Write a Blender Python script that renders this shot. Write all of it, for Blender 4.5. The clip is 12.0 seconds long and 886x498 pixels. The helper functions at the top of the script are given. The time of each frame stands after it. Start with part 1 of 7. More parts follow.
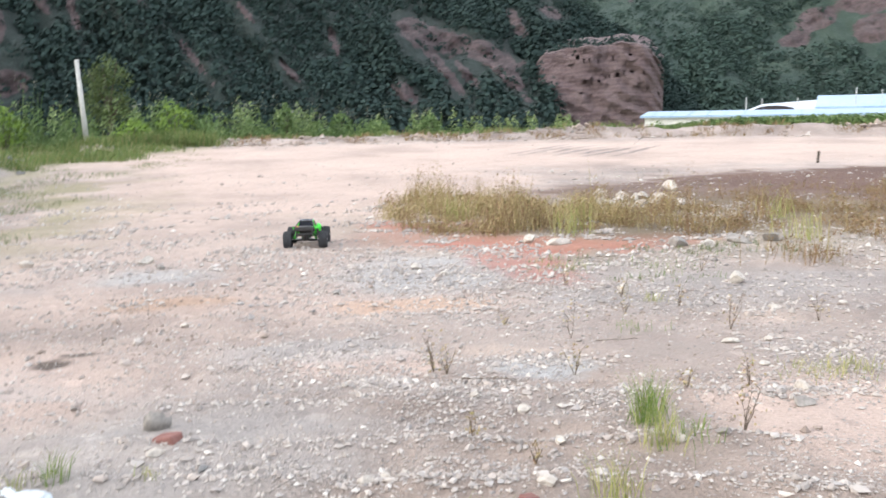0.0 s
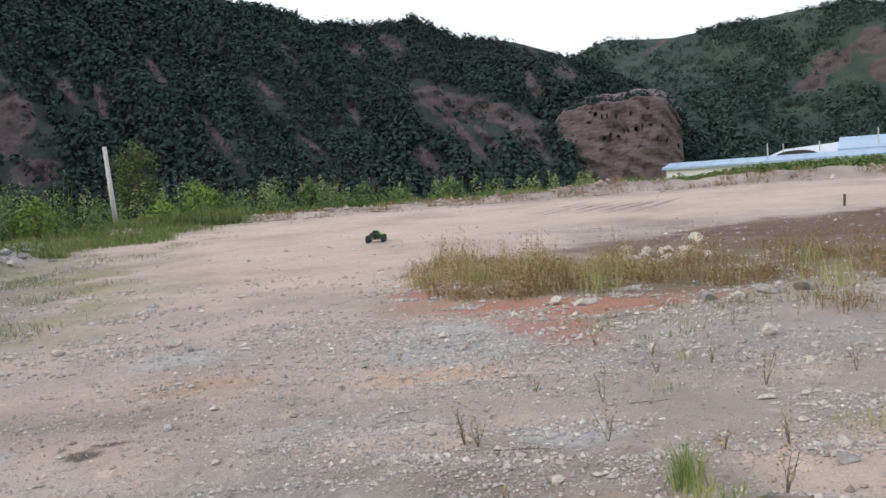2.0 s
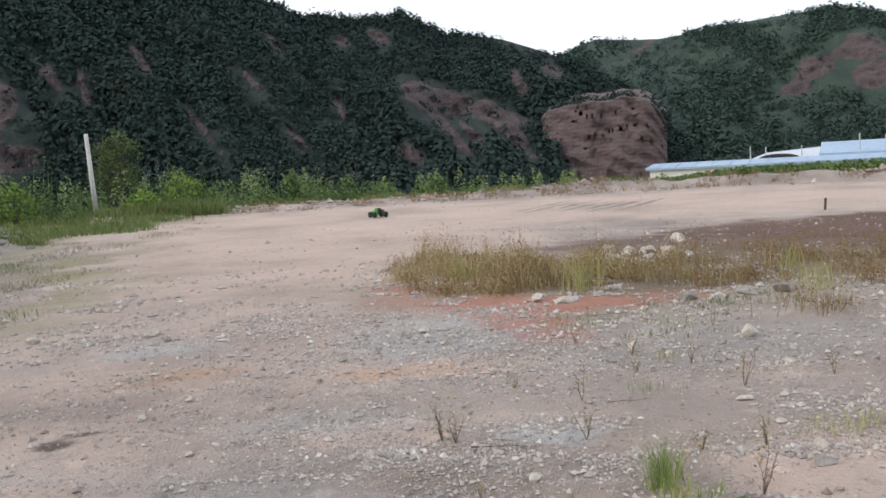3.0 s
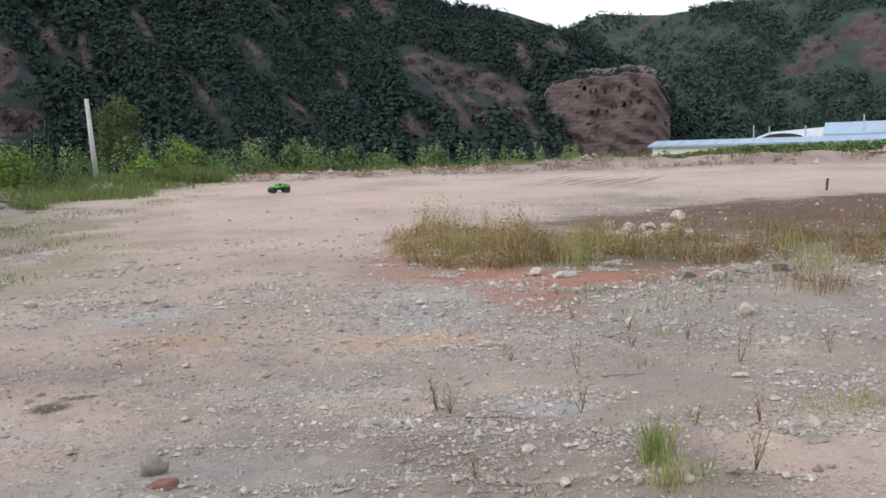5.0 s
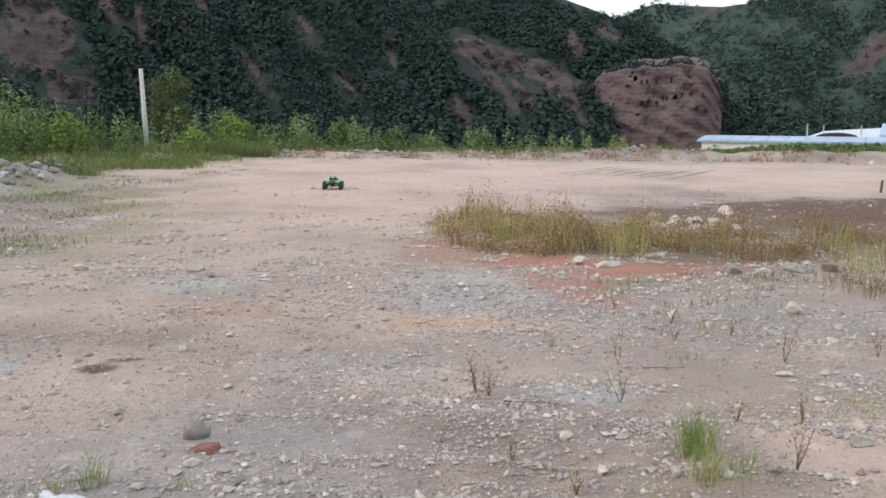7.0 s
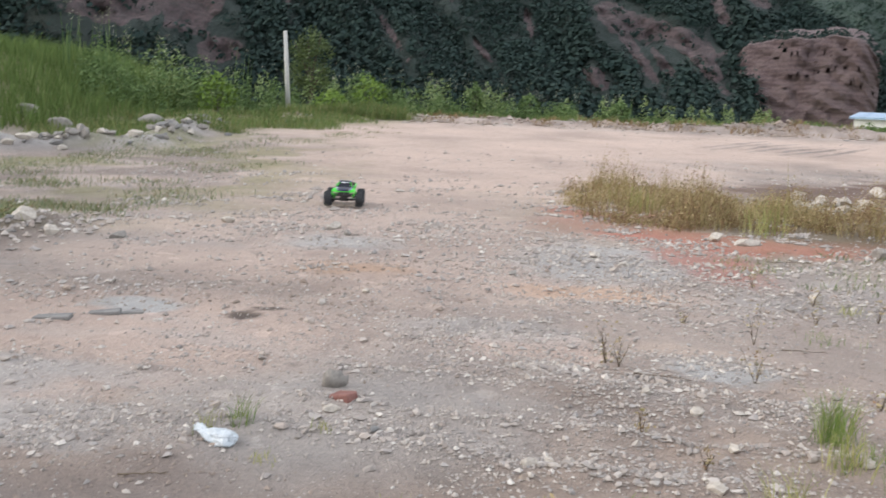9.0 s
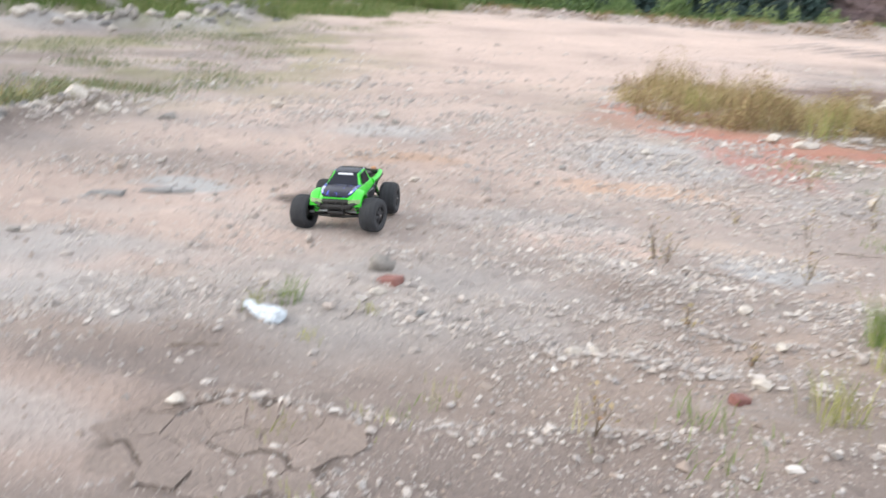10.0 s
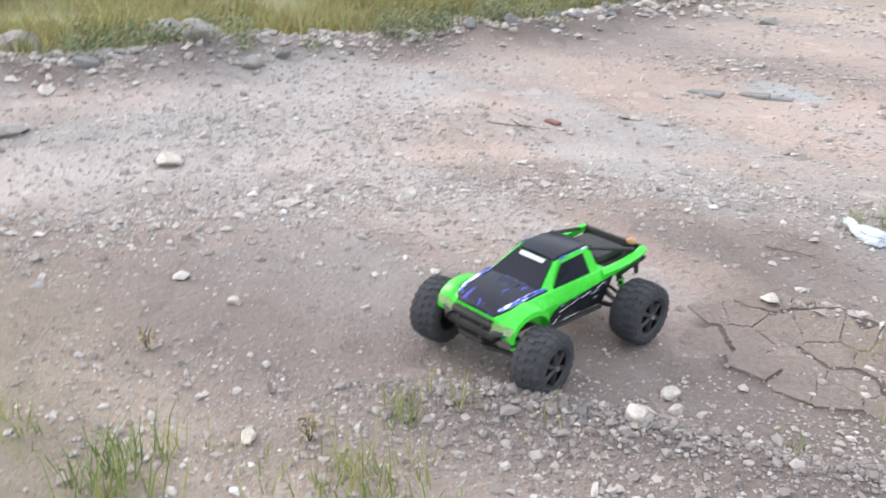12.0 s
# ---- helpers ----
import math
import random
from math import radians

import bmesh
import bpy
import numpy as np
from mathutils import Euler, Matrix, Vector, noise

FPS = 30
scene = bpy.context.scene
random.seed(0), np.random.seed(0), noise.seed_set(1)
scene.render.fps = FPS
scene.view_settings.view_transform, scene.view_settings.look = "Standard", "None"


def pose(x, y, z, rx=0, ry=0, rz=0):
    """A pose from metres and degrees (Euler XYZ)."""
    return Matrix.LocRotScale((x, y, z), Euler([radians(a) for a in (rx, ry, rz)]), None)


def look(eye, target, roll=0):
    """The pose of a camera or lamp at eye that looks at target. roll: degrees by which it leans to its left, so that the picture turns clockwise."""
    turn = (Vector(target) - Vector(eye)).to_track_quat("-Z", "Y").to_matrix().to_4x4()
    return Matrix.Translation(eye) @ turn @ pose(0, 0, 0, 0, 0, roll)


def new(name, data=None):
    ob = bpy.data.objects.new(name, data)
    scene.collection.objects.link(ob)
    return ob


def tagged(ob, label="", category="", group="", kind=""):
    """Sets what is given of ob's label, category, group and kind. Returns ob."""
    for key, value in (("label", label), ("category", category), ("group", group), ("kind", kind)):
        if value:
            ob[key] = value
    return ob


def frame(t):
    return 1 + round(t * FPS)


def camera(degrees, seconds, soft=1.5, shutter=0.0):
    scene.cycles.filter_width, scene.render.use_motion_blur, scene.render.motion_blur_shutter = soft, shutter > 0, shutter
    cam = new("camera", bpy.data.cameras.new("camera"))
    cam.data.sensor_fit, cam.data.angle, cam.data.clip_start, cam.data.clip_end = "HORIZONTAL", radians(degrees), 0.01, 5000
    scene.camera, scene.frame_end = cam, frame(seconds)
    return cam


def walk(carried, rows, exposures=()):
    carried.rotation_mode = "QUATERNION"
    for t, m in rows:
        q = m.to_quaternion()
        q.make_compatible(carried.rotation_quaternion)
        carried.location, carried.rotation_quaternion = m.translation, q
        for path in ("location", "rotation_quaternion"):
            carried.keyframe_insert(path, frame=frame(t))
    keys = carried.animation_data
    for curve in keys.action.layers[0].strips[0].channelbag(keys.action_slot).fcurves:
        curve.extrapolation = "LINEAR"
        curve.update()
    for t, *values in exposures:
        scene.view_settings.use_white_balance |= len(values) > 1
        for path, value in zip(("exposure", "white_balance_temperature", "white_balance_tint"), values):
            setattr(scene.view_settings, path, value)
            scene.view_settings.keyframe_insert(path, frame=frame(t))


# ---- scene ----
PATH = [
    (0, (-0.041, -0.074, 1.583), (0.0068, 1.9040, 1.2939), -0.72),
    (0.5, (-0.013, -0.028, 1.609), (0.0723, 1.9563, 1.3717), -3.44),
    (1, (-0.021, -0.037, 1.616), (0.0207, 1.9522, 1.4115), -3.73),
    (1.5, (-0.016, -0.063, 1.629), (-0.0429, 1.9311, 1.4744), -4.22),
    (2, (-0.005, -0.063, 1.631), (-0.0149, 1.9318, 1.4885), -4.02),
    (2.5, (0.000, -0.002, 1.624), (0.0103, 1.9931, 1.4868), -3.80),
    (3, (0.003, -0.016, 1.618), (0.0320, 1.9780, 1.4633), -2.73),
    (5, (0.014, -0.003, 1.602), (0.0405, 1.9848, 1.3862), -1.56),
    (5.5, (0.000, 0.000, 1.600), (0.0000, 1.9876, 1.3771), -1.00),
    (6, (-0.009, -0.012, 1.598), (-0.0531, 1.9748, 1.3716), -0.07),
    (6.5, (-0.014, -0.016, 1.599), (-0.0644, 1.9692, 1.3595), 0.60),
    (6.7, (-0.016, -0.010, 1.594), (-0.0673, 1.9747, 1.3505), 0.81),
    (8.3, (-0.050, -0.020, 1.580), (-0.2728, 1.9451, 1.2808), 1.54),
    (8.5, (-0.049, -0.035, 1.585), (-0.2968, 1.9266, 1.2811), 1.91),
    (9, (-0.077, -0.077, 1.579), (-0.4274, 1.8631, 1.2448), 2.62),
    (9.5, (-0.088, -0.068, 1.567), (-0.4734, 1.8523, 1.1628), 3.15),
    (9.8, (-0.104, -0.057, 1.538), (-0.4892, 1.8415, 1.0415), 3.15),
    (10, (-0.110, -0.048, 1.519), (-0.5342, 1.8218, 0.9477), 4.12),
    (10.2, (-0.165, -0.065, 1.492), (-0.6935, 1.7576, 0.8595), 5.00),
    (10.4, (-0.149, -0.146, 1.523), (-0.9026, 1.5748, 0.8366), 5.02),
    (10.5, (-0.194, -0.162, 1.500), (-1.0667, 1.4967, 0.8021), 4.90),
    (10.7, (-0.209, -0.225, 1.528), (-1.3209, 1.2672, 0.7940), 4.58),
    (11, (-0.266, -0.288, 1.515), (-1.5968, 0.9767, 0.7226), 4.69),
    (11.5, (-0.278, -0.279, 1.483), (-1.6610, 0.8694, 0.6075), 4.00),
    (12, (-0.262, -0.281, 1.493), (-1.6422, 0.9112, 0.6721), 1.62),
]
cam = camera(54.0, 12.0, soft=1.6, shutter=0.6)
EXPOSURES = [(0.0, 1.0, 6330, 10), (0.5, 0.80, 6330, 10), (1.0, 0.68, 6350, 10), (1.5, 0.31, 6350, 10), (2.0, 0.21, 6350, 10), (3.0, 0.18, 6400, 10), (5.5, 0.21, 6450, 10), (6.5, 0.27, 6450, 10), (8.5, 0.33, 6450, 10), (9.0, 0.45, 6450, 10), (9.5, 0.84, 6450, 10), (10.0, 0.88, 6400, 10), (10.7, 0.92, 6320, 10), (11.2, 0.94, 6250, 10), (11.5, 0.97, 6240, 10), (12.0, 0.94, 6230, 10)]
walk(cam, [(t, look(eye, target, roll)) for t, eye, target, roll in PATH], EXPOSURES)

# ---- sky and sun: a bright evening sky with the sun behind thin cloud ----
SUN_ELEVATION, SUN_AZIMUTH = radians(26), radians(255)
world = bpy.data.worlds.new("sky")
scene.world = world
world.use_nodes = True
wn = world.node_tree
wn.nodes.clear()
sky = wn.nodes.new("ShaderNodeTexSky")
sky.sky_type, sky.sun_disc = "NISHITA", False
sky.sun_elevation, sky.sun_rotation = SUN_ELEVATION, SUN_AZIMUTH
sky.dust_density, sky.air_density = 4.0, 1.0
veil = wn.nodes.new("ShaderNodeMix")
veil.data_type = "RGBA"
veil.inputs[0].default_value = 0.72
veil.inputs[7].default_value = (9.3, 9.6, 10.2, 1)
back = wn.nodes.new("ShaderNodeBackground")
back.inputs[1].default_value = 0.132
out = wn.nodes.new("ShaderNodeOutputWorld")
wn.links.new(sky.outputs[0], veil.inputs[6])
wn.links.new(veil.outputs[2], back.inputs[0])
wn.links.new(back.outputs[0], out.inputs[0])

sun_data = bpy.data.lights.new("sun", "SUN")
sun_data.energy, sun_data.angle, sun_data.color = 0.85, radians(28), (1.0, 0.95, 0.88)
sun = new("sun", sun_data)
sun.matrix_world = look((40 * math.sin(SUN_AZIMUTH), 40 * math.cos(SUN_AZIMUTH), 40 * math.tan(SUN_ELEVATION)), (0, 0, 0))


# ---- materials ----
def material(name, rough=0.8, metal=0.0):
    m = bpy.data.materials.new(name)
    m.use_nodes = True
    b = m.node_tree.nodes["Principled BSDF"]
    b.inputs["Roughness"].default_value = rough
    b.inputs["Metallic"].default_value = metal
    return m, m.node_tree, b


def node(nt, kind, **inputs):
    n = nt.nodes.new("ShaderNode" + kind)
    for key, value in inputs.items():
        key = key.replace("_", " ")
        s = n.inputs[key]
        if isinstance(value, bpy.types.NodeSocket):
            nt.links.new(value, s)
        else:
            s.default_value = value
    return n


def mix(nt, fac, a, b, mode="MIX"):
    n = nt.nodes.new("ShaderNodeMix")
    n.data_type, n.blend_type = "RGBA", mode
    for k, v in ((0, fac), (6, a), (7, b)):
        if isinstance(v, bpy.types.NodeSocket):
            nt.links.new(v, n.inputs[k])
        else:
            n.inputs[k].default_value = v if k == 0 else (*v, 1)
    return n.outputs[2]


def ramp(nt, fac, stops):
    n = nt.nodes.new("ShaderNodeValToRGB")
    el = n.color_ramp.elements
    while len(el) < len(stops):
        el.new(0.5)
    for e, (p, c) in zip(el, stops):
        e.position, e.color = p, ((*c, 1) if isinstance(c, tuple) else (c, c, c, 1))
    nt.links.new(fac, n.inputs[0])
    return n.outputs[0]


def place(nt, kind="Position"):
    if kind == "Object":
        return nt.nodes.new("ShaderNodeTexCoord").outputs["Object"]
    return nt.nodes.new("ShaderNodeNewGeometry").outputs["Position"]


def noise_tex(nt, vec, scale, detail=4.0, rough=0.6):
    return node(nt, "TexNoise", Vector=vec, Scale=scale, Detail=detail, Roughness=rough).outputs[0]


def bump(nt, b, height, strength, distance):
    n = node(nt, "Bump", Height=height, Strength=strength, Distance=distance)
    nt.links.new(n.outputs[0], b.inputs["Normal"])


def speckled(name, dark, light, scale, rough=0.85, fine=6.0, relief=0.3, metal=0.0, space="Object"):
    """Two scales of noise between two colours, with fine relief."""
    m, nt, b = material(name, rough, metal)
    v = place(nt, space)
    big, small = noise_tex(nt, v, scale), noise_tex(nt, v, scale * fine, 3.0)
    c = mix(nt, ramp(nt, big, [(0.3, 0.0), (0.7, 1.0)]), dark, light)
    c = mix(nt, 0.35, c, ramp(nt, small, [(0.3, tuple(0.6 * x for x in dark)), (0.7, light)]))
    nt.links.new(c, b.inputs["Base Color"])
    bump(nt, b, small, relief, 0.3 / (scale * fine))
    return m


def leafy(name, colours, rough=0.7, patch=0.35):
    """Foliage: each leaf or blade takes its own tone."""
    m, nt, b = material(name, rough)
    g = nt.nodes.new("ShaderNodeNewGeometry")
    steps = [(i / max(1, len(colours) - 1), c) for i, c in enumerate(colours)]
    c = ramp(nt, g.outputs["Random Per Island"], steps)
    n = noise_tex(nt, g.outputs["Position"], patch, 3.0)
    c = mix(nt, ramp(nt, n, [(0.35, 0.0), (0.75, 0.4)]), c, tuple(0.7 * x for x in colours[0]))
    nt.links.new(c, b.inputs["Base Color"])
    b.inputs["Specular IOR Level"].default_value = 0.2
    return m


def attribute(nt, name):
    n = nt.nodes.new("ShaderNodeAttribute")
    n.attribute_name = name
    return n.outputs["Fac"]


def ground_material():
    m, nt, b = material("earth_and_gravel", 0.95)
    v = place(nt)
    broad, mid, grain = noise_tex(nt, v, 0.5, 5.0), noise_tex(nt, v, 3.2, 6.0, 0.65), noise_tex(nt, v, 42.0, 4.0, 0.7)
    c = mix(nt, ramp(nt, broad, [(0.35, 0.0), (0.65, 1.0)]), (0.345, 0.283, 0.250), (0.44, 0.36, 0.315))
    c = mix(nt, ramp(nt, mid, [(0.42, 0.0), (0.7, 0.75)]), c, (0.32, 0.275, 0.242))
    c = mix(nt, attribute(nt, "soil"), c, mix(nt, mid, (0.205, 0.157, 0.129), (0.340, 0.272, 0.226)))
    # washed-out sand and greyer stony bands, drawn out across the slope
    band = node(nt, "Mapping", Vector=v, Rotation=(0, 0, 0.25), Scale=(0.45, 1.1, 1.0)).outputs[0]
    wash = noise_tex(nt, band, 0.9, 5.0, 0.62)
    c = mix(nt, ramp(nt, wash, [(0.30, 0.0), (0.42, 0.0), (0.52, 0.0), (0.66, 0.55)]), c, (0.50, 0.395, 0.325))
    c = mix(nt, ramp(nt, wash, [(0.28, 0.7), (0.45, 0.0)]), c, (0.315, 0.292, 0.278))
    c = mix(nt, attribute(nt, "brown"), c, mix(nt, mid, (0.175, 0.140, 0.122), (0.275, 0.225, 0.198)))
    c = mix(nt, attribute(nt, "sand"), c, mix(nt, mid, (0.44, 0.338, 0.285), (0.55, 0.43, 0.365)))
    c = mix(nt, attribute(nt, "grey"), c, mix(nt, mid, (0.315, 0.31, 0.302), (0.50, 0.485, 0.47)))
    c = mix(nt, attribute(nt, "orange"), c, (0.47, 0.29, 0.17))
    c = mix(nt, attribute(nt, "red"), c, mix(nt, mid, (0.36, 0.125, 0.095), (0.48, 0.22, 0.17)))
    c = mix(nt, attribute(nt, "dark"), c, mix(nt, mid, (0.105, 0.058, 0.042), (0.15, 0.088, 0.066)))
    c = mix(nt, attribute(nt, "weedy"), c, mix(nt, mid, (0.17, 0.17, 0.075), (0.27, 0.25, 0.13)))
    c = mix(nt, attribute(nt, "damp_shade"), c, (0.115, 0.088, 0.072))
    dusty = noise_tex(nt, v, 0.24, 5.0, 0.6)
    c = mix(nt, 1.0, c, ramp(nt, dusty, [(0.32, 0.78), (0.5, 1.0), (0.68, 1.12)]), "MULTIPLY")
    # streaks along the tracks: gravel tones plus rut shading put into colour
    along = node(nt, "Mapping", Vector=v, Rotation=(0, 0, -0.95)).outputs[0]
    flow = node(nt, "Mapping", Vector=along, Scale=(0.35, 1.9, 1.0)).outputs[0]
    streak = noise_tex(nt, flow, 1.3, 8.0, 0.68)
    keep = node(nt, "Math", Value=attribute(nt, "smooth"))
    keep.operation = "SUBTRACT"
    keep.inputs[0].default_value = 1.0
    nt.links.new(attribute(nt, "smooth"), keep.inputs[1])
    half = node(nt, "Math", Value=0.5)
    half.operation = "MULTIPLY"
    nt.links.new(keep.outputs[0], half.inputs[0])
    half.inputs[1].default_value = 1.0
    c = mix(nt, half.outputs[0], c, mix(nt, 1.0, c, ramp(nt, streak, [(0.34, 0.62), (0.46, 0.96), (0.56, 1.04), (0.68, 1.28)]), "MULTIPLY"))
    crust = noise_tex(nt, v, 6.5, 9.0, 0.74)
    c = mix(nt, half.outputs[0], c, mix(nt, 1.0, c, ramp(nt, crust, [(0.38, 0.58), (0.47, 0.97), (0.56, 1.05), (0.66, 1.34)]), "MULTIPLY"))
    # pebbles of two sizes
    vor = node(nt, "TexVoronoi", Vector=v, Scale=52.0)
    small = node(nt, "TexVoronoi", Vector=v, Scale=130.0)
    tone = ramp(nt, node(nt, "SeparateColor", Color=vor.outputs["Color"]).outputs[0], [(0.0, 0.55), (0.22, 0.92), (0.78, 1.06), (0.92, 1.35), (1.0, 2.1)])
    tone2 = ramp(nt, node(nt, "SeparateColor", Color=small.outputs["Color"]).outputs[0], [(0.0, 0.5), (0.3, 0.92), (0.7, 1.06), (1.0, 1.6)])
    cob = node(nt, "TexVoronoi", Vector=v, Scale=11.0)
    c = mix(nt, 0.6, c, mix(nt, 1.0, c, ramp(nt, node(nt, "SeparateColor", Color=cob.outputs["Color"]).outputs[0], [(0.0, 0.72), (0.07, 0.98), (0.95, 1.02), (1.0, 1.35)]), "MULTIPLY"))
    c = mix(nt, half.outputs[0], c, mix(nt, 1.0, c, tone, "MULTIPLY"))
    c = mix(nt, half.outputs[0], c, mix(nt, 1.0, c, tone2, "MULTIPLY"))
    c = mix(nt, 0.5, c, mix(nt, 1.0, c, ramp(nt, grain, [(0.25, 0.6), (0.75, 1.35)]), "MULTIPLY"))
    nt.links.new(c, b.inputs["Base Color"])
    h = mix(nt, half.outputs[0], grain, vor.outputs["Distance"])
    bump(nt, b, h, 0.9, 0.035)
    return m


def hill_material(name, shade, scrub, grass):
    m, nt, b = material(name, 0.95)
    v = place(nt)
    big, mid, fine = noise_tex(nt, v, 0.035, 6.0), noise_tex(nt, v, 0.22, 6.0, 0.7), noise_tex(nt, v, 1.1, 5.0, 0.7)
    c = mix(nt, ramp(nt, mid, [(0.35, 0.0), (0.68, 1.0)]), shade, scrub)
    c = mix(nt, ramp(nt, big, [(0.45, 0.0), (0.7, 0.6)]), c, grass)
    rock = mix(nt, ramp(nt, mid, [(0.3, 0.0), (0.7, 1.0)]), (0.068, 0.048, 0.052), (0.145, 0.102, 0.103))
    rock = mix(nt, ramp(nt, fine, [(0.44, 0.0), (0.60, 0.85)]), rock, (0.045, 0.040, 0.038))
    edge = node(nt, "Math", Value=attribute(nt, "rock"))
    edge.operation = "MULTIPLY_ADD"
    nt.links.new(attribute(nt, "rock"), edge.inputs[0])
    edge.inputs[1].default_value = 1.0
    nt.links.new(fine, edge.inputs[2])
    mask = ramp(nt, edge.outputs[0], [(0.86, 0.0), (1.0, 1.0)])
    c = mix(nt, mask, c, rock)
    nt.links.new(c, b.inputs["Base Color"])
    bump(nt, b, fine, 0.9, 1.2)
    return m


def cliff_material():
    m, nt, b = material("red_sandstone", 0.95)
    v = place(nt)
    wave = nt.nodes.new("ShaderNodeTexWave")
    wave.bands_direction = "Z"
    nt.links.new(v, wave.inputs["Vector"])
    wave.inputs["Scale"].default_value, wave.inputs["Distortion"].default_value = 0.42, 7.0
    wave.inputs["Detail"].default_value, wave.inputs["Detail Scale"].default_value = 4.0, 0.25
    mid, fine = noise_tex(nt, v, 0.3, 6.0), noise_tex(nt, v, 1.6, 5.0, 0.7)
    c = mix(nt, wave.outputs[0], (0.112, 0.078, 0.082), (0.146, 0.104, 0.106))
    c = mix(nt, ramp(nt, mid, [(0.4, 0.0), (0.7, 0.6)]), c, (0.195, 0.148, 0.144))
    c = mix(nt, ramp(nt, fine, [(0.54, 0.0), (0.72, 0.55)]), c, (0.085, 0.060, 0.060))
    nt.links.new(c, b.inputs["Base Color"])
    bump(nt, b, fine, 0.9, 0.8)
    return m


GROUND, CLIFF = ground_material(), cliff_material()
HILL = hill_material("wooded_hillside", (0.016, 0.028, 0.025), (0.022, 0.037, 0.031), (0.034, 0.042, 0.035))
# far slope: distance haze put into the colour as paler greens
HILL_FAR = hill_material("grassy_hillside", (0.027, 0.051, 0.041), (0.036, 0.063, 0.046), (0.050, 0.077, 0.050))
PEBBLE = leafy("loose_pebbles", [(0.44, 0.39, 0.35), (0.27, 0.245, 0.225), (0.42, 0.37, 0.33), (0.50, 0.455, 0.41), (0.34, 0.285, 0.25), (0.66, 0.62, 0.57), (0.40, 0.36, 0.33), (0.19, 0.175, 0.165), (0.54, 0.49, 0.445), (0.33, 0.315, 0.305), (0.38, 0.345, 0.315), (0.37, 0.34, 0.32), (0.30, 0.265, 0.24)], 0.95)
PEBBLE_DARK = leafy("dark_gravel", [(0.20, 0.175, 0.16), (0.27, 0.235, 0.21), (0.15, 0.14, 0.135), (0.33, 0.295, 0.27), (0.23, 0.205, 0.19), (0.48, 0.44, 0.40), (0.18, 0.165, 0.16)], 0.95)
STONE_PALE = speckled("pale_limestone", (0.34, 0.30, 0.26), (0.60, 0.55, 0.48), 11.0, fine=4.0, relief=0.5)
STONE_GREY = speckled("grey_stone", (0.17, 0.155, 0.14), (0.36, 0.335, 0.305), 9.0)
CONCRETE_CHIP = speckled("broken_concrete", (0.13, 0.13, 0.125), (0.27, 0.26, 0.25), 6.0)
CLOD = leafy("soil_clods", [(0.29, 0.235, 0.20), (0.36, 0.295, 0.25), (0.24, 0.195, 0.165), (0.44, 0.37, 0.31)], 0.95)
BRICK = speckled("broken_brick", (0.15, 0.060, 0.050), (0.26, 0.125, 0.105), 20.0)
STRAW = leafy("dry_grass", [(0.26, 0.205, 0.105), (0.38, 0.30, 0.155), (0.52, 0.42, 0.24), (0.29, 0.25, 0.105), (0.31, 0.175, 0.115), (0.22, 0.21, 0.085), (0.45, 0.36, 0.20), (0.36, 0.30, 0.13), (0.25, 0.15, 0.09)])
RUST = leafy("rust_weeds", [(0.16, 0.105, 0.06), (0.23, 0.14, 0.08), (0.30, 0.22, 0.11), (0.19, 0.17, 0.07), (0.26, 0.15, 0.095), (0.36, 0.28, 0.14)])
GREEN_GRASS = leafy("green_grass", [(0.11, 0.18, 0.04), (0.17, 0.25, 0.06), (0.25, 0.30, 0.09), (0.14, 0.22, 0.05)])
BANK_GRASS = leafy("bank_grass", [(0.085, 0.145, 0.036), (0.125, 0.19, 0.05), (0.185, 0.235, 0.075), (0.10, 0.165, 0.042)])
VERGE_GRASS = leafy("verge_grass", [(0.24, 0.27, 0.08), (0.36, 0.36, 0.13), (0.50, 0.44, 0.22), (0.21, 0.25, 0.08), (0.34, 0.33, 0.13), (0.42, 0.40, 0.18)])
WEED = leafy("broadleaf_weeds", [(0.070, 0.120, 0.042), (0.105, 0.170, 0.060), (0.17, 0.24, 0.085), (0.085, 0.145, 0.046)])
SAGE = leafy("sage_weeds", [(0.16, 0.20, 0.11), (0.22, 0.26, 0.14), (0.12, 0.16, 0.08), (0.28, 0.28, 0.15), (0.24, 0.17, 0.10)])
BUSH = leafy("bright_bush", [(0.12, 0.20, 0.035), (0.18, 0.27, 0.05), (0.10, 0.17, 0.03)])
PLUME = leafy("reed_plumes", [(0.24, 0.24, 0.17), (0.36, 0.35, 0.29), (0.16, 0.19, 0.10)])
TREE_LEAF = leafy("tree_leaves", [(0.055, 0.085, 0.032), (0.085, 0.12, 0.045), (0.12, 0.155, 0.06)])
# near woods: bluish cast of haze mixed into the dark leaf tones
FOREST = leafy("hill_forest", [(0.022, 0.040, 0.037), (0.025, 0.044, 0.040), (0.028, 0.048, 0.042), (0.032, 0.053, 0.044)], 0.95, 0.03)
# far scrub: paler leaf tones carry the distance haze
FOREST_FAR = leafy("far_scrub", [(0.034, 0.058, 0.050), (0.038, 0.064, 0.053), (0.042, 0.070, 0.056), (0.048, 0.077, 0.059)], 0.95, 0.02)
BARK = speckled("bark", (0.05, 0.04, 0.03), (0.11, 0.09, 0.07), 6.0)
TWIG = speckled("dry_twig", (0.09, 0.065, 0.045), (0.17, 0.13, 0.09), 20.0)
POLE_CONCRETE = speckled("weathered_pole", (0.40, 0.40, 0.38), (0.56, 0.56, 0.53), 2.0)
WHITE_WALL = speckled("whitewashed_wall", (0.66, 0.66, 0.64), (0.80, 0.80, 0.78), 0.4)
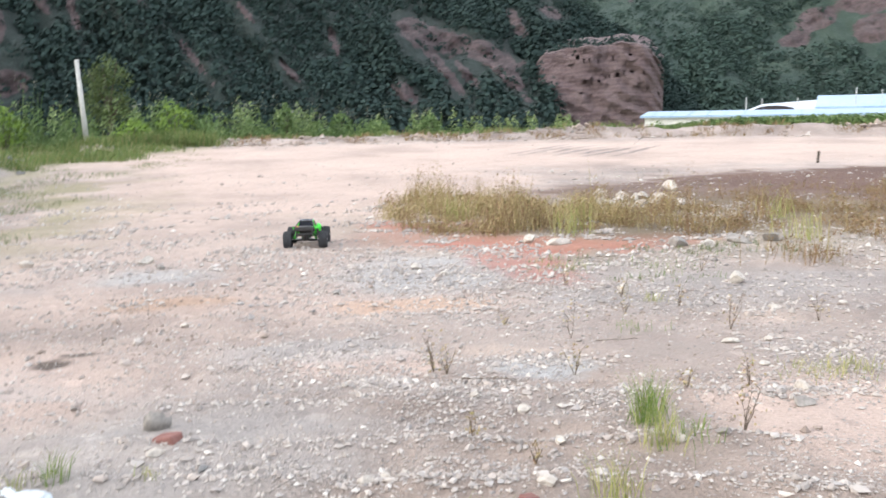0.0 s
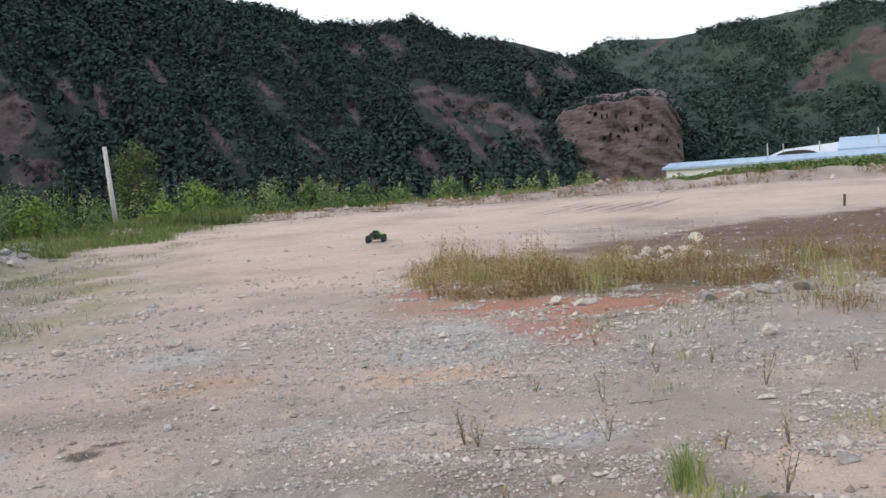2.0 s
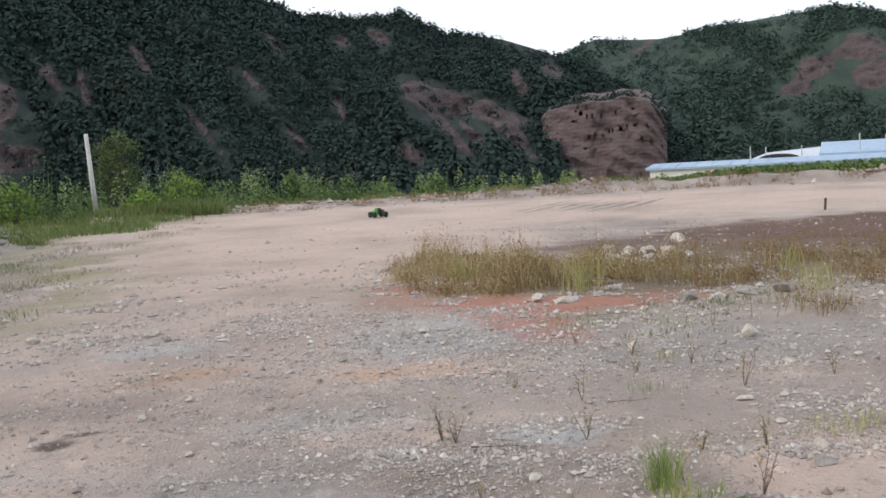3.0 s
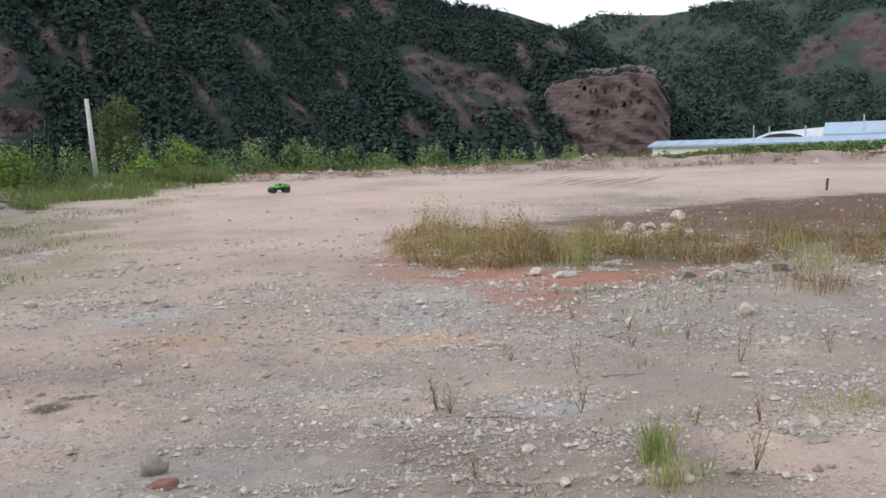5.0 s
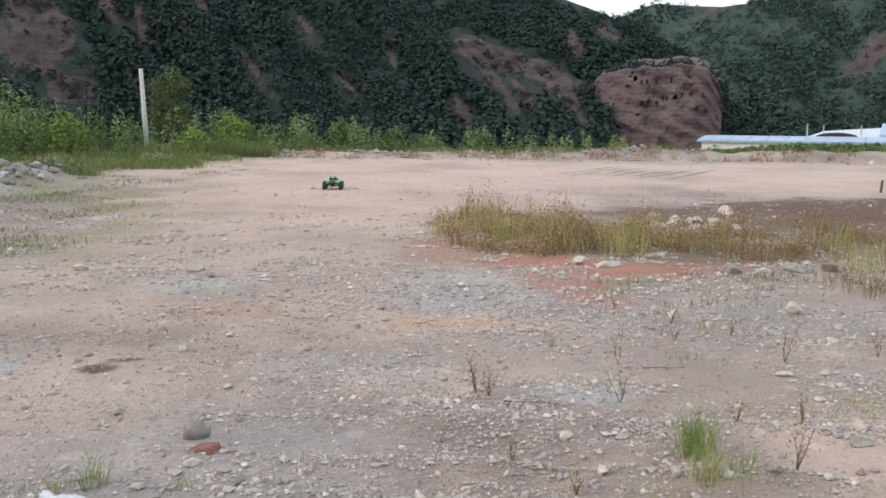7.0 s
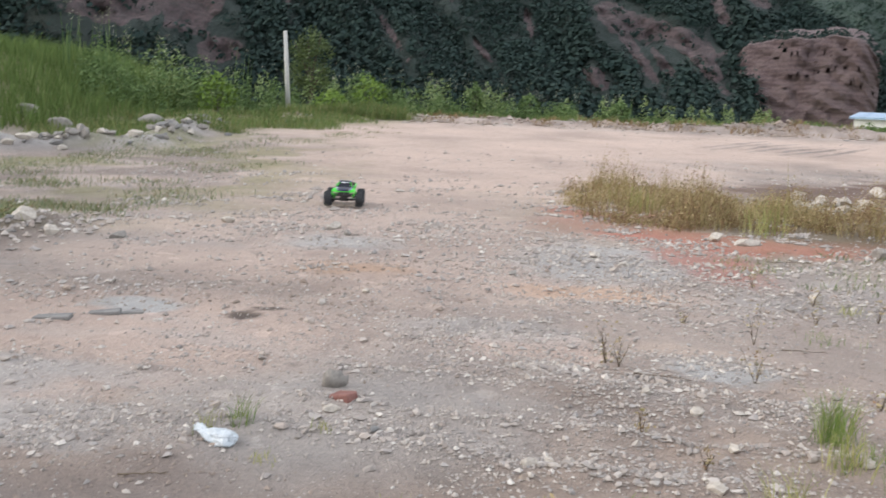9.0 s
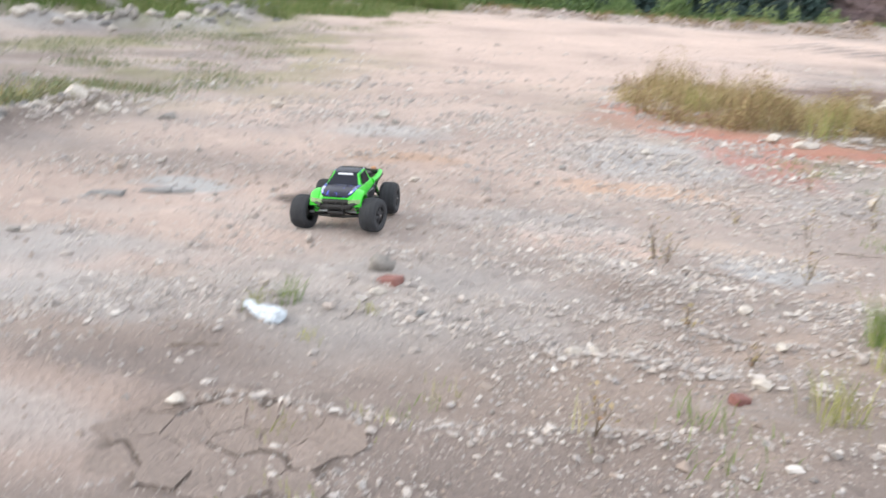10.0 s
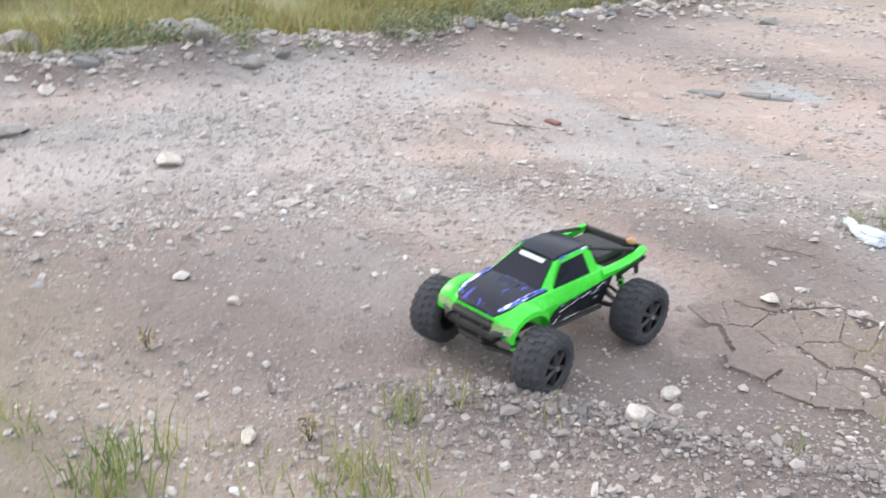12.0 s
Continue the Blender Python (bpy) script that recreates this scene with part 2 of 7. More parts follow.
BLUE_ROOF = speckled("blue_sheet_roof", (0.24, 0.36, 0.52), (0.36, 0.48, 0.62), 0.3, 0.45, relief=0.1)
WHITE_ROOF = speckled("white_sheet_roof", (0.46, 0.51, 0.58), (0.58, 0.62, 0.68), 0.3, 0.4, relief=0.1)
# near-black colour for the shade inside the hall's arch
ARCH_SHADE = speckled("arch_shade_dark", (0.02, 0.016, 0.015), (0.04, 0.03, 0.028), 1.0)


# ---- building helpers ----
def hash2(ix, iy, seed):
    n = (ix.astype(np.int64) * 374761393 + iy.astype(np.int64) * 668265263 + seed * 2147483647) & 0xFFFFFFFF
    n = ((n ^ (n >> 13)) * 1274126177) & 0xFFFFFFFF
    return ((n ^ (n >> 16)) & 0xFFFF) / 65535.0


def value_noise(x, y, seed=0):
    ix, iy = np.floor(x), np.floor(y)
    u, w = x - ix, y - iy
    u, w = u * u * (3 - 2 * u), w * w * (3 - 2 * w)
    a, b = hash2(ix, iy, seed), hash2(ix + 1, iy, seed)
    c, d = hash2(ix, iy + 1, seed), hash2(ix + 1, iy + 1, seed)
    return (a * (1 - u) + b * u) * (1 - w) + (c * (1 - u) + d * u) * w


def fbm(x, y, seed=0, octaves=4):
    total, amp = 0.0, 0.5
    for k in range(octaves):
        total = total + amp * value_noise(x * 2**k, y * 2**k, seed + k)
        amp *= 0.5
    return total


def smooth(a, b, x):
    s = np.clip((x - a) / (b - a), 0, 1)
    return s * s * (3 - 2 * s)


def blob(x, y, cx, cy, rx, ry, turn=0.0, soft=0.5, seed=0):
    """1 inside a ragged ellipse, falling to 0 outside it."""
    c, s = math.cos(radians(turn)), math.sin(radians(turn))
    u, w = (c * (x - cx) + s * (y - cy)) / rx, (-s * (x - cx) + c * (y - cy)) / ry
    d = np.sqrt(u * u + w * w) + 0.7 * (fbm(x * 2.2 / min(rx, 1.5), y * 2.2 / min(rx, 1.5), 40 + seed) - 0.47)
    return 1 - smooth(1 - soft / 2, 1 + soft / 2, d)


def mesh_from(name, verts, faces, mat, smooth_faces=True):
    me = bpy.data.meshes.new(name)
    me.from_pydata(verts if isinstance(verts, list) else verts.tolist(), [], faces if isinstance(faces, list) else faces.tolist())
    me.materials.append(mat)
    if smooth_faces:
        me.polygons.foreach_set("use_smooth", [True] * len(me.polygons))
    me.update()
    return me


def part(name, bm, mat, parent=None, label="", shade=False):
    me = bpy.data.meshes.new(name)
    bmesh.ops.recalc_face_normals(bm, faces=bm.faces)
    bm.to_mesh(me)
    bm.free()
    me.materials.append(mat)
    if shade:
        me.polygons.foreach_set("use_smooth", [True] * len(me.polygons))
    ob = new(name, me)
    ob.parent = parent
    return tagged(ob, label)


def thing(name, m, label, category, group="", kind=""):
    ob = new(name)
    ob.empty_display_size = 0.1
    ob.matrix_basis = m
    return tagged(ob, label, category, group, kind)


def add_box(bm, x, y, z, sx, sy, sz, bevel=0.0, m=None):
    r = bmesh.ops.create_cube(bm, size=1, matrix=(m or Matrix()) @ Matrix.Translation((x, y, z)) @ Matrix.Diagonal((sx, sy, sz, 1)))
    if bevel:
        edges = list({e for v in r["verts"] for e in v.link_edges})
        bmesh.ops.bevel(bm, geom=edges, offset=bevel, segments=2, affect="EDGES", profile=0.5)
    return bm


def add_rod(bm, a, b, r0, r1=None, sides=8):
    a, b = Vector(a), Vector(b)
    d = b - a
    m = Matrix.Translation((a + b) / 2) @ d.to_track_quat("Z", "Y").to_matrix().to_4x4()
    bmesh.ops.create_cone(bm, cap_ends=True, segments=sides, radius1=r0, radius2=r0 if r1 is None else r1, depth=d.length, matrix=m)
    return bm


def lofted(rings, closed=True, caps=True):
    """A skin over rings of equal count."""
    bm = bmesh.new()
    made = [[bm.verts.new(p) for p in ring] for ring in rings]
    n = len(rings[0])
    for a, b in zip(made, made[1:]):
        for i in range(n if closed else n - 1):
            j = (i + 1) % n
            bm.faces.new((a[i], a[j], b[j], b[i]))
    if caps:
        bm.faces.new(made[0][::-1])
        bm.faces.new(made[-1])
    return bm


def blades(name, xs, ys, heights, width, lean, mat, seed, per=1, spread=0.0, base_z=None):
    """Grass: bent three-sided blades from each root, in one mesh."""
    rng = np.random.default_rng(seed)
    xs, ys, heights = (np.repeat(np.asarray(a, float), per) for a in (xs, ys, heights))
    n = len(xs)
    a = rng.uniform(0, 2 * np.pi, n)
    xs, ys = xs + spread * rng.normal(size=n), ys + spread * rng.normal(size=n)
    h = heights * rng.uniform(0.55, 1.1, n)
    z = height(xs, ys) - 0.01 if base_z is None else base_z
    f = rng.uniform(0, 2 * np.pi, n)
    wx, wy = np.cos(f) * width / 2, np.sin(f) * width / 2
    tilt = lean * h * rng.uniform(0.2, 1.0, n)
    dx, dy = np.cos(a) * tilt, np.sin(a) * tilt
    root = np.stack([xs, ys, z], -1)
    side = np.stack([wx, wy, np.zeros(n)], -1)
    midp = root + np.stack([dx * 0.35, dy * 0.35, h * 0.6], -1)
    tip = root + np.stack([dx, dy, h], -1)
    verts = np.stack([root - side, root + side, midp + side * 0.8, midp - side * 0.8, tip], 1).reshape(-1, 3)
    k = np.arange(n)[:, None] * 5
    faces = np.concatenate([k + [0, 1, 2], k + [0, 2, 3], k + [3, 2, 4]])
    return new(name, mesh_from(name, verts, faces, mat, False))


def leaves(centres, sizes, rng, droop=0.3):
    """Rhombic leaves, one for each centre, turned at random; vertices and faces."""
    n = len(centres)
    d = rng.normal(size=(n, 3))
    d[:, 2] = d[:, 2] * 0.6 - droop
    d /= np.linalg.norm(d, axis=1, keepdims=True)
    e = np.cross(d, rng.normal(size=(n, 3)))
    e /= np.linalg.norm(e, axis=1, keepdims=True)
    s = np.asarray(sizes)[:, None]
    v = np.stack([centres - d * s, centres + e * s * 0.55, centres + d * s, centres - e * s * 0.55], 1).reshape(-1, 3)
    return v, np.arange(n)[:, None] * 4 + [0, 1, 2, 3]


def shell_leaves(centres, outward, sizes, rng):
    """Leaves that lie like scales on a crown, facing outwards."""
    n = outward + np.array([0, 0, 0.25]) + 0.12 * rng.normal(size=outward.shape)
    n /= np.linalg.norm(n, axis=1, keepdims=True)
    e = np.cross(n, rng.normal(size=n.shape))
    e /= np.linalg.norm(e, axis=1, keepdims=True)
    g = np.cross(n, e)
    s = np.asarray(sizes)[:, None]
    v = np.stack([centres - e * s, centres - g * s * 0.7, centres + e * s, centres + g * s * 0.7], 1).reshape(-1, 3)
    return v, np.arange(len(centres))[:, None] * 4 + [0, 1, 2, 3]


# ---- a coarse stone or clump: twelve corners, twenty facets ----
PHI = (1 + 5**0.5) / 2
ICO_V = np.array([(-1, PHI, 0), (1, PHI, 0), (-1, -PHI, 0), (1, -PHI, 0), (0, -1, PHI), (0, 1, PHI), (0, -1, -PHI), (0, 1, -PHI), (PHI, 0, -1), (PHI, 0, 1), (-PHI, 0, -1), (-PHI, 0, 1)]) / 1.902
ICO_F = np.array([(0, 11, 5), (0, 5, 1), (0, 1, 7), (0, 7, 10), (0, 10, 11), (1, 5, 9), (5, 11, 4), (11, 10, 2), (10, 7, 6), (7, 1, 8), (3, 9, 4), (3, 4, 2), (3, 2, 6), (3, 6, 8), (3, 8, 9), (4, 9, 5), (2, 4, 11), (6, 2, 10), (8, 6, 7), (9, 8, 1)])


# ---- ground ----
def rise(x, y):
    """The yard climbs gently away from the camera."""
    r = np.hypot(x, y)
    s = r - 22
    return 0.035 * (np.sqrt(s * s + 16) + s) / 2 - 0.0126


def yard_edge(x, y):
    """Distance past the yard's far edge."""
    az = np.degrees(np.arctan2(x, np.maximum(y, 1e-3)))
    r = np.interp(az, [-60, -30, -22, -15, -5, 20, 30, 60], [30, 32, 36.5, 41, 42.2, 45, 46, 48])
    return np.hypot(x, y) - r + 1.5 * (fbm(az * 0.25, az * 0 + 3, 7) - 0.47)


def verge_line(y):
    """Where the rubbly berm of the near verge runs."""
    return np.interp(y, [-2, 1.3, 2.4, 3.3, 4.4, 5.7, 8.4, 10], [-7.4, -6.95, -6.52, -6.55, -6.15, -5.8, -6.2, -7.0])


def rubble_line(y):
    """Where the rubble ridge at the side of the yard runs."""
    return np.interp(y, [16, 17.6, 20.3, 29.5], [-14.6, -13.6, -11.7, -13.9])


def track_offset(x, y):
    """Distance from the gravel band that edges the track, outwards."""
    return np.interp(y, [-1.0, 0.44, 0.93, 1.38, 2.17, 2.89, 3.52, 4.6], [-3.75, -3.81, -3.89, -3.72, -3.38, -3.0, -2.43, -1.2]) - x + 0.5 * (fbm(x * 0.9, y * 0.9, 27, 3) - 0.44)


def inner_lane(x, y):
    """The bare brown lane between the gravel band and the ridge."""
    return np.exp(-((track_offset(x, y) + 1.15) / 0.6) ** 2) * smooth(4.2, 3.0, y) * smooth(0.7, 1.5, y - 0.62 * (x + 1.9))


def track_lanes(x, y):
    """Smooth wheel lanes of the track, on either side of its gravel bands."""
    off = track_offset(x, y)
    lanes = np.exp(-((off - 0.85) / 0.30) ** 2) + 0.9 * np.exp(-((off - 2.35) / 0.35) ** 2)
    return np.clip(lanes, 0, 1) * smooth(5.2, 3.8, y) * smooth(-1.0, 0.2, y)


def height(x, y):
    x, y = np.asarray(x, float), np.asarray(y, float)
    past = yard_edge(x, y)
    front = smooth(-2, 4, y)
    z = rise(np.clip(x, -60, 60), np.clip(y, 0, 44))
    z = z + 0.035 * (fbm(x * 0.45, y * 0.45, 3) - 0.47) * (0.15 + 0.85 * smooth(20, 9, np.hypot(x, y))) + 0.05 * (fbm(x * 1.3, y * 1.3, 5, 3) - 0.44) * smooth(3.5, 1.0, y)
    near = smooth(17, 7, np.hypot(x, y))
    rough = 0.4 + 1.1 * smooth(0.42, 0.58, fbm(x * 0.55, y * 0.55, 13, 3))
    z = z + near * rough * (0.058 * (fbm(x * 3.4 + y, y * 3.4 - x, 9, 4) - 0.47) + 0.05 * (fbm(x * 1.1 - 0.4 * y, y * 1.9 + 0.3 * x, 17, 3) - 0.44) + 0.03 * np.abs(fbm(x * 1.7 + 0.6 * y, y * 2.2 - 0.4 * x, 15, 3) - 0.45))
    # drag marks and old wheel tracks running up the yard
    p, q = 0.58 * x + 0.81 * y, 0.81 * x - 0.58 * y
    z = z + smooth(15, 8, np.hypot(x, y)) * smooth(-3.4, -2.2, x + 0.35 * y) * 0.075 * (fbm(q * 1.9 + 0.5 * fbm(p * 0.3, q * 0.3, 23, 2), p * 0.28, 25, 4) - 0.47)
    # rubbly lip along the far edge, then the fall to the valley
    z = z + front * ((0.20 + 0.22 * smooth(0, 8, x)) * np.exp(-((past - 0.6) / 1.1) ** 2) * (0.2 + 1.6 * fbm(x * 0.8, y * 0.8, 21)) - 3.6 * smooth(6, 40, past))
    # the bank at the side of the yard
    foot = np.interp(y, [-20, 0, 8, 14, 20, 30, 45], [-11, -9.5, -9.5, -14.5, -15.5, -16.0, -17.0])
    z = z + 2.2 * smooth(0.0, 8.0, foot - x) * smooth(60, 38, y) * (0.85 + 0.3 * fbm(x * 0.4, y * 0.4, 31))
    # low rubbly berm at the foot of the near verge
    berm = x - verge_line(y)
    z = z + 0.15 * np.exp(-(berm / 0.38) ** 2) * smooth(10.5, 8.5, y) * smooth(-3, -1, y) * (0.3 + 1.5 * fbm(x * 2.2, y * 1.6, 33))
    z = z + 0.34 * np.exp(-((x - rubble_line(y)) / 0.55) ** 2) * smooth(15, 17.5, y) * smooth(31, 28, y) * (0.3 + 1.5 * fbm(x * 1.2, y * 1.2, 35))
    z = z - 0.035 * track_lanes(x, y)
    # wheel ruts and the low gravel ridge beside the track
    z = z + 0.045 * np.exp(-((y - 1.20 - 0.62 * (x + 1.9)) / 0.10) ** 2) * smooth(-2.3, -1.8, x) * smooth(-0.4, -0.9, x) * (0.5 + fbm(x * 5, y * 5, 77))
    z = z + 0.03 * np.exp(-((x + 4.0 - (y - 0.6) * 0.75) / 0.16) ** 2) * smooth(3.6, 2.8, y) * smooth(-0.5, 0.3, y) * (0.4 + fbm(x * 4, y * 4, 57))
    for c, tilt, depth in ((3.55, -0.16, 0.05), (4.05, -0.12, 0.04), (2.85, 0.1, 0.05), (4.75, -0.05, 0.03), (6.3, 0.2, 0.03)):
        z = z + depth * np.exp(-((y - c - tilt * x - 0.12 * np.sin(x * 1.3)) / 0.09) ** 2) * smooth(-4.0, -1.5, x) * (0.3 + 1.1 * fbm(x * 3, y * 3, 55))
    return z


def axis(lo, hi, step, growth, reach, far):
    mid = list(np.arange(lo, hi + 1e-6, step))
    up, d = [hi], step
    while up[-1] < far:
        d *= growth if up[-1] - hi < reach else 1.6
        up.append(up[-1] + d)
    down, d = [lo], step
    while down[-1] > -far:
        d *= growth if lo - down[-1] < reach else 1.6
        down.append(down[-1] - d)
    return np.array(down[:0:-1] + mid + up[1:])


def zone_weights(x, y):
    """Where each kind of soil shows; brown and damp also hold some painted shade."""
    past = yard_edge(x, y)
    zones = {
        "sand": np.maximum.reduce([
            blob(x, y, -3.2, 24, 5.5, 12, 8, 0.8, 1), blob(x, y, 4, 33, 22, 7, 0, 0.7, 2), blob(x, y, -2.6, 7.6, 2.2, 0.8, 0, 0.9, 3) * 0.7,
            blob(x, y, -3.4, 5.2, 2.2, 0.9, 12, 0.8, 4) * 0.8, blob(x, y, -0.45, 5.6, 0.55, 0.4, 0, 0.6, 5), blob(x, y, -2.6, 2.2, 1.3, 0.35, 8, 0.8, 6) * 0.5,
            # last blob: sand whose pale colour also stands in for airborne dust haze
            blob(x, y, 2.3, 4.4, 0.8, 0.7, 0, 0.6, 7), blob(x, y, 0.0, 7.4, 1.0, 0.35, 0, 0.8, 8), blob(x, y, -2.0, 10.5, 2.0, 4.0, 0, 0.9, 9) * 0.6, 0.75 * track_lanes(x, y), 0.55 * blob(x, y, -3.0, 13.0, 3.2, 5.0, 10, 0.9, 10)]),
        "grey": np.maximum.reduce([
            blob(x, y, 0.0, 9.0, 0.9, 1.1, 0, 0.7, 11) * 0.8, blob(x, y, -4.2, 3.0, 3.0, 1.7, 20, 1.2, 12) * smooth(0.33, 0.56, fbm(x * 0.8 + 0.3 * y, y * 2.6, 19)) * 0.6, blob(x, y, 2.6, 8.0, 1.8, 1.0, 0, 0.9, 13) * 0.35,
            blob(x, y, -1.3, 4.0, 1.0, 0.8, 0, 0.9, 14) * 0.5, blob(x, y, -3.4, 5.7, 0.35, 0.25, 0, 0.6, 15), blob(x, y, -0.75, 5.85, 0.75, 0.3, 4, 0.8, 16) * 0.5, blob(x, y, -2.9, 9.1, 0.6, 0.5, 20, 0.9, 17) * 0.8, blob(x, y, -5.0, 1.9, 1.0, 1.6, 15, 1.0, 18) * 0.55, blob(x, y, 0.75, 5.4, 0.35, 0.25, 0, 0.6, 19) * 0.9, 0.8 * np.exp(-((x - rubble_line(y)) / 0.8) ** 2) * smooth(15, 17.5, y) * smooth(31, 28, y)]),
        "orange": np.maximum(blob(x, y, -2.3, 7.6, 0.55, 0.3, 0, 0.9, 21) * 0.42, blob(x, y, -0.1, 7.4, 0.7, 0.25, 0, 0.9, 22) * 0.4),
        "red": np.maximum.reduce([
            blob(x, y, 0.2, 12.0, 1.1, 1.3, 30, 0.9, 31) * 0.6, blob(x, y, 1.05, 9.5, 0.5, 1.2, 15, 0.8, 32) * 0.75, blob(x, y, 1.3, 11.0, 1.7, 0.8, -15, 0.6, 33), blob(x, y, 0.1, 13.4, 1.0, 0.9, -40, 0.7, 34) * 0.85, blob(x, y, 2.9, 11.3, 1.2, 0.6, 10, 0.7, 35) * 0.8]),
        "dark": np.maximum(blob(x, y, 13.2, 20.9, 8.0, 3.3, 4, 0.3, 41), np.maximum.reduce([blob(x, y, 3.5, 13.0, 3.0, 1.6, 0, 0.8, 42) * 0.75, blob(x, y, 8.6, 16.5, 5.0, 4.2, 20, 0.6, 43) * 0.9, blob(x, y, 5.2, 18.5, 3.2, 2.4, 15, 0.6, 44) * 0.85])),
        "weedy": np.clip(np.maximum.reduce([
            smooth(-0.5, 1.5, past - 1.6 * smooth(-10, -4, x)) * smooth(-5, 5, y), smooth(-6.9, -7.8, x) * smooth(8.5, 6, y), blob(x, y, -10.5, 18, 4.2, 10.0, 14, 0.9, 51) * smooth(0.40, 0.60, fbm(x * 0.7, y * 0.5, 53)) * 0.75, smooth(-7.0, -1.0, past + 5 * (fbm(x * 0.4, y * 0.4, 54) - 0.47)) * smooth(-8.0, -10.5, x) * smooth(15, 24, y) * 0.8,
            blob(x, y, 4, 14, 5.0, 4.0, 0, 0.8, 52) * 0.3, smooth(0.8, -0.3, y) * 0.35]), 0, 1),
        # inner lane: brown soil, deepened in colour for the truck's shadow on it
        "brown": 0.9 * np.exp(-((x - verge_line(y) - 0.05) / 0.5) ** 2) * smooth(10, 8, y) * smooth(-3, -1, y) + 0.75 * inner_lane(x, y) + np.maximum(np.exp(-((past + 0.2) / 1.6) ** 2) * smooth(0.38, 0.56, fbm(x * 0.8, y * 0.8, 67)) * smooth(10, 20, y), np.maximum(blob(x, y, -11, 20, 4.5, 11, 14, 0.8, 68) * smooth(0.36, 0.55, fbm(x * 0.9, y * 0.6, 69)) * 0.8, smooth(0.52, 0.66, fbm(x * 0.5, y * 0.28, 70)) * smooth(12, 17, y) * 0.45)) + 0.85 * smooth(-0.3, 0.3, x + 3.9 - (y - 0.6) * 0.75 + 0.7 * (fbm(x * 1.4, y * 1.4, 66) - 0.47)) * smooth(3.3, 2.4, y) * smooth(0.35, 1.1, y - 0.62 * (x + 1.9) * smooth(-2.4, -1.8, x)),
        "soil": np.clip(smooth(7.5, 2.4, np.hypot(x, y)) * (0.35 + 1.4 * fbm(x * 1.1, y * 1.1, 95)), 0, 0.95),
        "damp_shade": np.maximum.reduce([
            # verge berm: its shadow band painted here and in brown, over dark soil
            0.45 * np.exp(-((x - verge_line(y) - 0.1) / 0.3) ** 2) * smooth(10, 8, y) * smooth(-3, -1, y),
            # first blob paints the shade of deep mud cracks; the others are damp marks
            blob(x, y, -1.36, 2.36, 0.40, 0.34, 0, 0.3, 63) * 0.95, blob(x, y, -2.55, 5.66, 0.13, 0.10, 10, 0.4, 61), blob(x, y, -2.43, 5.87, 0.13, 0.09, 10, 0.4, 62)]),
    }
    # darker brown bands drawn out along the old wheel tracks
    p, q, r = 0.58 * x + 0.81 * y, 0.81 * x - 0.58 * y, np.hypot(x, y)
    track_bands = smooth(0.48, 0.60, fbm(q * 1.0 + 0.4 * fbm(p * 0.4, q * 0.4, 43, 2), p * 0.24, 45, 5)) * smooth(20, 11, r) * smooth(3.5, 5.5, r)
    zones["brown"] = np.clip(zones["brown"] + 0.45 * track_bands * (1 - 0.7 * zones["red"]), 0, 1)
    zones["red"] = zones["red"] * np.clip(0.3 + 1.5 * fbm(x * 1.6, y * 1.1, 37), 0, 1)
    zones["smooth"] = np.clip(zones["sand"] * 0.3 + zones["dark"] * 0.3, 0, 0.9)
    return zones


def build_ground():
    gx, gy = axis(-6.9, 4.0, 0.045, 1.03, 45, 3000), axis(0.0, 8.6, 0.045, 1.025, 55, 3000)
    X, Y = np.meshgrid(gx, gy)
    Z = height(X, Y)
    nx, ny = len(gx), len(gy)
    k = (np.arange(ny - 1)[:, None] * nx + np.arange(nx - 1)).ravel()
    faces = np.stack([k, k + 1, k + nx + 1, k + nx], -1)
    me = mesh_from("ground", np.stack([X, Y, Z], -1).reshape(-1, 3), faces, GROUND)
    x, y = X.ravel(), Y.ravel()
    zones = zone_weights(x, y)
    for name, w in zones.items():
        a = me.attributes.new(name, "FLOAT", "POINT")
        a.data.foreach_set("value", np.ascontiguousarray(w, dtype=np.float32))
    return tagged(new("ground", me), "bare stony earth yard with gravel, sand and red soil patches", "ground", kind="structure")


build_ground()

# ---- hills ----
SKYLINE_NEAR = ((-75, 13), (-45, 14.5), (-26, 14.2), (-13.65, 12.6), (-11.4, 12.15), (-9.3, 11.75), (-7.6, 10.9), (-4, 10.7), (-1.9, 10.75), (-1.2, 10.95), (0.2, 10.3),
                (1.8, 9.5), (3.2, 9.45), (5.4, 9.05), (7, 8.5), (8.6, 7.9), (9.6, 7.5), (11, 6.6), (13, 5.6), (14.6, 4.6), (15.5, 3.2), (17, 1.5), (19, -1.5))
SKYLINE_FAR = ((4, 6.5), (8.6, 7.4), (9.5, 7.9), (10.3, 8.35), (11.2, 8.7), (13.5, 8.5), (15.2, 8.4), (19.1, 8.85), (22, 9.1), (24.8, 9.25), (27.7, 8.75), (40, 8.0), (75, 7.0))
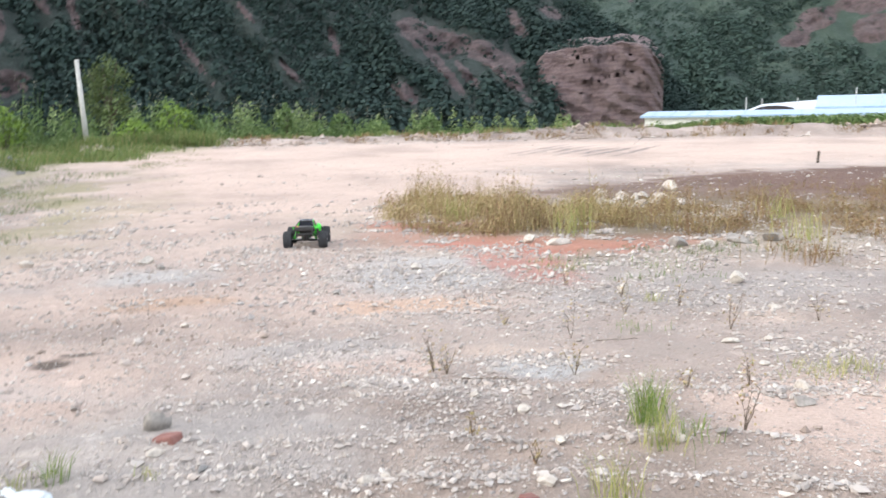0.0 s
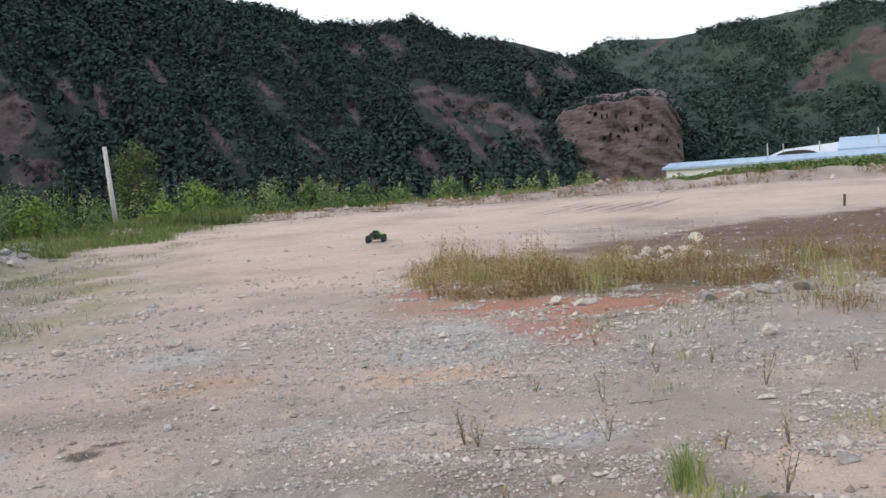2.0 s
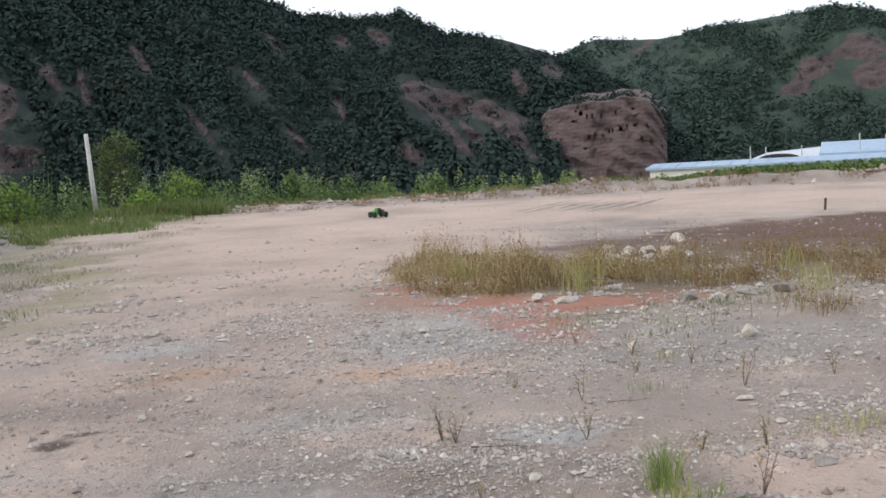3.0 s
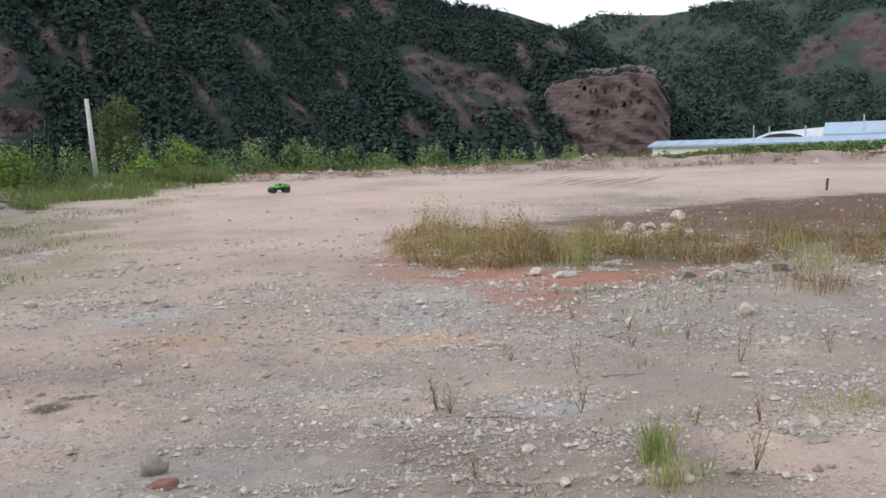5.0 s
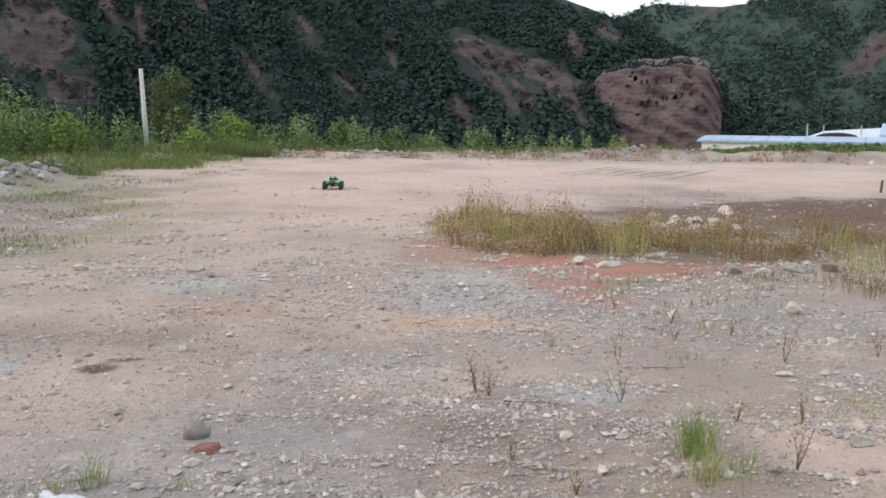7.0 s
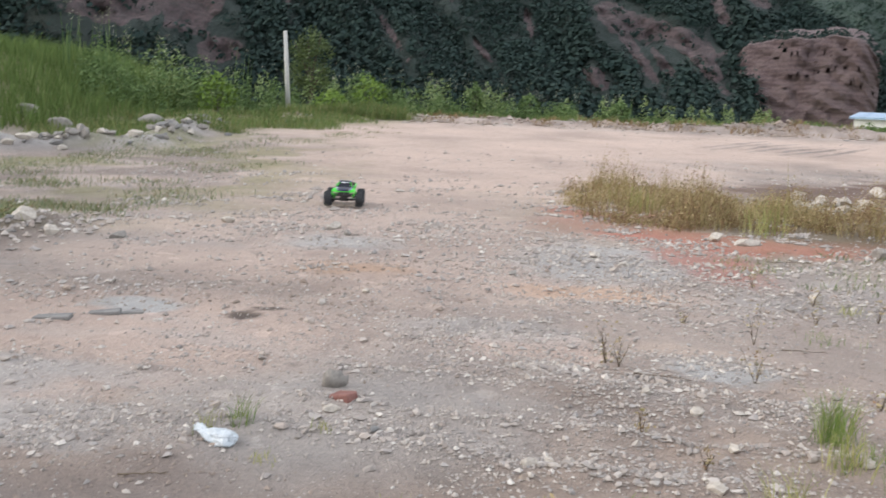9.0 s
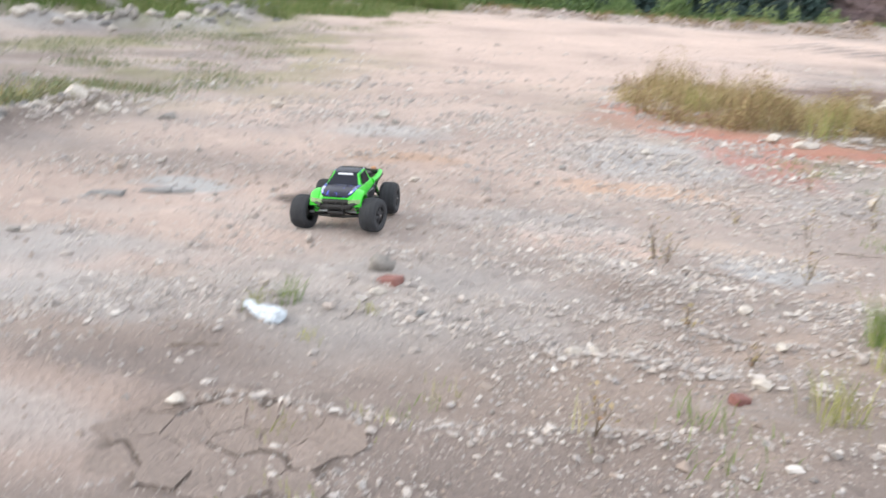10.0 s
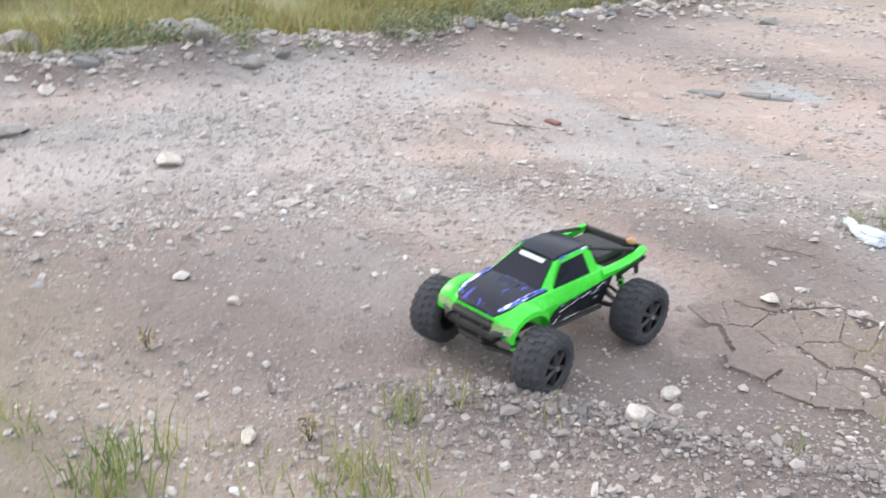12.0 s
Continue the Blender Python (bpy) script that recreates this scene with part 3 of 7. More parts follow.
# bare rock on the near hill: bearing, elevation, half length, half width, lean
OUTCROPS = ((1.2, 5.1, 2.6, 0.95, -14), (4.6, 4.1, 2.4, 0.85, -18), (-0.3, 5.9, 1.4, 0.75, -30), (1.7, 3.2, 2.6, 0.32, -52), (5.7, 3.0, 2.2, 0.5, -50), (-14.2, 4.1, 1.9, 0.24, -54), (3.2, 2.8, 1.6, 0.3, -50), (-17.5, 8.2, 1.4, 0.2, -58), (-11.0, 7.0, 1.2, 0.2, -50),
            (-5.5, 5.3, 1.1, 0.2, -75), (-26.5, 5.5, 2.0, 2.6, 0), (-22.8, 7.4, 1.5, 0.35, -60), (-20.9, 6.6, 1.3, 0.25, -80), (-25.2, 2.6, 1.6, 0.8, 0), (-31, 5.0, 3.5, 1.4, 10),
            (-5.0, 9.2, 0.7, 0.3, -40), (-2.7, 9.4, 0.9, 0.35, -30), (8.5, 6.7, 0.9, 0.35, -30), (6.2, 6.3, 1.2, 0.35, -60), (-9.3, 9.2, 0.8, 0.16, -50), (-0.8, 1.8, 1.2, 0.5, -30), (-8.3, 3.3, 1.0, 0.2, -50), (-29, 8.5, 1.5, 1.0, 40))
OUTCROPS_FAR = ((24.2, 5.6, 1.6, 0.8, 20), (26.6, 6.6, 1.3, 0.9, 0), (23.2, 4.6, 1.0, 0.5, 0), (27.5, 5.0, 1.6, 0.9, 0), (14.3, 7.9, 1.4, 0.18, 35), (32, 5.5, 2.5, 1.2, 0))


def slope_point(az, s, skyline, foot, ridge, seed):
    """A point of a hillside at a bearing (degrees) and a share s of the way from foot (0) to ridge (1) and over it (to 1.5)."""
    el = np.interp(az, *zip(*skyline))
    top = 1.6 + ridge * np.tan(np.radians(el - 0.18))
    u = az * ridge * 0.0175
    t = np.minimum(s, 1)
    base = foot + (36 * smooth(8.4, 10.2, az) if ridge < 300 else 0)
    r = base + (ridge - base) * s
    gully = fbm((u + 40 * t) * 0.05, t * 1.2, seed, 4) - 0.47
    r = r + gully * 36 * np.sin(np.pi * np.clip(s, 0, 1)) * (ridge - foot) / 90
    z = -5 + (top + 5) * (t ** 0.92) - 0.55 * (ridge - foot) * np.maximum(s - 1, 0)
    z = z + (fbm(u * 0.12, r * 0.12, seed + 9, 4) - 0.47) * 5 * np.sin(np.pi * np.clip(s, 0, 1))
    a = np.radians(az)
    return r * np.sin(a), r * np.cos(a), z


def outcrop_mask(x, y, z, outcrops, seed):
    az, el = np.degrees(np.arctan2(x, y)), np.degrees(np.arctan2(z - 1.6, np.hypot(x, y)))
    w = np.zeros_like(az)
    for i, (a, e, l, h, lean) in enumerate(outcrops):
        c, s = math.cos(radians(lean)), math.sin(radians(lean))
        u, v = (c * (az - a) + s * (el - e)) / l, (-s * (az - a) + c * (el - e)) / h
        d = np.sqrt(u * u + v * v) + 1.1 * (fbm(az * 1.6, el * 1.6, seed + i, 4) - 0.47)
        w = np.maximum(w, 1 - smooth(0.6, 1.15, d))
    return w


def build_hill(name, skyline, az0, az1, columns, rows, foot, ridge, outcrops, seed, label, mat):
    az = np.linspace(az0, az1, columns)
    s = np.concatenate([np.linspace(0, 1, rows), np.linspace(1.04, 1.5, 8)])
    AZ, SS = np.meshgrid(az, s)
    X, Y, Z = slope_point(AZ, SS, skyline, foot, ridge, seed)
    k = (np.arange(len(s) - 1)[:, None] * columns + np.arange(columns - 1)).ravel()
    crag = outcrop_mask(X, Y, Z, outcrops, seed)
    u = AZ * ridge * 0.0175
    push = 1 + crag * ((np.abs(fbm(u * 0.10, Z * 0.16, seed + 5, 4) - 0.47) * 16 - 1.8) + (fbm(u * 0.5, Z * 0.8, seed + 6, 3) - 0.44) * 3.0) / np.hypot(X, Y)
    me = mesh_from(name, np.stack([X * push, Y * push, Z], -1).reshape(-1, 3), np.stack([k, k + 1, k + columns + 1, k + columns], -1), mat)
    a = me.attributes.new("rock", "FLOAT", "POINT")
    a.data.foreach_set("value", np.ascontiguousarray(crag.ravel(), dtype=np.float32))
    return tagged(new(name, me), label, "hill", kind="structure")


def forest(name, skyline, az0, az1, count, foot, ridge, outcrops, seed, size, label, mat, open_share=0.0):
    """Scrub and trees on a hillside; open_share thins them outside the gullies and the dark wood."""
    rng = np.random.default_rng(seed)
    az, s = rng.uniform(az0, az1, count), rng.uniform(0.0, 1.02, count) ** 0.8
    x, y, z = slope_point(az, s, skyline, foot, ridge, seed)
    wide = [(a, e, l * 1.12 + 0.15, h * 1.12 + 0.2, lean) for a, e, l, h, lean in outcrops]
    rock = np.maximum(outcrop_mask(x, y, z + 0.5, wide, seed), outcrop_mask(x, y, z + 2.0, outcrops, seed))
    patch = fbm(x * 0.035, z * 0.06, seed + 60, 4)
    keep = ((rock < 0.04) | (rng.random(count) < 0.05)) & (patch > rng.uniform(0.08, 0.38, count))
    if open_share:
        el = np.degrees(np.arctan2(z - 1.6, np.hypot(x, y)))
        lean = (az - 18.6 - 0.5 * (el - 4.5)) / 1.7
        wood = np.exp(-(lean ** 2 + ((el - 4.2) / 2.2) ** 2)) + 0.9 * smooth(2.6, 1.6, el) + 0.7 * smooth(0.50, 0.60, fbm(az * 0.45 + 0.35 * el, el * 0.5, seed + 70, 4))
        keep &= rng.random(count) < 1 - open_share * (1 - np.clip(wood, 0, 1))
    x, y, z, patch = x[keep], y[keep], z[keep], patch[keep]
    n, per = len(x), 20
    r = size * rng.uniform(0.5, 1.4, n) * (0.6 + patch)
    tall = rng.uniform(0.7, 1.45, n)
    d = rng.normal(size=(n, per, 3))
    d /= np.linalg.norm(d, axis=2, keepdims=True)
    c = np.stack([x, y, z + r * 0.4], -1)[:, None, :] + d * rng.uniform(0.4, 1.0, (n, per, 1)) * np.stack([r, r, r * tall], -1)[:, None, :]
    v, f = shell_leaves(c.reshape(-1, 3), d.reshape(-1, 3), np.repeat(r * 0.26, per) * rng.uniform(0.6, 1.25, n * per), rng)
    me = mesh_from(name, v, f, mat, False)
    return tagged(new(name, me), label, "woods", kind="stuff")


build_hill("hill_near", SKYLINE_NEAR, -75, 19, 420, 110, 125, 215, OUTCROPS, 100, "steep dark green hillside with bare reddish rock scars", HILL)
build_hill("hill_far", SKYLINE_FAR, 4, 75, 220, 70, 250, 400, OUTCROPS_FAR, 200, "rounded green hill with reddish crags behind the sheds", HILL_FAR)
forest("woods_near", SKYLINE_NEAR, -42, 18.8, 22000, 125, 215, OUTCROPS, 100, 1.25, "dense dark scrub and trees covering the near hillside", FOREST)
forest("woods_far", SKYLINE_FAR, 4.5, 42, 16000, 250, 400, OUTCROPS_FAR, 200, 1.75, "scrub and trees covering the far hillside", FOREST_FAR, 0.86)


def build_cliff():
    """A banded sandstone face with cave openings cut into it."""
    rows, cols = 46, 74
    az = np.linspace(7.2, 15.5, cols)
    bm = bmesh.new()
    grid = []
    for i in range(rows + 6):
        line = []
        for j in range(cols + 10):
            a = az[min(j, cols - 1)]
            side = max(0, j - cols + 1)
            v = min(i / (rows - 1), 1.0)
            over = max(0, i - rows + 1)
            top = np.interp(a, [7.2, 8.1, 9.5, 11.5, 13.0, 14.0, 14.7, 15.2, 15.5], [3.6, 4.55, 4.75, 4.75, 4.95, 4.75, 4.35, 3.75, 3.1])
            top += 0.10 * (math.floor(a * 1.7) * 0.37 % 1 - 0.5)
            lean = np.interp(a, [7.2, 9.0, 10.5, 15.5], [16, 10, 4, 3])
            u = a * 2.6
            strata = 1.3 * abs((v * 7 + 0.5 * u * 0.30 + 0.8 * float(fbm(np.array(u * 0.2), np.array(v * 2), 301))) % 1 - 0.5)
            r = 148 + lean * v + strata + 3.4 * (float(fbm(np.array(u * 0.35), np.array(v * 4.0), 311, 5)) - 0.47) + 1.2 * (float(fbm(np.array(u * 0.45 + v * 1.5), np.array(v * 17.0 + u * 0.12), 312, 3)) - 0.44) + 5.0 * over + 4.0 * side + 2.5 * max(0, a - 14.4) ** 2
            z = -4 + (148 * math.tan(radians(top)) + 5.6) * v + 0.7 * over
            line.append(bm.verts.new((r * math.sin(radians(a)), r * math.cos(radians(a)), z)))
        grid.append(line)
    for i in range(rows + 5):
        for j in range(cols + 9):
            bm.faces.new((grid[i][j], grid[i][j + 1], grid[i + 1][j + 1], grid[i + 1][j]))
    bm.faces.ensure_lookup_table()
    wide = cols + 9
    spots = [(29, 30, 2, 1), (30, 33, 2, 1), (30, 37, 1, 2), (31, 41, 2, 1), (31, 43, 2, 1), (31, 47, 2, 2), (32, 51, 2, 1), (33, 55, 1, 2), (40, 25, 2, 2), (38, 32, 2, 1), (37, 21, 1, 2), (38, 29, 2, 1), (27, 59, 2, 1), (27, 64, 2, 1), (33, 62, 2, 1), (28, 70, 2, 1), (38, 45, 2, 1), (40, 54, 1, 2), (38, 37, 2, 1), (25, 27, 1, 2)]
    groups = [[bm.faces[(i + a) * wide + j + b] for a in range(h) for b in range(w)] for i, j, h, w in spots]
    for faces in groups:
        made = bmesh.ops.extrude_face_region(bm, geom=faces)
        deep = [g for g in made["geom"] if isinstance(g, bmesh.types.BMVert)]
        back = faces[0].calc_center_median().normalized() * 3.0
        for v in deep:
            v.co += Vector((back.x, back.y, 0))
        bmesh.ops.delete(bm, geom=faces, context="FACES")
    ob = part("cliff", bm, CLIFF, shade=False)
    rng = np.random.default_rng(320)
    n, per = 420, 30
    a, back = rng.uniform(7.3, 15.6, n), rng.uniform(2, 30, n) * rng.random(n)
    top = np.interp(a, [7.2, 8.1, 9.5, 11.5, 13.2, 14.6, 15.2, 15.5], [3.0, 4.5, 4.75, 4.6, 4.85, 4.3, 3.5, 2.9])
    r = 150 + np.interp(a, [7.2, 9.0, 10.5, 15.5], [16, 10, 4, 3]) + back
    z = 1.6 + 148 * np.tan(np.radians(top)) + 0.14 * back - 0.4
    size = rng.uniform(0.5, 1.3, n)
    c = np.stack([r * np.sin(np.radians(a)), r * np.cos(np.radians(a)), z], -1)[:, None, :] + rng.normal(size=(n, per, 3)) * 0.55 * size[:, None, None]
    v, f = leaves(c.reshape(-1, 3), np.repeat(size * 0.36, per), rng, 0.1)
    tagged(new("clifftop_scrub", mesh_from("clifftop_scrub", v, f, FOREST, False)), "dark scrub overhanging the top of the cliff", "scrub", kind="stuff")
    return tagged(ob, "banded red sandstone cliff with rows of small cave openings", "cliff", kind="structure")


build_cliff()


def build_shed(name, az0, az1, r, eave0, ridge_h, depth, wall_mat, roof_mat, label):
    """A long low shed: walls, a two-slope roof with ribs, seen end on past the yard."""
    p = Vector((r * math.sin(radians(az0)), r * math.cos(radians(az0)), 0))
    q = Vector((r * math.sin(radians(az1)), r * math.cos(radians(az1)), 0))
    d = q - p
    m = Matrix.Translation(p) @ pose(0, 0, 0, 0, 0, math.degrees(math.atan2(d.y, d.x)))
    root = thing(name, m, label, "building")
    L = d.length
    bm = bmesh.new()
    add_box(bm, L / 2, depth / 2, (eave0 - 5) / 2, L, depth, eave0 + 5)
    part("wall", bm, wall_mat, root)
    bm = lofted([[(x, -0.6, eave0), (x, -0.6, eave0 + 0.25), (x, depth / 2, eave0 + ridge_h), (x, depth + 0.6, eave0 + 0.25), (x, depth + 0.6, eave0)] for x in (-0.5, L + 0.5)])
    part("roof", bm, roof_mat, root)
    n = int(L / 2.2)
    for i in range(n):
        bm = bmesh.new()
        x = (i + 0.5) * L / n
        add_rod(bm, (x, -0.6, eave0 + 0.3), (x, depth / 2, eave0 + ridge_h + 0.05), 0.05, sides=5)
        part("rib", bm, roof_mat, root)
    return root, L


shed, _ = build_shed("long_shed", 14.4, 34.0, 118, 1.75, 0.9, 12, WHITE_WALL, BLUE_ROOF, "long low shed with white walls and a pale blue sheet-metal roof")


def build_vault():
    """The raised white curved roof on the shed."""
    r = 126
    p = Vector((r * math.sin(radians(19.3)), r * math.cos(radians(19.3)), 0))
    q = Vector((r * math.sin(radians(34)), r * math.cos(radians(34)), 0))
    d = q - p
    root = thing("curved_roof_hall", Matrix.Translation(p) @ pose(0, 0, 0, 0, 0, math.degrees(math.atan2(d.y, d.x))), "white hall with a shallow curved roof behind the shed", "building")
    rings = []
    for x, k in ((0, 0.55), (4, 1.0), (12, 1.15), (d.length, 1.2)):
        rings.append([(x, 0, -4), (x, 0, 2.3 * k), (x, 3, 3.1 * k), (x, 7, 3.5 * k), (x, 11, 3.1 * k), (x, 14, 2.3 * k), (x, 14, -4)])
    part("roof", lofted(rings), WHITE_ROOF, root)
    # no real opening: a solid dark half disc painted as its shade
    arch = [(6.2 + 2.7 * math.cos(a), 2.45 + 0.75 * math.sin(a)) for a in [k * math.pi / 10 for k in range(11)]]
    part("arch", lofted([[(x, yy, z) for x, z in arch] for yy in (-0.12, 1.5)]), ARCH_SHADE, root, "solid dark half disc in place of a shaded arched opening under the roof")
    part("blue_roof", lofted([[(x, -0.3, 2.7), (x, 7, 4.3), (x, 7, 4.55), (x, -0.3, 2.95)] for x in (11.2, d.length)]), BLUE_ROOF, root, "pale blue sheet-metal roof")
    for x, y, h in ((2.5, 1, 4.4), (4.5, 1, 4.2), (9, 1, 4.2), (16, 0.2, 5.3), (19, 0.2, 5.0)):
        bm = bmesh.new()
        add_rod(bm, (x, y, 2.0), (x, y, h), 0.1, 0.07)
        part("mast", bm, POLE_CONCRETE, root)
    return root


build_vault()


# ---- pole, posts ----
def at(x, y, dz=0.0):
    return (x, y, float(height(x, y)) + dz)


def build_pole():
    x, y = -14.1, 37.3
    z = float(height(x, y))
    root = thing("utility_pole", pose(x, y, z - 0.3, 0, -3.2, 0), "pale weathered concrete pole leaning slightly among weeds", "pole")
    bm = bmesh.new()
    add_rod(bm, (0, 0, 0), (0, 0, 4.02), 0.115, 0.085, 14)
    part("shaft", bm, POLE_CONCRETE, root, shade=True)
    bm = bmesh.new()
    add_rod(bm, (0, 0, 4.02), (0, 0, 3.89), 0.088, 0.07, 14)
    part("cap", bm, POLE_CONCRETE, root)
    return root


build_pole()


def build_post():
    x, y = 11.85, 25.8
    root = thing("stump_post", pose(*at(x, y, -0.05), 2, 3, 20), "short brown wooden stake standing in bare soil", "stake")
    bm = bmesh.new()
    add_box(bm, 0, 0, 0.2, 0.06, 0.055, 0.42, 0.012)
    part("stake", bm, BARK, root)


build_post()


# ---- the model truck ----
GREEN = speckled("green_painted_shell", (0.045, 0.58, 0.030), (0.070, 0.70, 0.045), 8.0, 0.34, relief=0.03)
NAVY = speckled("navy_graphic", (0.006, 0.007, 0.012), (0.012, 0.017, 0.055), 26.0, 0.28, relief=0.03)


def printed(name, ground, marks, scale, stretch, turn):
    """A printed graphic: torn streaks of other colours on a dark ground."""
    m, nt, b = material(name, 0.3)
    b.inputs["Specular IOR Level"].default_value = 0.25
    v = node(nt, "Mapping", Vector=place(nt, "Object"), Rotation=(0, turn, 0), Scale=stretch).outputs[0]
    c = mix(nt, noise_tex(nt, v, scale * 0.4), ground, tuple(2.2 * x for x in ground))
    for k, (colour, lo) in enumerate(marks):
        w = node(nt, "Mapping", Vector=v, Location=(3.7 * k, 1.3 * k, 0.9 * k)).outputs[0]
        c = mix(nt, ramp(nt, noise_tex(nt, w, scale, 5.0, 0.7), [(lo, 0.0), (lo + 0.03, 1.0)]), c, colour)
    nt.links.new(c, b.inputs["Base Color"])
    return m


SCRIBBLE = printed("scribbled_graphic", (0.007, 0.007, 0.010), (((0.26, 0.28, 0.32), 0.60), ((0.03, 0.42, 0.03), 0.64)), 22.0, (0.8, 1.0, 2.6), 0.7)
HOOD_PRINT = printed("hood_graphic", (0.006, 0.006, 0.012), (((0.05, 0.07, 0.36), 0.60), ((0.50, 0.53, 0.60), 0.67)), 20.0, (0.7, 2.2, 1.0), 0.0)
EDGE_PRINT = printed("edge_graphic", (0.03, 0.05, 0.25), (((0.62, 0.65, 0.72), 0.50), ((0.01, 0.01, 0.02), 0.58)), 26.0, (0.6, 2.0, 1.5), 0.0)
BLACK_GLOSS = speckled("black_glossy_shell", (0.005, 0.006, 0.011), (0.010, 0.012, 0.022), 8.0, 0.22, relief=0.02)
BLACK_GLOSS.node_tree.nodes["Principled BSDF"].inputs["Specular IOR Level"].default_value = 0.22
NAVY.node_tree.nodes["Principled BSDF"].inputs["Specular IOR Level"].default_value = 0.25
BLACK_PLASTIC = speckled("black_plastic", (0.012, 0.012, 0.013), (0.03, 0.028, 0.026), 25.0, 0.6, relief=0.1)
RUBBER = speckled("dusty_rubber", (0.022, 0.024, 0.028), (0.054, 0.056, 0.060), 18.0, 0.9, relief=0.25)
RIM_GREY = speckled("dark_grey_rim", (0.016, 0.016, 0.019), (0.036, 0.036, 0.040), 25.0, 0.55, relief=0.1)
STEEL = speckled("bright_steel", (0.45, 0.45, 0.46), (0.6, 0.6, 0.62), 30.0, 0.35, 6.0, 0.05, 0.9)
WHITE_MARK = speckled("white_decal", (0.62, 0.64, 0.68), (0.8, 0.8, 0.82), 30.0, 0.4, relief=0.02)
LAMP_CLEAR = speckled("clear_lamp_lens", (0.10, 0.24, 0.06), (0.34, 0.44, 0.22), 60.0, 0.15, relief=0.02)
ORANGE_TAG = speckled("orange_foam", (0.46, 0.23, 0.11), (0.58, 0.32, 0.17), 30.0, 0.8)
TYRE_R, AXLE, TRACK = 0.1075, 0.25, 0.225


def ring6(x, hb, zb, hs, zs, ht, zt):
    return [(x, -hb, zb), (x, -hs, zs), (x, -ht, zt), (x, ht, zt), (x, hs, zs), (x, hb, zb)]


def panel(corners, thick=0.003):
    """A thin plate over four corners, standing proud along its normal."""
    bm = bmesh.new()
    a, b, c, d = (Vector(p) for p in corners)
    n = (b - a).cross(d - a).normalized() * thick
    lo, hi = [bm.verts.new(p) for p in (a, b, c, d)], [bm.verts.new(p + n) for p in (a, b, c, d)]
    bm.faces.new(hi)
    bm.faces.new(lo[::-1])
    for i in range(4):
        j = (i + 1) % 4
        bm.faces.new((lo[i], lo[j], hi[j], hi[i]))
    return bm


def build_wheel(truck, x, y):
    wheel = part("wheel", add_rod(bmesh.new(), (0, -0.03, 0), (0, 0.03, 0), 0.02), BLACK_PLASTIC, truck)
    wheel.location = (x, y, TYRE_R)
    s = 1 if y > 0 else -1
    w, n = 0.056, 44
    profile = ((-w * 0.85, 0.060), (-w, 0.070), (-w, 0.088), (-w * 0.86, 0.099), (-w * 0.5, 0.1035), (0, 0.1045), (w * 0.5, 0.1035), (w * 0.86, 0.099), (w, 0.088), (w, 0.070), (w * 0.85, 0.060))
    rings = []
    for i in range(n + 1):
        a = 2 * math.pi * i / n
        rings.append([(r * math.cos(a), yy, r * math.sin(a)) for yy, r in profile])
    bm = lofted(rings, closed=False, caps=False)
    bmesh.ops.remove_doubles(bm, verts=bm.verts, dist=1e-5)
    bm.faces.ensure_lookup_table()
    band = len(profile) - 1
    lugs = [f for k, f in enumerate(bm.faces) if (k % band in (3, 4) and (k // band) % 2 == 0) or (k % band in (5, 6) and (k // band) % 2 == 1) or (k % band in (2, 7) and (k // band) % 2 == k % band % 2)]
    for f in bmesh.ops.extrude_discrete_faces(bm, faces=lugs)["faces"]:
        c = f.calc_center_median()
        out_dir = Vector((c.x, 0, c.z)).normalized()
        for v in f.verts:
            v.co = c + (v.co - c) * 0.82 + out_dir * 0.0055
    part("tyre", bm, RUBBER, wheel, "dusty black knobbly tyre")
    bm = bmesh.new()
    add_rod(bm, (0, s * 0.012, 0), (0, s * 0.02, 0), 0.062, 0.062, 28)
    for i in range(6):
        a = math.radians(60 * i)
        p = Vector((math.cos(a), 0, math.sin(a)))
        add_rod(bm, p * 0.012 + Vector((0, s * 0.045, 0)), p * 0.06 + Vector((0, s * 0.036, 0)), 0.008, 0.011, 6)
    add_rod(bm, (0, s * 0.02, 0), (0, s * 0.052, 0), 0.02, 0.014, 12)
    for i in range(28):
        a0, a1 = 2 * math.pi * i / 28, 2 * math.pi * (i + 1) / 28
        add_rod(bm, (0.061 * math.cos(a0), s * 0.047, 0.061 * math.sin(a0)), (0.061 * math.cos(a1), s * 0.047, 0.061 * math.sin(a1)), 0.0045, sides=5)
    part("rim", bm, RIM_GREY, wheel, "dark grey six-spoke rim")
    part("wheel_nut", add_rod(bmesh.new(), (0, s * 0.05, 0), (0, s * 0.058, 0), 0.008, sides=6), STEEL, wheel)
    return wheel


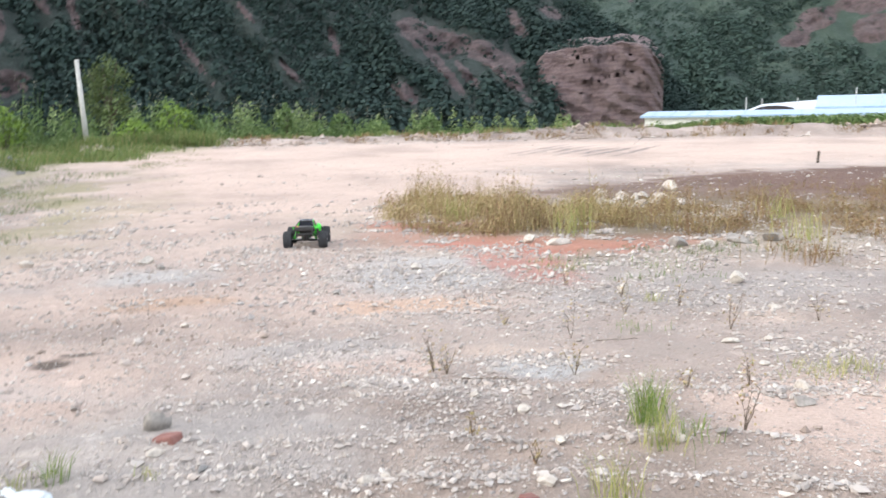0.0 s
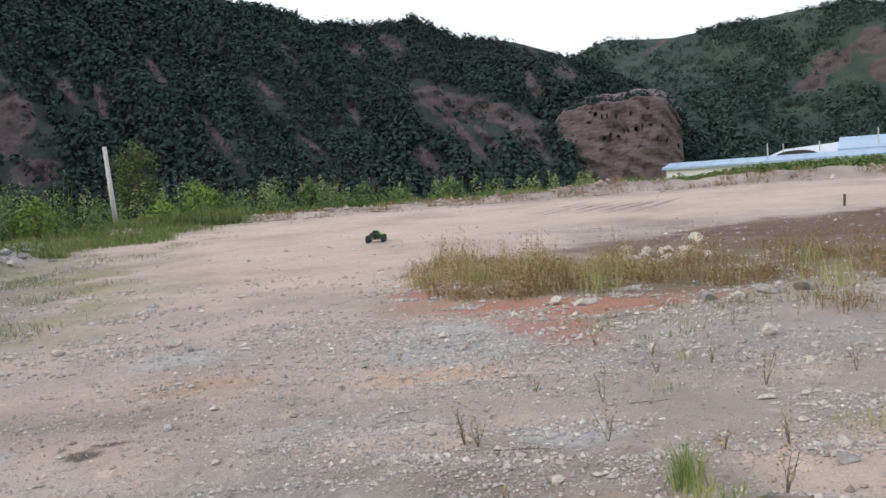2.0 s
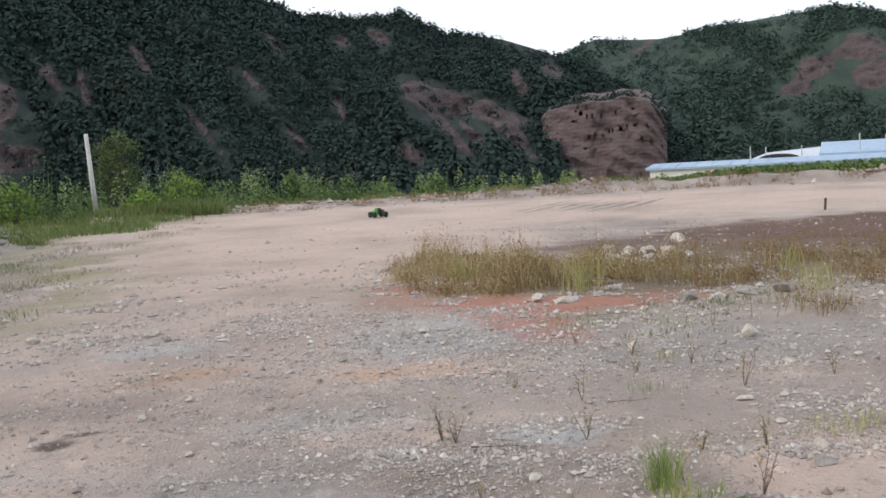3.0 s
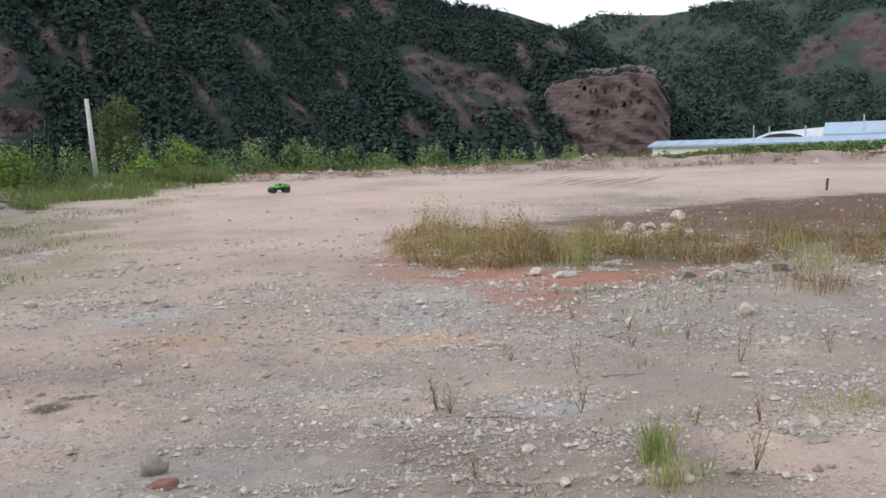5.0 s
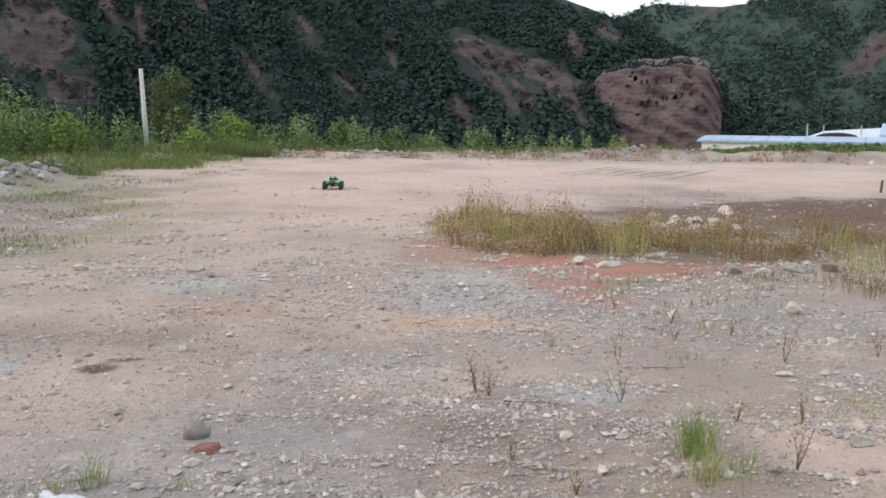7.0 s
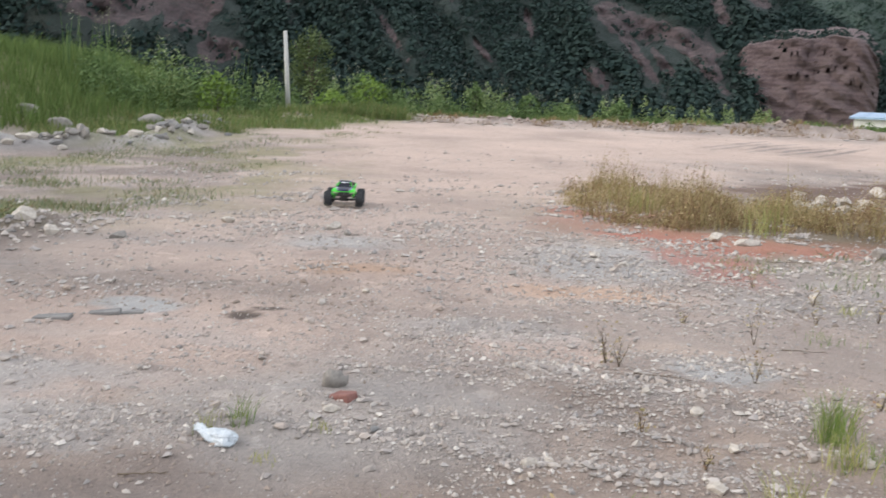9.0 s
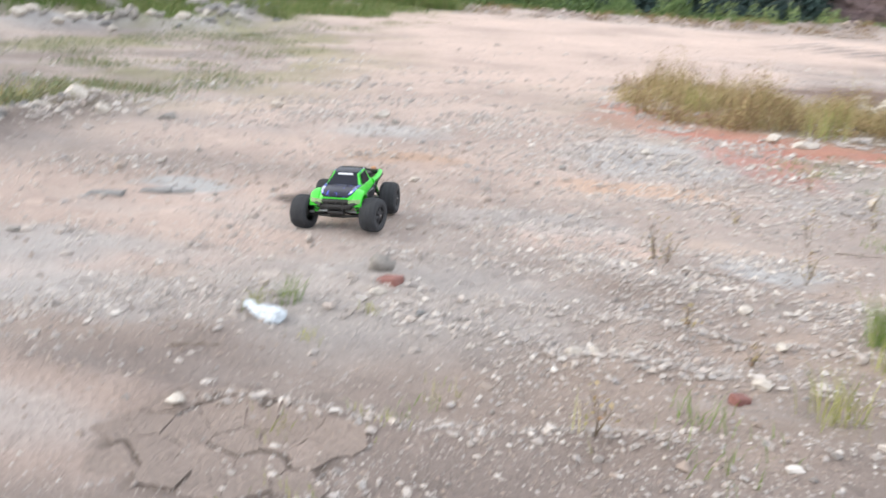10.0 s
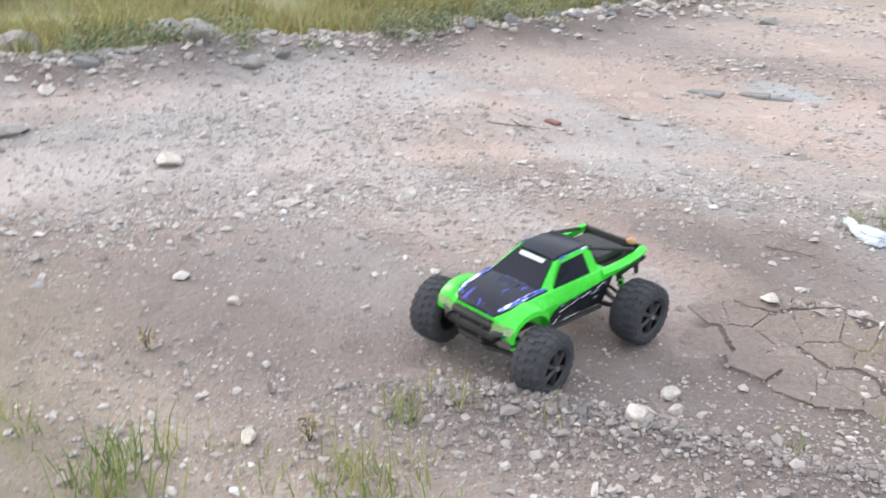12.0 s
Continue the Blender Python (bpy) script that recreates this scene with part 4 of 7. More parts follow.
def build_truck():
    truck = thing("model_truck", pose(0, 0, 0), "bright green and black radio-controlled monster truck with big dusty tyres", "toy truck")
    # chassis
    bm = bmesh.new()
    add_box(bm, 0, 0, 0.125, 0.50, 0.11, 0.05, 0.012)
    add_box(bm, 0.0, 0, 0.165, 0.30, 0.13, 0.04, 0.01)
    part("chassis", bm, BLACK_PLASTIC, truck)
    for x in (AXLE, -AXLE):
        part("gearbox", add_box(bmesh.new(), x, 0, 0.135, 0.10, 0.085, 0.085, 0.014), BLACK_PLASTIC, truck)
        part("shock_tower", add_box(bmesh.new(), x + (-0.045 if x > 0 else 0.045), 0, 0.215, 0.012, 0.16, 0.09, 0.004), BLACK_PLASTIC, truck)
        for y in (1, -1):
            bm = bmesh.new()
            add_rod(bm, (x - 0.05, y * 0.04, 0.10), (x, y * 0.165, 0.095), 0.009)
            add_rod(bm, (x + 0.05, y * 0.04, 0.10), (x, y * 0.165, 0.095), 0.009)
            part("lower_arm", bm, BLACK_PLASTIC, truck)
            part("upper_arm", add_rod(bmesh.new(), (x, y * 0.05, 0.165), (x, y * 0.165, 0.135), 0.006), BLACK_PLASTIC, truck)
            part("drive_shaft", add_rod(bmesh.new(), (x, y * 0.03, 0.125), (x, y * 0.19, TYRE_R), 0.007), STEEL, truck)
            sx = x + (0.028 if x > 0 else -0.028)
            shock = part("shock_absorber", add_rod(bmesh.new(), (sx, y * 0.085, 0.245), (sx, y * 0.145, 0.115), 0.010), BLACK_PLASTIC, truck)
            bm = bmesh.new()
            for i in range(7):
                p = Vector((sx, y * 0.09, 0.232)).lerp(Vector((sx, y * 0.138, 0.132)), i / 6)
                add_rod(bm, p, p + Vector((0, y * 0.003, -0.006)), 0.016, sides=10)
            part("spring", bm, GREEN, shock, "green coil spring")
    # shell
    st = [(0.318, 0.088, 0.192, 0.104, 0.238, 0.080, 0.262), (0.302, 0.112, 0.188, 0.130, 0.246, 0.098, 0.276), (0.272, 0.136, 0.210, 0.150, 0.256, 0.110, 0.288),
          (0.24, 0.142, 0.236, 0.155, 0.262, 0.115, 0.295), (0.205, 0.140, 0.228, 0.152, 0.260, 0.118, 0.300), (0.165, 0.134, 0.190, 0.146, 0.258, 0.120, 0.304),
          (0.12, 0.128, 0.168, 0.140, 0.255, 0.122, 0.306), (0.0, 0.126, 0.160, 0.138, 0.252, 0.122, 0.303), (-0.12, 0.128, 0.170, 0.140, 0.255, 0.124, 0.300),
          (-0.175, 0.132, 0.200, 0.146, 0.262, 0.128, 0.300)]
    body = part("body_shell", lofted([ring6(*s) for s in st]), GREEN, truck, "bright green painted shell")
    bev = body.modifiers.new("edges", "BEVEL")
    bev.width, bev.segments, bev.limit_method = 0.006, 2, "ANGLE"
    for y in (1, -1):
        # front fender, a dome over the wheel
        rings = []
        for i in range(9):
            a = math.radians(-8 + 196 * i / 8)
            x, z = 0.236 + 0.084 * math.cos(a), 0.232 + 0.066 * math.sin(a)
            rings.append([(x, y * 0.105, z - 0.008), (x, y * 0.118, z + 0.006), (x, y * 0.142, z + 0.005), (x, y * 0.165, z - 0.010), (x * 0.96 + 0.01, y * 0.168, z - 0.028), (x * 0.96 + 0.01, y * 0.10, z - 0.028)])
        part("fender", lofted(rings), GREEN, truck, shade=True)
        # bed side sweeping up to the tail
        rings = [[(x, y * (w - 0.022), zb), (x, y * w, zb + 0.004), (x, y * (w + 0.004), zt - 0.012), (x, y * (w - 0.008), zt), (x, y * (w - 0.024), zt - 0.002)] for x, w, zb, zt in
                 ((-0.14, 0.140, 0.252, 0.302), (-0.20, 0.146, 0.264, 0.304), (-0.27, 0.150, 0.275, 0.310), (-0.33, 0.148, 0.287, 0.319), (-0.375, 0.142, 0.298, 0.326))]
        part("bed_side", lofted(rings), GREEN, truck)
        bm = panel([(-0.20, y * 0.1525, 0.258), (-0.36, y * 0.1515, 0.285), (-0.36, y * 0.1515, 0.301), (-0.20, y * 0.1525, 0.278)][:: (1 if y > 0 else -1)], 0.002)
        part("decal", bm, SCRIBBLE, truck, "black side graphic with pale scratches")
        # dark lower door panel with a light scribble
        skirt = part("side_skirt", panel([(0.150, y * 0.1425, 0.178), (-0.15, y * 0.139, 0.170), (-0.185, y * 0.149, 0.272), (0.085, y * 0.1445, 0.238)][:: (-1 if y > 0 else 1)], 0.004), SCRIBBLE, truck, "black lower door panel with white scribbled graphic")
        for x, z, dx, dz in ((0.118, 0.184, -0.030, 0.022), (0.085, 0.222, -0.040, 0.010), (0.03, 0.232, -0.036, 0.012), (-0.02, 0.240, -0.05, 0.010), (-0.10, 0.250, -0.045, 0.014), (0.06, 0.182, -0.075, 0.004)):
            part("scribble", add_rod(bmesh.new(), (x, y * 0.1485, z), (x + dx, y * 0.1485, z + dz), 0.0014, 0.0005, 5), WHITE_MARK, skirt)
        part("running_board", add_rod(bmesh.new(), (0.13, y * 0.135, 0.158), (-0.15, y * 0.135, 0.150), 0.008), BLACK_PLASTIC, truck)
        # headlight and its surround
        part("headlight", panel([(0.330, y * 0.084, 0.214), (0.318, y * 0.158, 0.222), (0.308, y * 0.160, 0.252), (0.324, y * 0.084, 0.244)][:: (1 if y > 0 else -1)], 0.006), LAMP_CLEAR, truck, "clear headlight lens")
        part("roll_bar", add_rod(bmesh.new(), (-0.12, y * 0.080, 0.380), (-0.33, y * 0.118, 0.322), 0.008), BLACK_PLASTIC, truck)
    # hood graphic
    hood = [(x, ht - 0.002, zt) for x, _, _, _, _, ht, zt in st[:7]]
    part("hood", lofted([[(x, -w, z - 0.002), (x, -w, z + 0.003), (x, 0, z + 0.009), (x, w, z + 0.003), (x, w, z - 0.002)] for x, w, z in hood]), HOOD_PRINT, truck, "black hood with blue and white streaks")
    for y in (1, -1):
        part("decal", lofted([[(x, y * (w - 0.020), z + 0.002), (x, y * (w - 0.020), z + 0.0075), (x, y * (w - 0.004), z + 0.005), (x, y * (w - 0.004), z + 0.002)] for x, w, z in hood[1:7]]), EDGE_PRINT, truck, "blue and white hood stripe")
    part("hood_scoop", lofted([[(0.26, -0.035, 0.28), (0.26, 0.035, 0.28), (0.26, 0.03, 0.293), (0.26, -0.03, 0.293)], [(0.16, -0.045, 0.30), (0.16, 0.045, 0.30), (0.16, 0.038, 0.316), (0.16, -0.038, 0.316)]]), NAVY, truck)
    # cab
    cab_rings = [[(x, -hb, zb), (x2, -ht, zt), (x2, ht, zt), (x, hb, zb)] for x, hb, zb, x2, ht, zt in
                 ((0.150, 0.114, 0.298, 0.045, 0.078, 0.378), (0.03, 0.120, 0.298, 0.01, 0.086, 0.390), (-0.06, 0.120, 0.297, -0.06, 0.086, 0.392), (-0.145, 0.116, 0.296, -0.125, 0.080, 0.384))]
    cab = part("cab", lofted(cab_rings), GREEN, truck)
    part("windshield", panel([(0.148, 0.106, 0.301), (0.148, -0.106, 0.301), (0.049, -0.073, 0.377), (0.049, 0.073, 0.377)], -0.005), BLACK_GLOSS, truck, "black windshield panel")
    part("banner", panel([(0.066, 0.05, 0.366), (0.066, -0.05, 0.366), (0.054, -0.05, 0.3755), (0.054, 0.05, 0.3755)], -0.008), WHITE_MARK, truck, "white windshield banner")
    part("roof", lofted([[(x, -w, z), (x, w, z), (x, w - 0.008, z + 0.007), (x, 0, z + 0.011), (x, -w + 0.008, z + 0.007)] for x, w, z in ((0.046, 0.077, 0.378), (0.0, 0.083, 0.391), (-0.07, 0.083, 0.392), (-0.13, 0.076, 0.383))]), BLACK_GLOSS, truck, "black roof panel")
    for y in (1, -1):
        part("side_window", panel([(0.090, y * 0.1215, 0.306), (-0.090, y * 0.1225, 0.306), (-0.078, y * 0.0935, 0.379), (0.030, y * 0.0955, 0.374)][:: (1 if y < 0 else -1)], 0.003), BLACK_GLOSS, truck, "black side window")
        part("decal", panel([(0.03, y * 0.0885, 0.386), (-0.11, y * 0.0855, 0.387), (-0.11, y * 0.0815, 0.393), (0.03, y * 0.0845, 0.393)][:: (1 if y < 0 else -1)], 0.003), EDGE_PRINT, truck, "white roof edge stripe")
    part("rear_window", panel([(-0.146, -0.100, 0.303), (-0.146, 0.100, 0.303), (-0.129, 0.072, 0.376), (-0.129, -0.072, 0.376)], -0.004), BLACK_GLOSS, truck)
    # bed, tail and bumpers
    part("bed", add_box(bmesh.new(), -0.262, 0, 0.274, 0.23, 0.25, 0.024, 0.006), BLACK_PLASTIC, truck)
    part("roof_bar", add_rod(bmesh.new(), (-0.133, -0.084, 0.382), (-0.133, 0.084, 0.382), 0.008), BLACK_PLASTIC, truck)
    part("spare_cover", add_box(bmesh.new(), -0.255, 0, 0.302, 0.16, 0.17, 0.045, 0.018), BLACK_PLASTIC, truck)
    part("tailgate", add_box(bmesh.new(), -0.378, 0, 0.296, 0.014, 0.262, 0.056, 0.005), BLACK_PLASTIC, truck)
    part("orange_tag", lofted([[(-0.380 + dx, 0.085 + r * math.cos(t), 0.332 + r * 0.8 * math.sin(t)) for t in [k * math.pi / 6 for k in range(12)]] for dx, r in ((0, 0.009), (0.005, 0.018), (0.018, 0.019), (0.025, 0.010))]), ORANGE_TAG, truck, "orange foam knob on the tail")
    bm = bmesh.new()
    add_box(bm, -0.388, 0, 0.225, 0.016, 0.20, 0.03, 0.006)
    add_rod(bm, (-0.382, 0.10, 0.31), (-0.396, 0.10, 0.19), 0.008)
    add_rod(bm, (-0.382, -0.10, 0.31), (-0.396, -0.10, 0.19), 0.008)
    add_rod(bm, (-0.30, 0, 0.14), (-0.40, 0, 0.22), 0.012)
    part("rear_bumper", bm, BLACK_PLASTIC, truck)
    bm = bmesh.new()
    add_box(bm, 0.326, 0, 0.168, 0.028, 0.200, 0.032, 0.010)
    add_box(bm, 0.312, 0, 0.130, 0.05, 0.11, 0.020, 0.008)
    add_rod(bm, (0.27, 0.04, 0.13), (0.32, 0.04, 0.15), 0.010)
    add_rod(bm, (0.27, -0.04, 0.13), (0.32, -0.04, 0.15), 0.010)
    for y in (1, -1):
        add_rod(bm, (0.338, y * 0.088, 0.176), (0.306, y * 0.150, 0.196), 0.014, 0.010)
        add_rod(bm, (0.338, y * 0.05, 0.150), (0.330, y * 0.05, 0.205), 0.007)
    add_box(bm, 0.330, 0, 0.200, 0.018, 0.170, 0.018, 0.006)
    part("front_bumper", bm, BLACK_PLASTIC, truck)
    part("skid_plate", lofted([[(0.335, -0.05, 0.150), (0.335, 0.05, 0.150), (0.335, 0.05, 0.158), (0.335, -0.05, 0.158)], [(0.25, -0.05, 0.092), (0.25, 0.05, 0.092), (0.25, 0.05, 0.10), (0.25, -0.05, 0.10)]]), RIM_GREY, truck)
    grille = part("grille", add_box(bmesh.new(), 0.316, 0, 0.222, 0.014, 0.165, 0.052, 0.005), BLACK_PLASTIC, truck)
    for z in (0.206, 0.222, 0.238):
        part("bar", add_rod(bmesh.new(), (0.324, -0.07, z), (0.324, 0.07, z), 0.0028, sides=6), RIM_GREY, grille)
    part("badge", add_box(bmesh.new(), 0.325, 0, 0.224, 0.006, 0.022, 0.012, 0.003), STEEL, grille)
    low = {"chassis", "gearbox", "shock_tower", "lower_arm", "upper_arm", "drive_shaft", "shock_absorber", "front_bumper"}
    for ob in truck.children:
        if ob.name.split(".")[0] not in low:
            ob.scale.z, ob.location.z = 0.88, 0.17 * 0.12 - 0.025
    for ob in truck.children:
        ob.data.polygons.foreach_set("use_smooth", [True] * len(ob.data.polygons))
        ob.data.set_sharp_from_angle(angle=radians(32))
    wheels = [build_wheel(truck, x, y) for x in (AXLE, -AXLE) for y in (TRACK, -TRACK)]
    return truck, wheels


truck, wheels = build_truck()


# ---- stones ----
OCTA_V = np.array([(1, 0, 0), (0, 1, 0), (-1, 0, 0), (0, -1, 0), (0, 0, 1), (0, 0, -1)]) * 1.12
OCTA_F = np.array([(0, 1, 4), (1, 2, 4), (2, 3, 4), (3, 0, 4), (1, 0, 5), (2, 1, 5), (3, 2, 5), (0, 3, 5)])


def stones(name, xs, ys, radii, mat, seed, label):
    """Loose stones as one mesh: chunkier facets for grains too small to tell their shape."""
    rng = np.random.default_rng(seed)
    xs, ys, radii = np.asarray(xs), np.asarray(ys), np.asarray(radii)
    radii = np.minimum(radii, 0.012 + 0.0035 * np.hypot(xs, ys))
    tiny = radii < 0.0048 * np.hypot(xs, ys)
    verts, faces, base = [], [], 0
    for pick, corners, sides in ((tiny, OCTA_V, OCTA_F), (~tiny, ICO_V, ICO_F)):
        x, y, r = xs[pick], ys[pick], radii[pick]
        n, m = len(x), len(corners)
        v = corners[None] * (1 + 0.28 * rng.normal(size=(n, m, 1))) * rng.uniform(0.6, 1.25, (n, 1, 3)) * np.array([1.1, 1.0, 0.7]) * r[:, None, None]
        a = rng.uniform(0, 2 * np.pi, n)[:, None]
        v = np.stack([v[..., 0] * np.cos(a) - v[..., 1] * np.sin(a), v[..., 0] * np.sin(a) + v[..., 1] * np.cos(a), v[..., 2]], -1)
        v = v + np.stack([x, y, height(x, y) + 0.25 * r], -1)[:, None, :]
        verts.append(v.reshape(-1, 3))
        faces.append((base + np.arange(n)[:, None, None] * m + sides[None]).reshape(-1, 3))
        base += n * m
    return tagged(new(name, mesh_from(name, np.concatenate(verts), np.concatenate(faces), mat, False)), label, "gravel", kind="stuff")


def wedge(rng, n, az0, az1, r0, r1, power):
    az = np.radians(rng.uniform(az0, az1, n))
    r = r0 + (r1 - r0) * rng.uniform(0, 1, n) ** power
    return r * np.sin(az), r * np.cos(az), r


def far_point(rng, n, az0, az1, past0, past1):
    az = rng.uniform(az0, az1, n)
    p = rng.uniform(past0, past1, n)
    r = np.interp(az, [-60, -30, -22, -15, -5, 20, 30, 60], [30, 32, 36.5, 41, 42.2, 45, 46, 48]) + p
    return r * np.sin(np.radians(az)), r * np.cos(np.radians(az)), az, p


def build_gravel():
    rng = np.random.default_rng(5)
    x, y, r = wedge(rng, 64000, -78, 34, 0.9, 26, 1.55)
    z = zone_weights(x, y)
    open_soil = np.clip(z["sand"] + 0.7 * z["dark"] + 0.5 * z["weedy"] + 0.6 * z["red"], 0, 1)
    keep = (rng.random(len(x)) < np.where(r > 9, 0.6, 1.0)) & (fbm(x * 0.9, y * 0.9, 71) + 0.25 * z["grey"] > rng.uniform(0.28, 0.60, len(x))) & (open_soil < rng.uniform(0.1, 1.3, len(x))) & (rng.random(len(x)) > 0.9 * inner_lane(x, y))
    x, y, r = x[keep], y[keep], r[keep]
    size = (0.0025 + 0.00062 * r) * np.exp(0.55 * rng.normal(size=len(x)))
    xs, ys, ss = [x], [y], [np.clip(size, 0.004, 0.07)]
    fx, fy, fr = wedge(rng, 34000, -85, 33, 0.8, 7.5, 0.9)
    fk = (fbm(fx * 1.6, fy * 1.6, 73) > rng.uniform(0.34, 0.58, len(fx))) & (rng.random(len(fx)) > 0.85 * np.maximum(track_lanes(fx, fy), inner_lane(fx, fy)))
    xs.append(fx[fk])
    ys.append(fy[fk])
    ss.append((0.0022 + 0.0007 * fr[fk]) * np.exp(0.35 * rng.normal(size=int(fk.sum()))))
    # heaps and windrows of coarser gravel
    heaps = ((-0.34, 5.09, 0.14), (-0.28, 5.15, 0.10), (0.80, 5.55, 0.20), (0.37, 5.0, 0.16), (1.05, 4.75, 0.22), (0.1, 4.55, 0.3), (0.5, 3.7, 0.3), (-0.1, 3.6, 0.25), (2.1, 4.7, 0.15), (-1.0, 3.8, 0.2),
             (-1.3, 1.25, 0.3), (0.1, 9.0, 0.5), (-3.3, 2.0, 0.5), (-4.0, 2.4, 0.6), (-4.6, 3.2, 0.5), (-1.9, 0.7, 0.3), (-2.6, 0.4, 0.3), (-0.9, 2.1, 0.25), (-3.9, 9.6, 0.6))
    for hx, hy, w in heaps:
        n = 420
        xs.append(hx + w * rng.normal(size=n))
        ys.append(hy + 0.55 * w * rng.normal(size=n))
        ss.append((0.0035 + 0.0009 * math.hypot(hx, hy)) * np.exp(0.5 * rng.normal(size=n)))
    for c, tilt, n in ((3.55, -0.16, 800), (4.05, -0.12, 700), (2.85, 0.1, 600), (4.75, -0.05, 600)):
        px = rng.uniform(-1.6, 1.8, n)
        xs.append(px)
        ys.append(c + tilt * px + 0.12 * np.sin(px * 1.3) + 0.05 * rng.normal(size=n))
        ss.append(0.0075 * np.exp(0.5 * rng.normal(size=n)))
    # darker gravel on the ridge beside the track
    n = 2600
    px = np.concatenate([rng.uniform(-2.1, -0.7, n // 2), -1.5 + 0.35 * rng.normal(size=n // 2)])
    py = 1.20 + 0.62 * (px + 1.9) + np.where(np.arange(n) < n // 2, 0.045 * rng.normal(size=n), -0.16 * np.abs(rng.normal(size=n)))
    stones("ridge_gravel", px, py, 0.0056 * np.exp(0.5 * rng.normal(size=n)), PEBBLE_DARK, 11, "dark loose gravel thrown up beside the track")
    # the gravel band along the far side of the track, and the stonier stretch behind it
    for n, w, size in ((5200, 0.16, 0.0056), (2200, 0.42, 0.0066)):
        t = rng.uniform(0, 1, n)
        xs.append(np.interp(t, [0, 0.12, 0.28, 0.5, 0.7, 0.86, 1], [-3.81, -3.89, -3.72, -3.38, -3.0, -2.43, -1.89]) + w * rng.normal(size=n))
        ys.append(np.interp(t, [0, 0.12, 0.28, 0.5, 0.7, 0.86, 1], [0.44, 0.93, 1.38, 2.17, 2.89, 3.52, 3.62]) + w * rng.normal(size=n))
        ss.append(size * np.exp(0.55 * rng.normal(size=n)))
    n = 2200
    xs.append(-5.0 + 0.55 * rng.normal(size=n))
    ys.append(1.9 + 0.8 * rng.normal(size=n))
    ss.append(0.0075 * np.exp(0.5 * rng.normal(size=n)))
    for _ in range(70):
        a, d = math.radians(rng.uniform(-40, 30)), rng.uniform(5, 14)
        hx, hy, n = d * math.sin(a), d * math.cos(a), int(rng.integers(20, 90))
        w = rng.uniform(0.1, 0.4)
        xs.append(hx + w * rng.normal(size=n))
        ys.append(hy + 0.6 * w * rng.normal(size=n))
        ss.append((0.004 + 0.0012 * d) * np.exp(0.45 * rng.normal(size=n)))
    # dense fine gravel where the yard is stoniest
    gx, gy, gr = wedge(rng, 26000, -12, 33, 2.6, 11, 1.0)
    gk = fbm(gx * 1.1, gy * 1.6, 79) > rng.uniform(0.36, 0.60, len(gx))
    xs.append(gx[gk])
    ys.append(gy[gk])
    ss.append((0.0028 + 0.00085 * gr[gk]) * np.exp(0.45 * rng.normal(size=int(gk.sum()))))
    # stony streaks drawn out along the old tracks
    gx, gy, gr = wedge(rng, 46000, -32, 33, 5.0, 18, 1.15)
    gk = (fbm((0.81 * gx - 0.58 * gy) * 1.5, (0.58 * gx + 0.81 * gy) * 0.4, 48, 4) > rng.uniform(0.42, 0.58, len(gx))) & (rng.random(len(gx)) < 0.55)
    xs.append(gx[gk])
    ys.append(gy[gk])
    ss.append((0.0025 + 0.00085 * gr[gk]) * np.exp(0.5 * rng.normal(size=int(gk.sum()))))
    # stones thrown over the sand and along the rubbly far lip
    gx, gy, gr = wedge(rng, 1300, -26, 30, 12, 40, 0.8)
    gk = fbm(gx * 0.5, gy * 0.3, 78) > rng.uniform(0.40, 0.60, len(gx))
    xs.append(gx[gk])
    ys.append(gy[gk])
    ss.append(0.019 * np.exp(0.45 * rng.normal(size=int(gk.sum()))))
    gx, gy, az, past = far_point(rng, 1500, -26, 34, -3.0, 1.2)
    gk = fbm(az * 0.6, past * 0.5, 76) > rng.uniform(0.38, 0.56, len(gx))
    xs.append(gx[gk])
    ys.append(gy[gk])
    ss.append(0.042 * np.exp(0.5 * rng.normal(size=int(gk.sum()))))
    # stony strip along the foot of the verge
    py = rng.uniform(-0.5, 9.5, 1500)
    xs.append(np.interp(py, [0, 2.5, 5, 8.5], [-6.9, -6.65, -6.1, -6.1]) + 0.30 * rng.normal(size=1500))
    ys.append(py)
    ss.append(0.020 * np.exp(0.6 * rng.normal(size=1500)))
    gx, gy, az, past = far_point(rng, 3400, -26, 34, -2.0, 1.4)
    gk = fbm(az * 0.7, past * 0.5, 74) > rng.uniform(0.40, 0.56, len(gx))
    lip = stones("dry_clods", gx[gk], gy[gk], 0.06 * np.exp(0.5 * rng.normal(size=int(gk.sum()))), CLOD, 9, "dry brown clods along the lip of the yard")
    tagged(lip, category="earth")
    cx, cy, cr = wedge(rng, 14000, -85, 32, 0.8, 8.5, 1.0)
    ck = (fbm(cx * 0.8, cy * 0.8, 75) > rng.uniform(0.36, 0.58, len(cx))) & (rng.random(len(cx)) > 0.8 * track_lanes(cx, cy))
    clods = stones("soil_clods", cx[ck], cy[ck], (0.004 + 0.0008 * cr[ck]) * np.exp(0.4 * rng.normal(size=int(ck.sum()))), CLOD, 8, "crumbly clods of dry earth over the yard")
    tagged(clods, category="earth")
    return stones("gravel", np.concatenate(xs), np.concatenate(ys), np.concatenate(ss), PEBBLE, 6, "loose mixed gravel and pebbles scattered over the yard")


build_gravel()


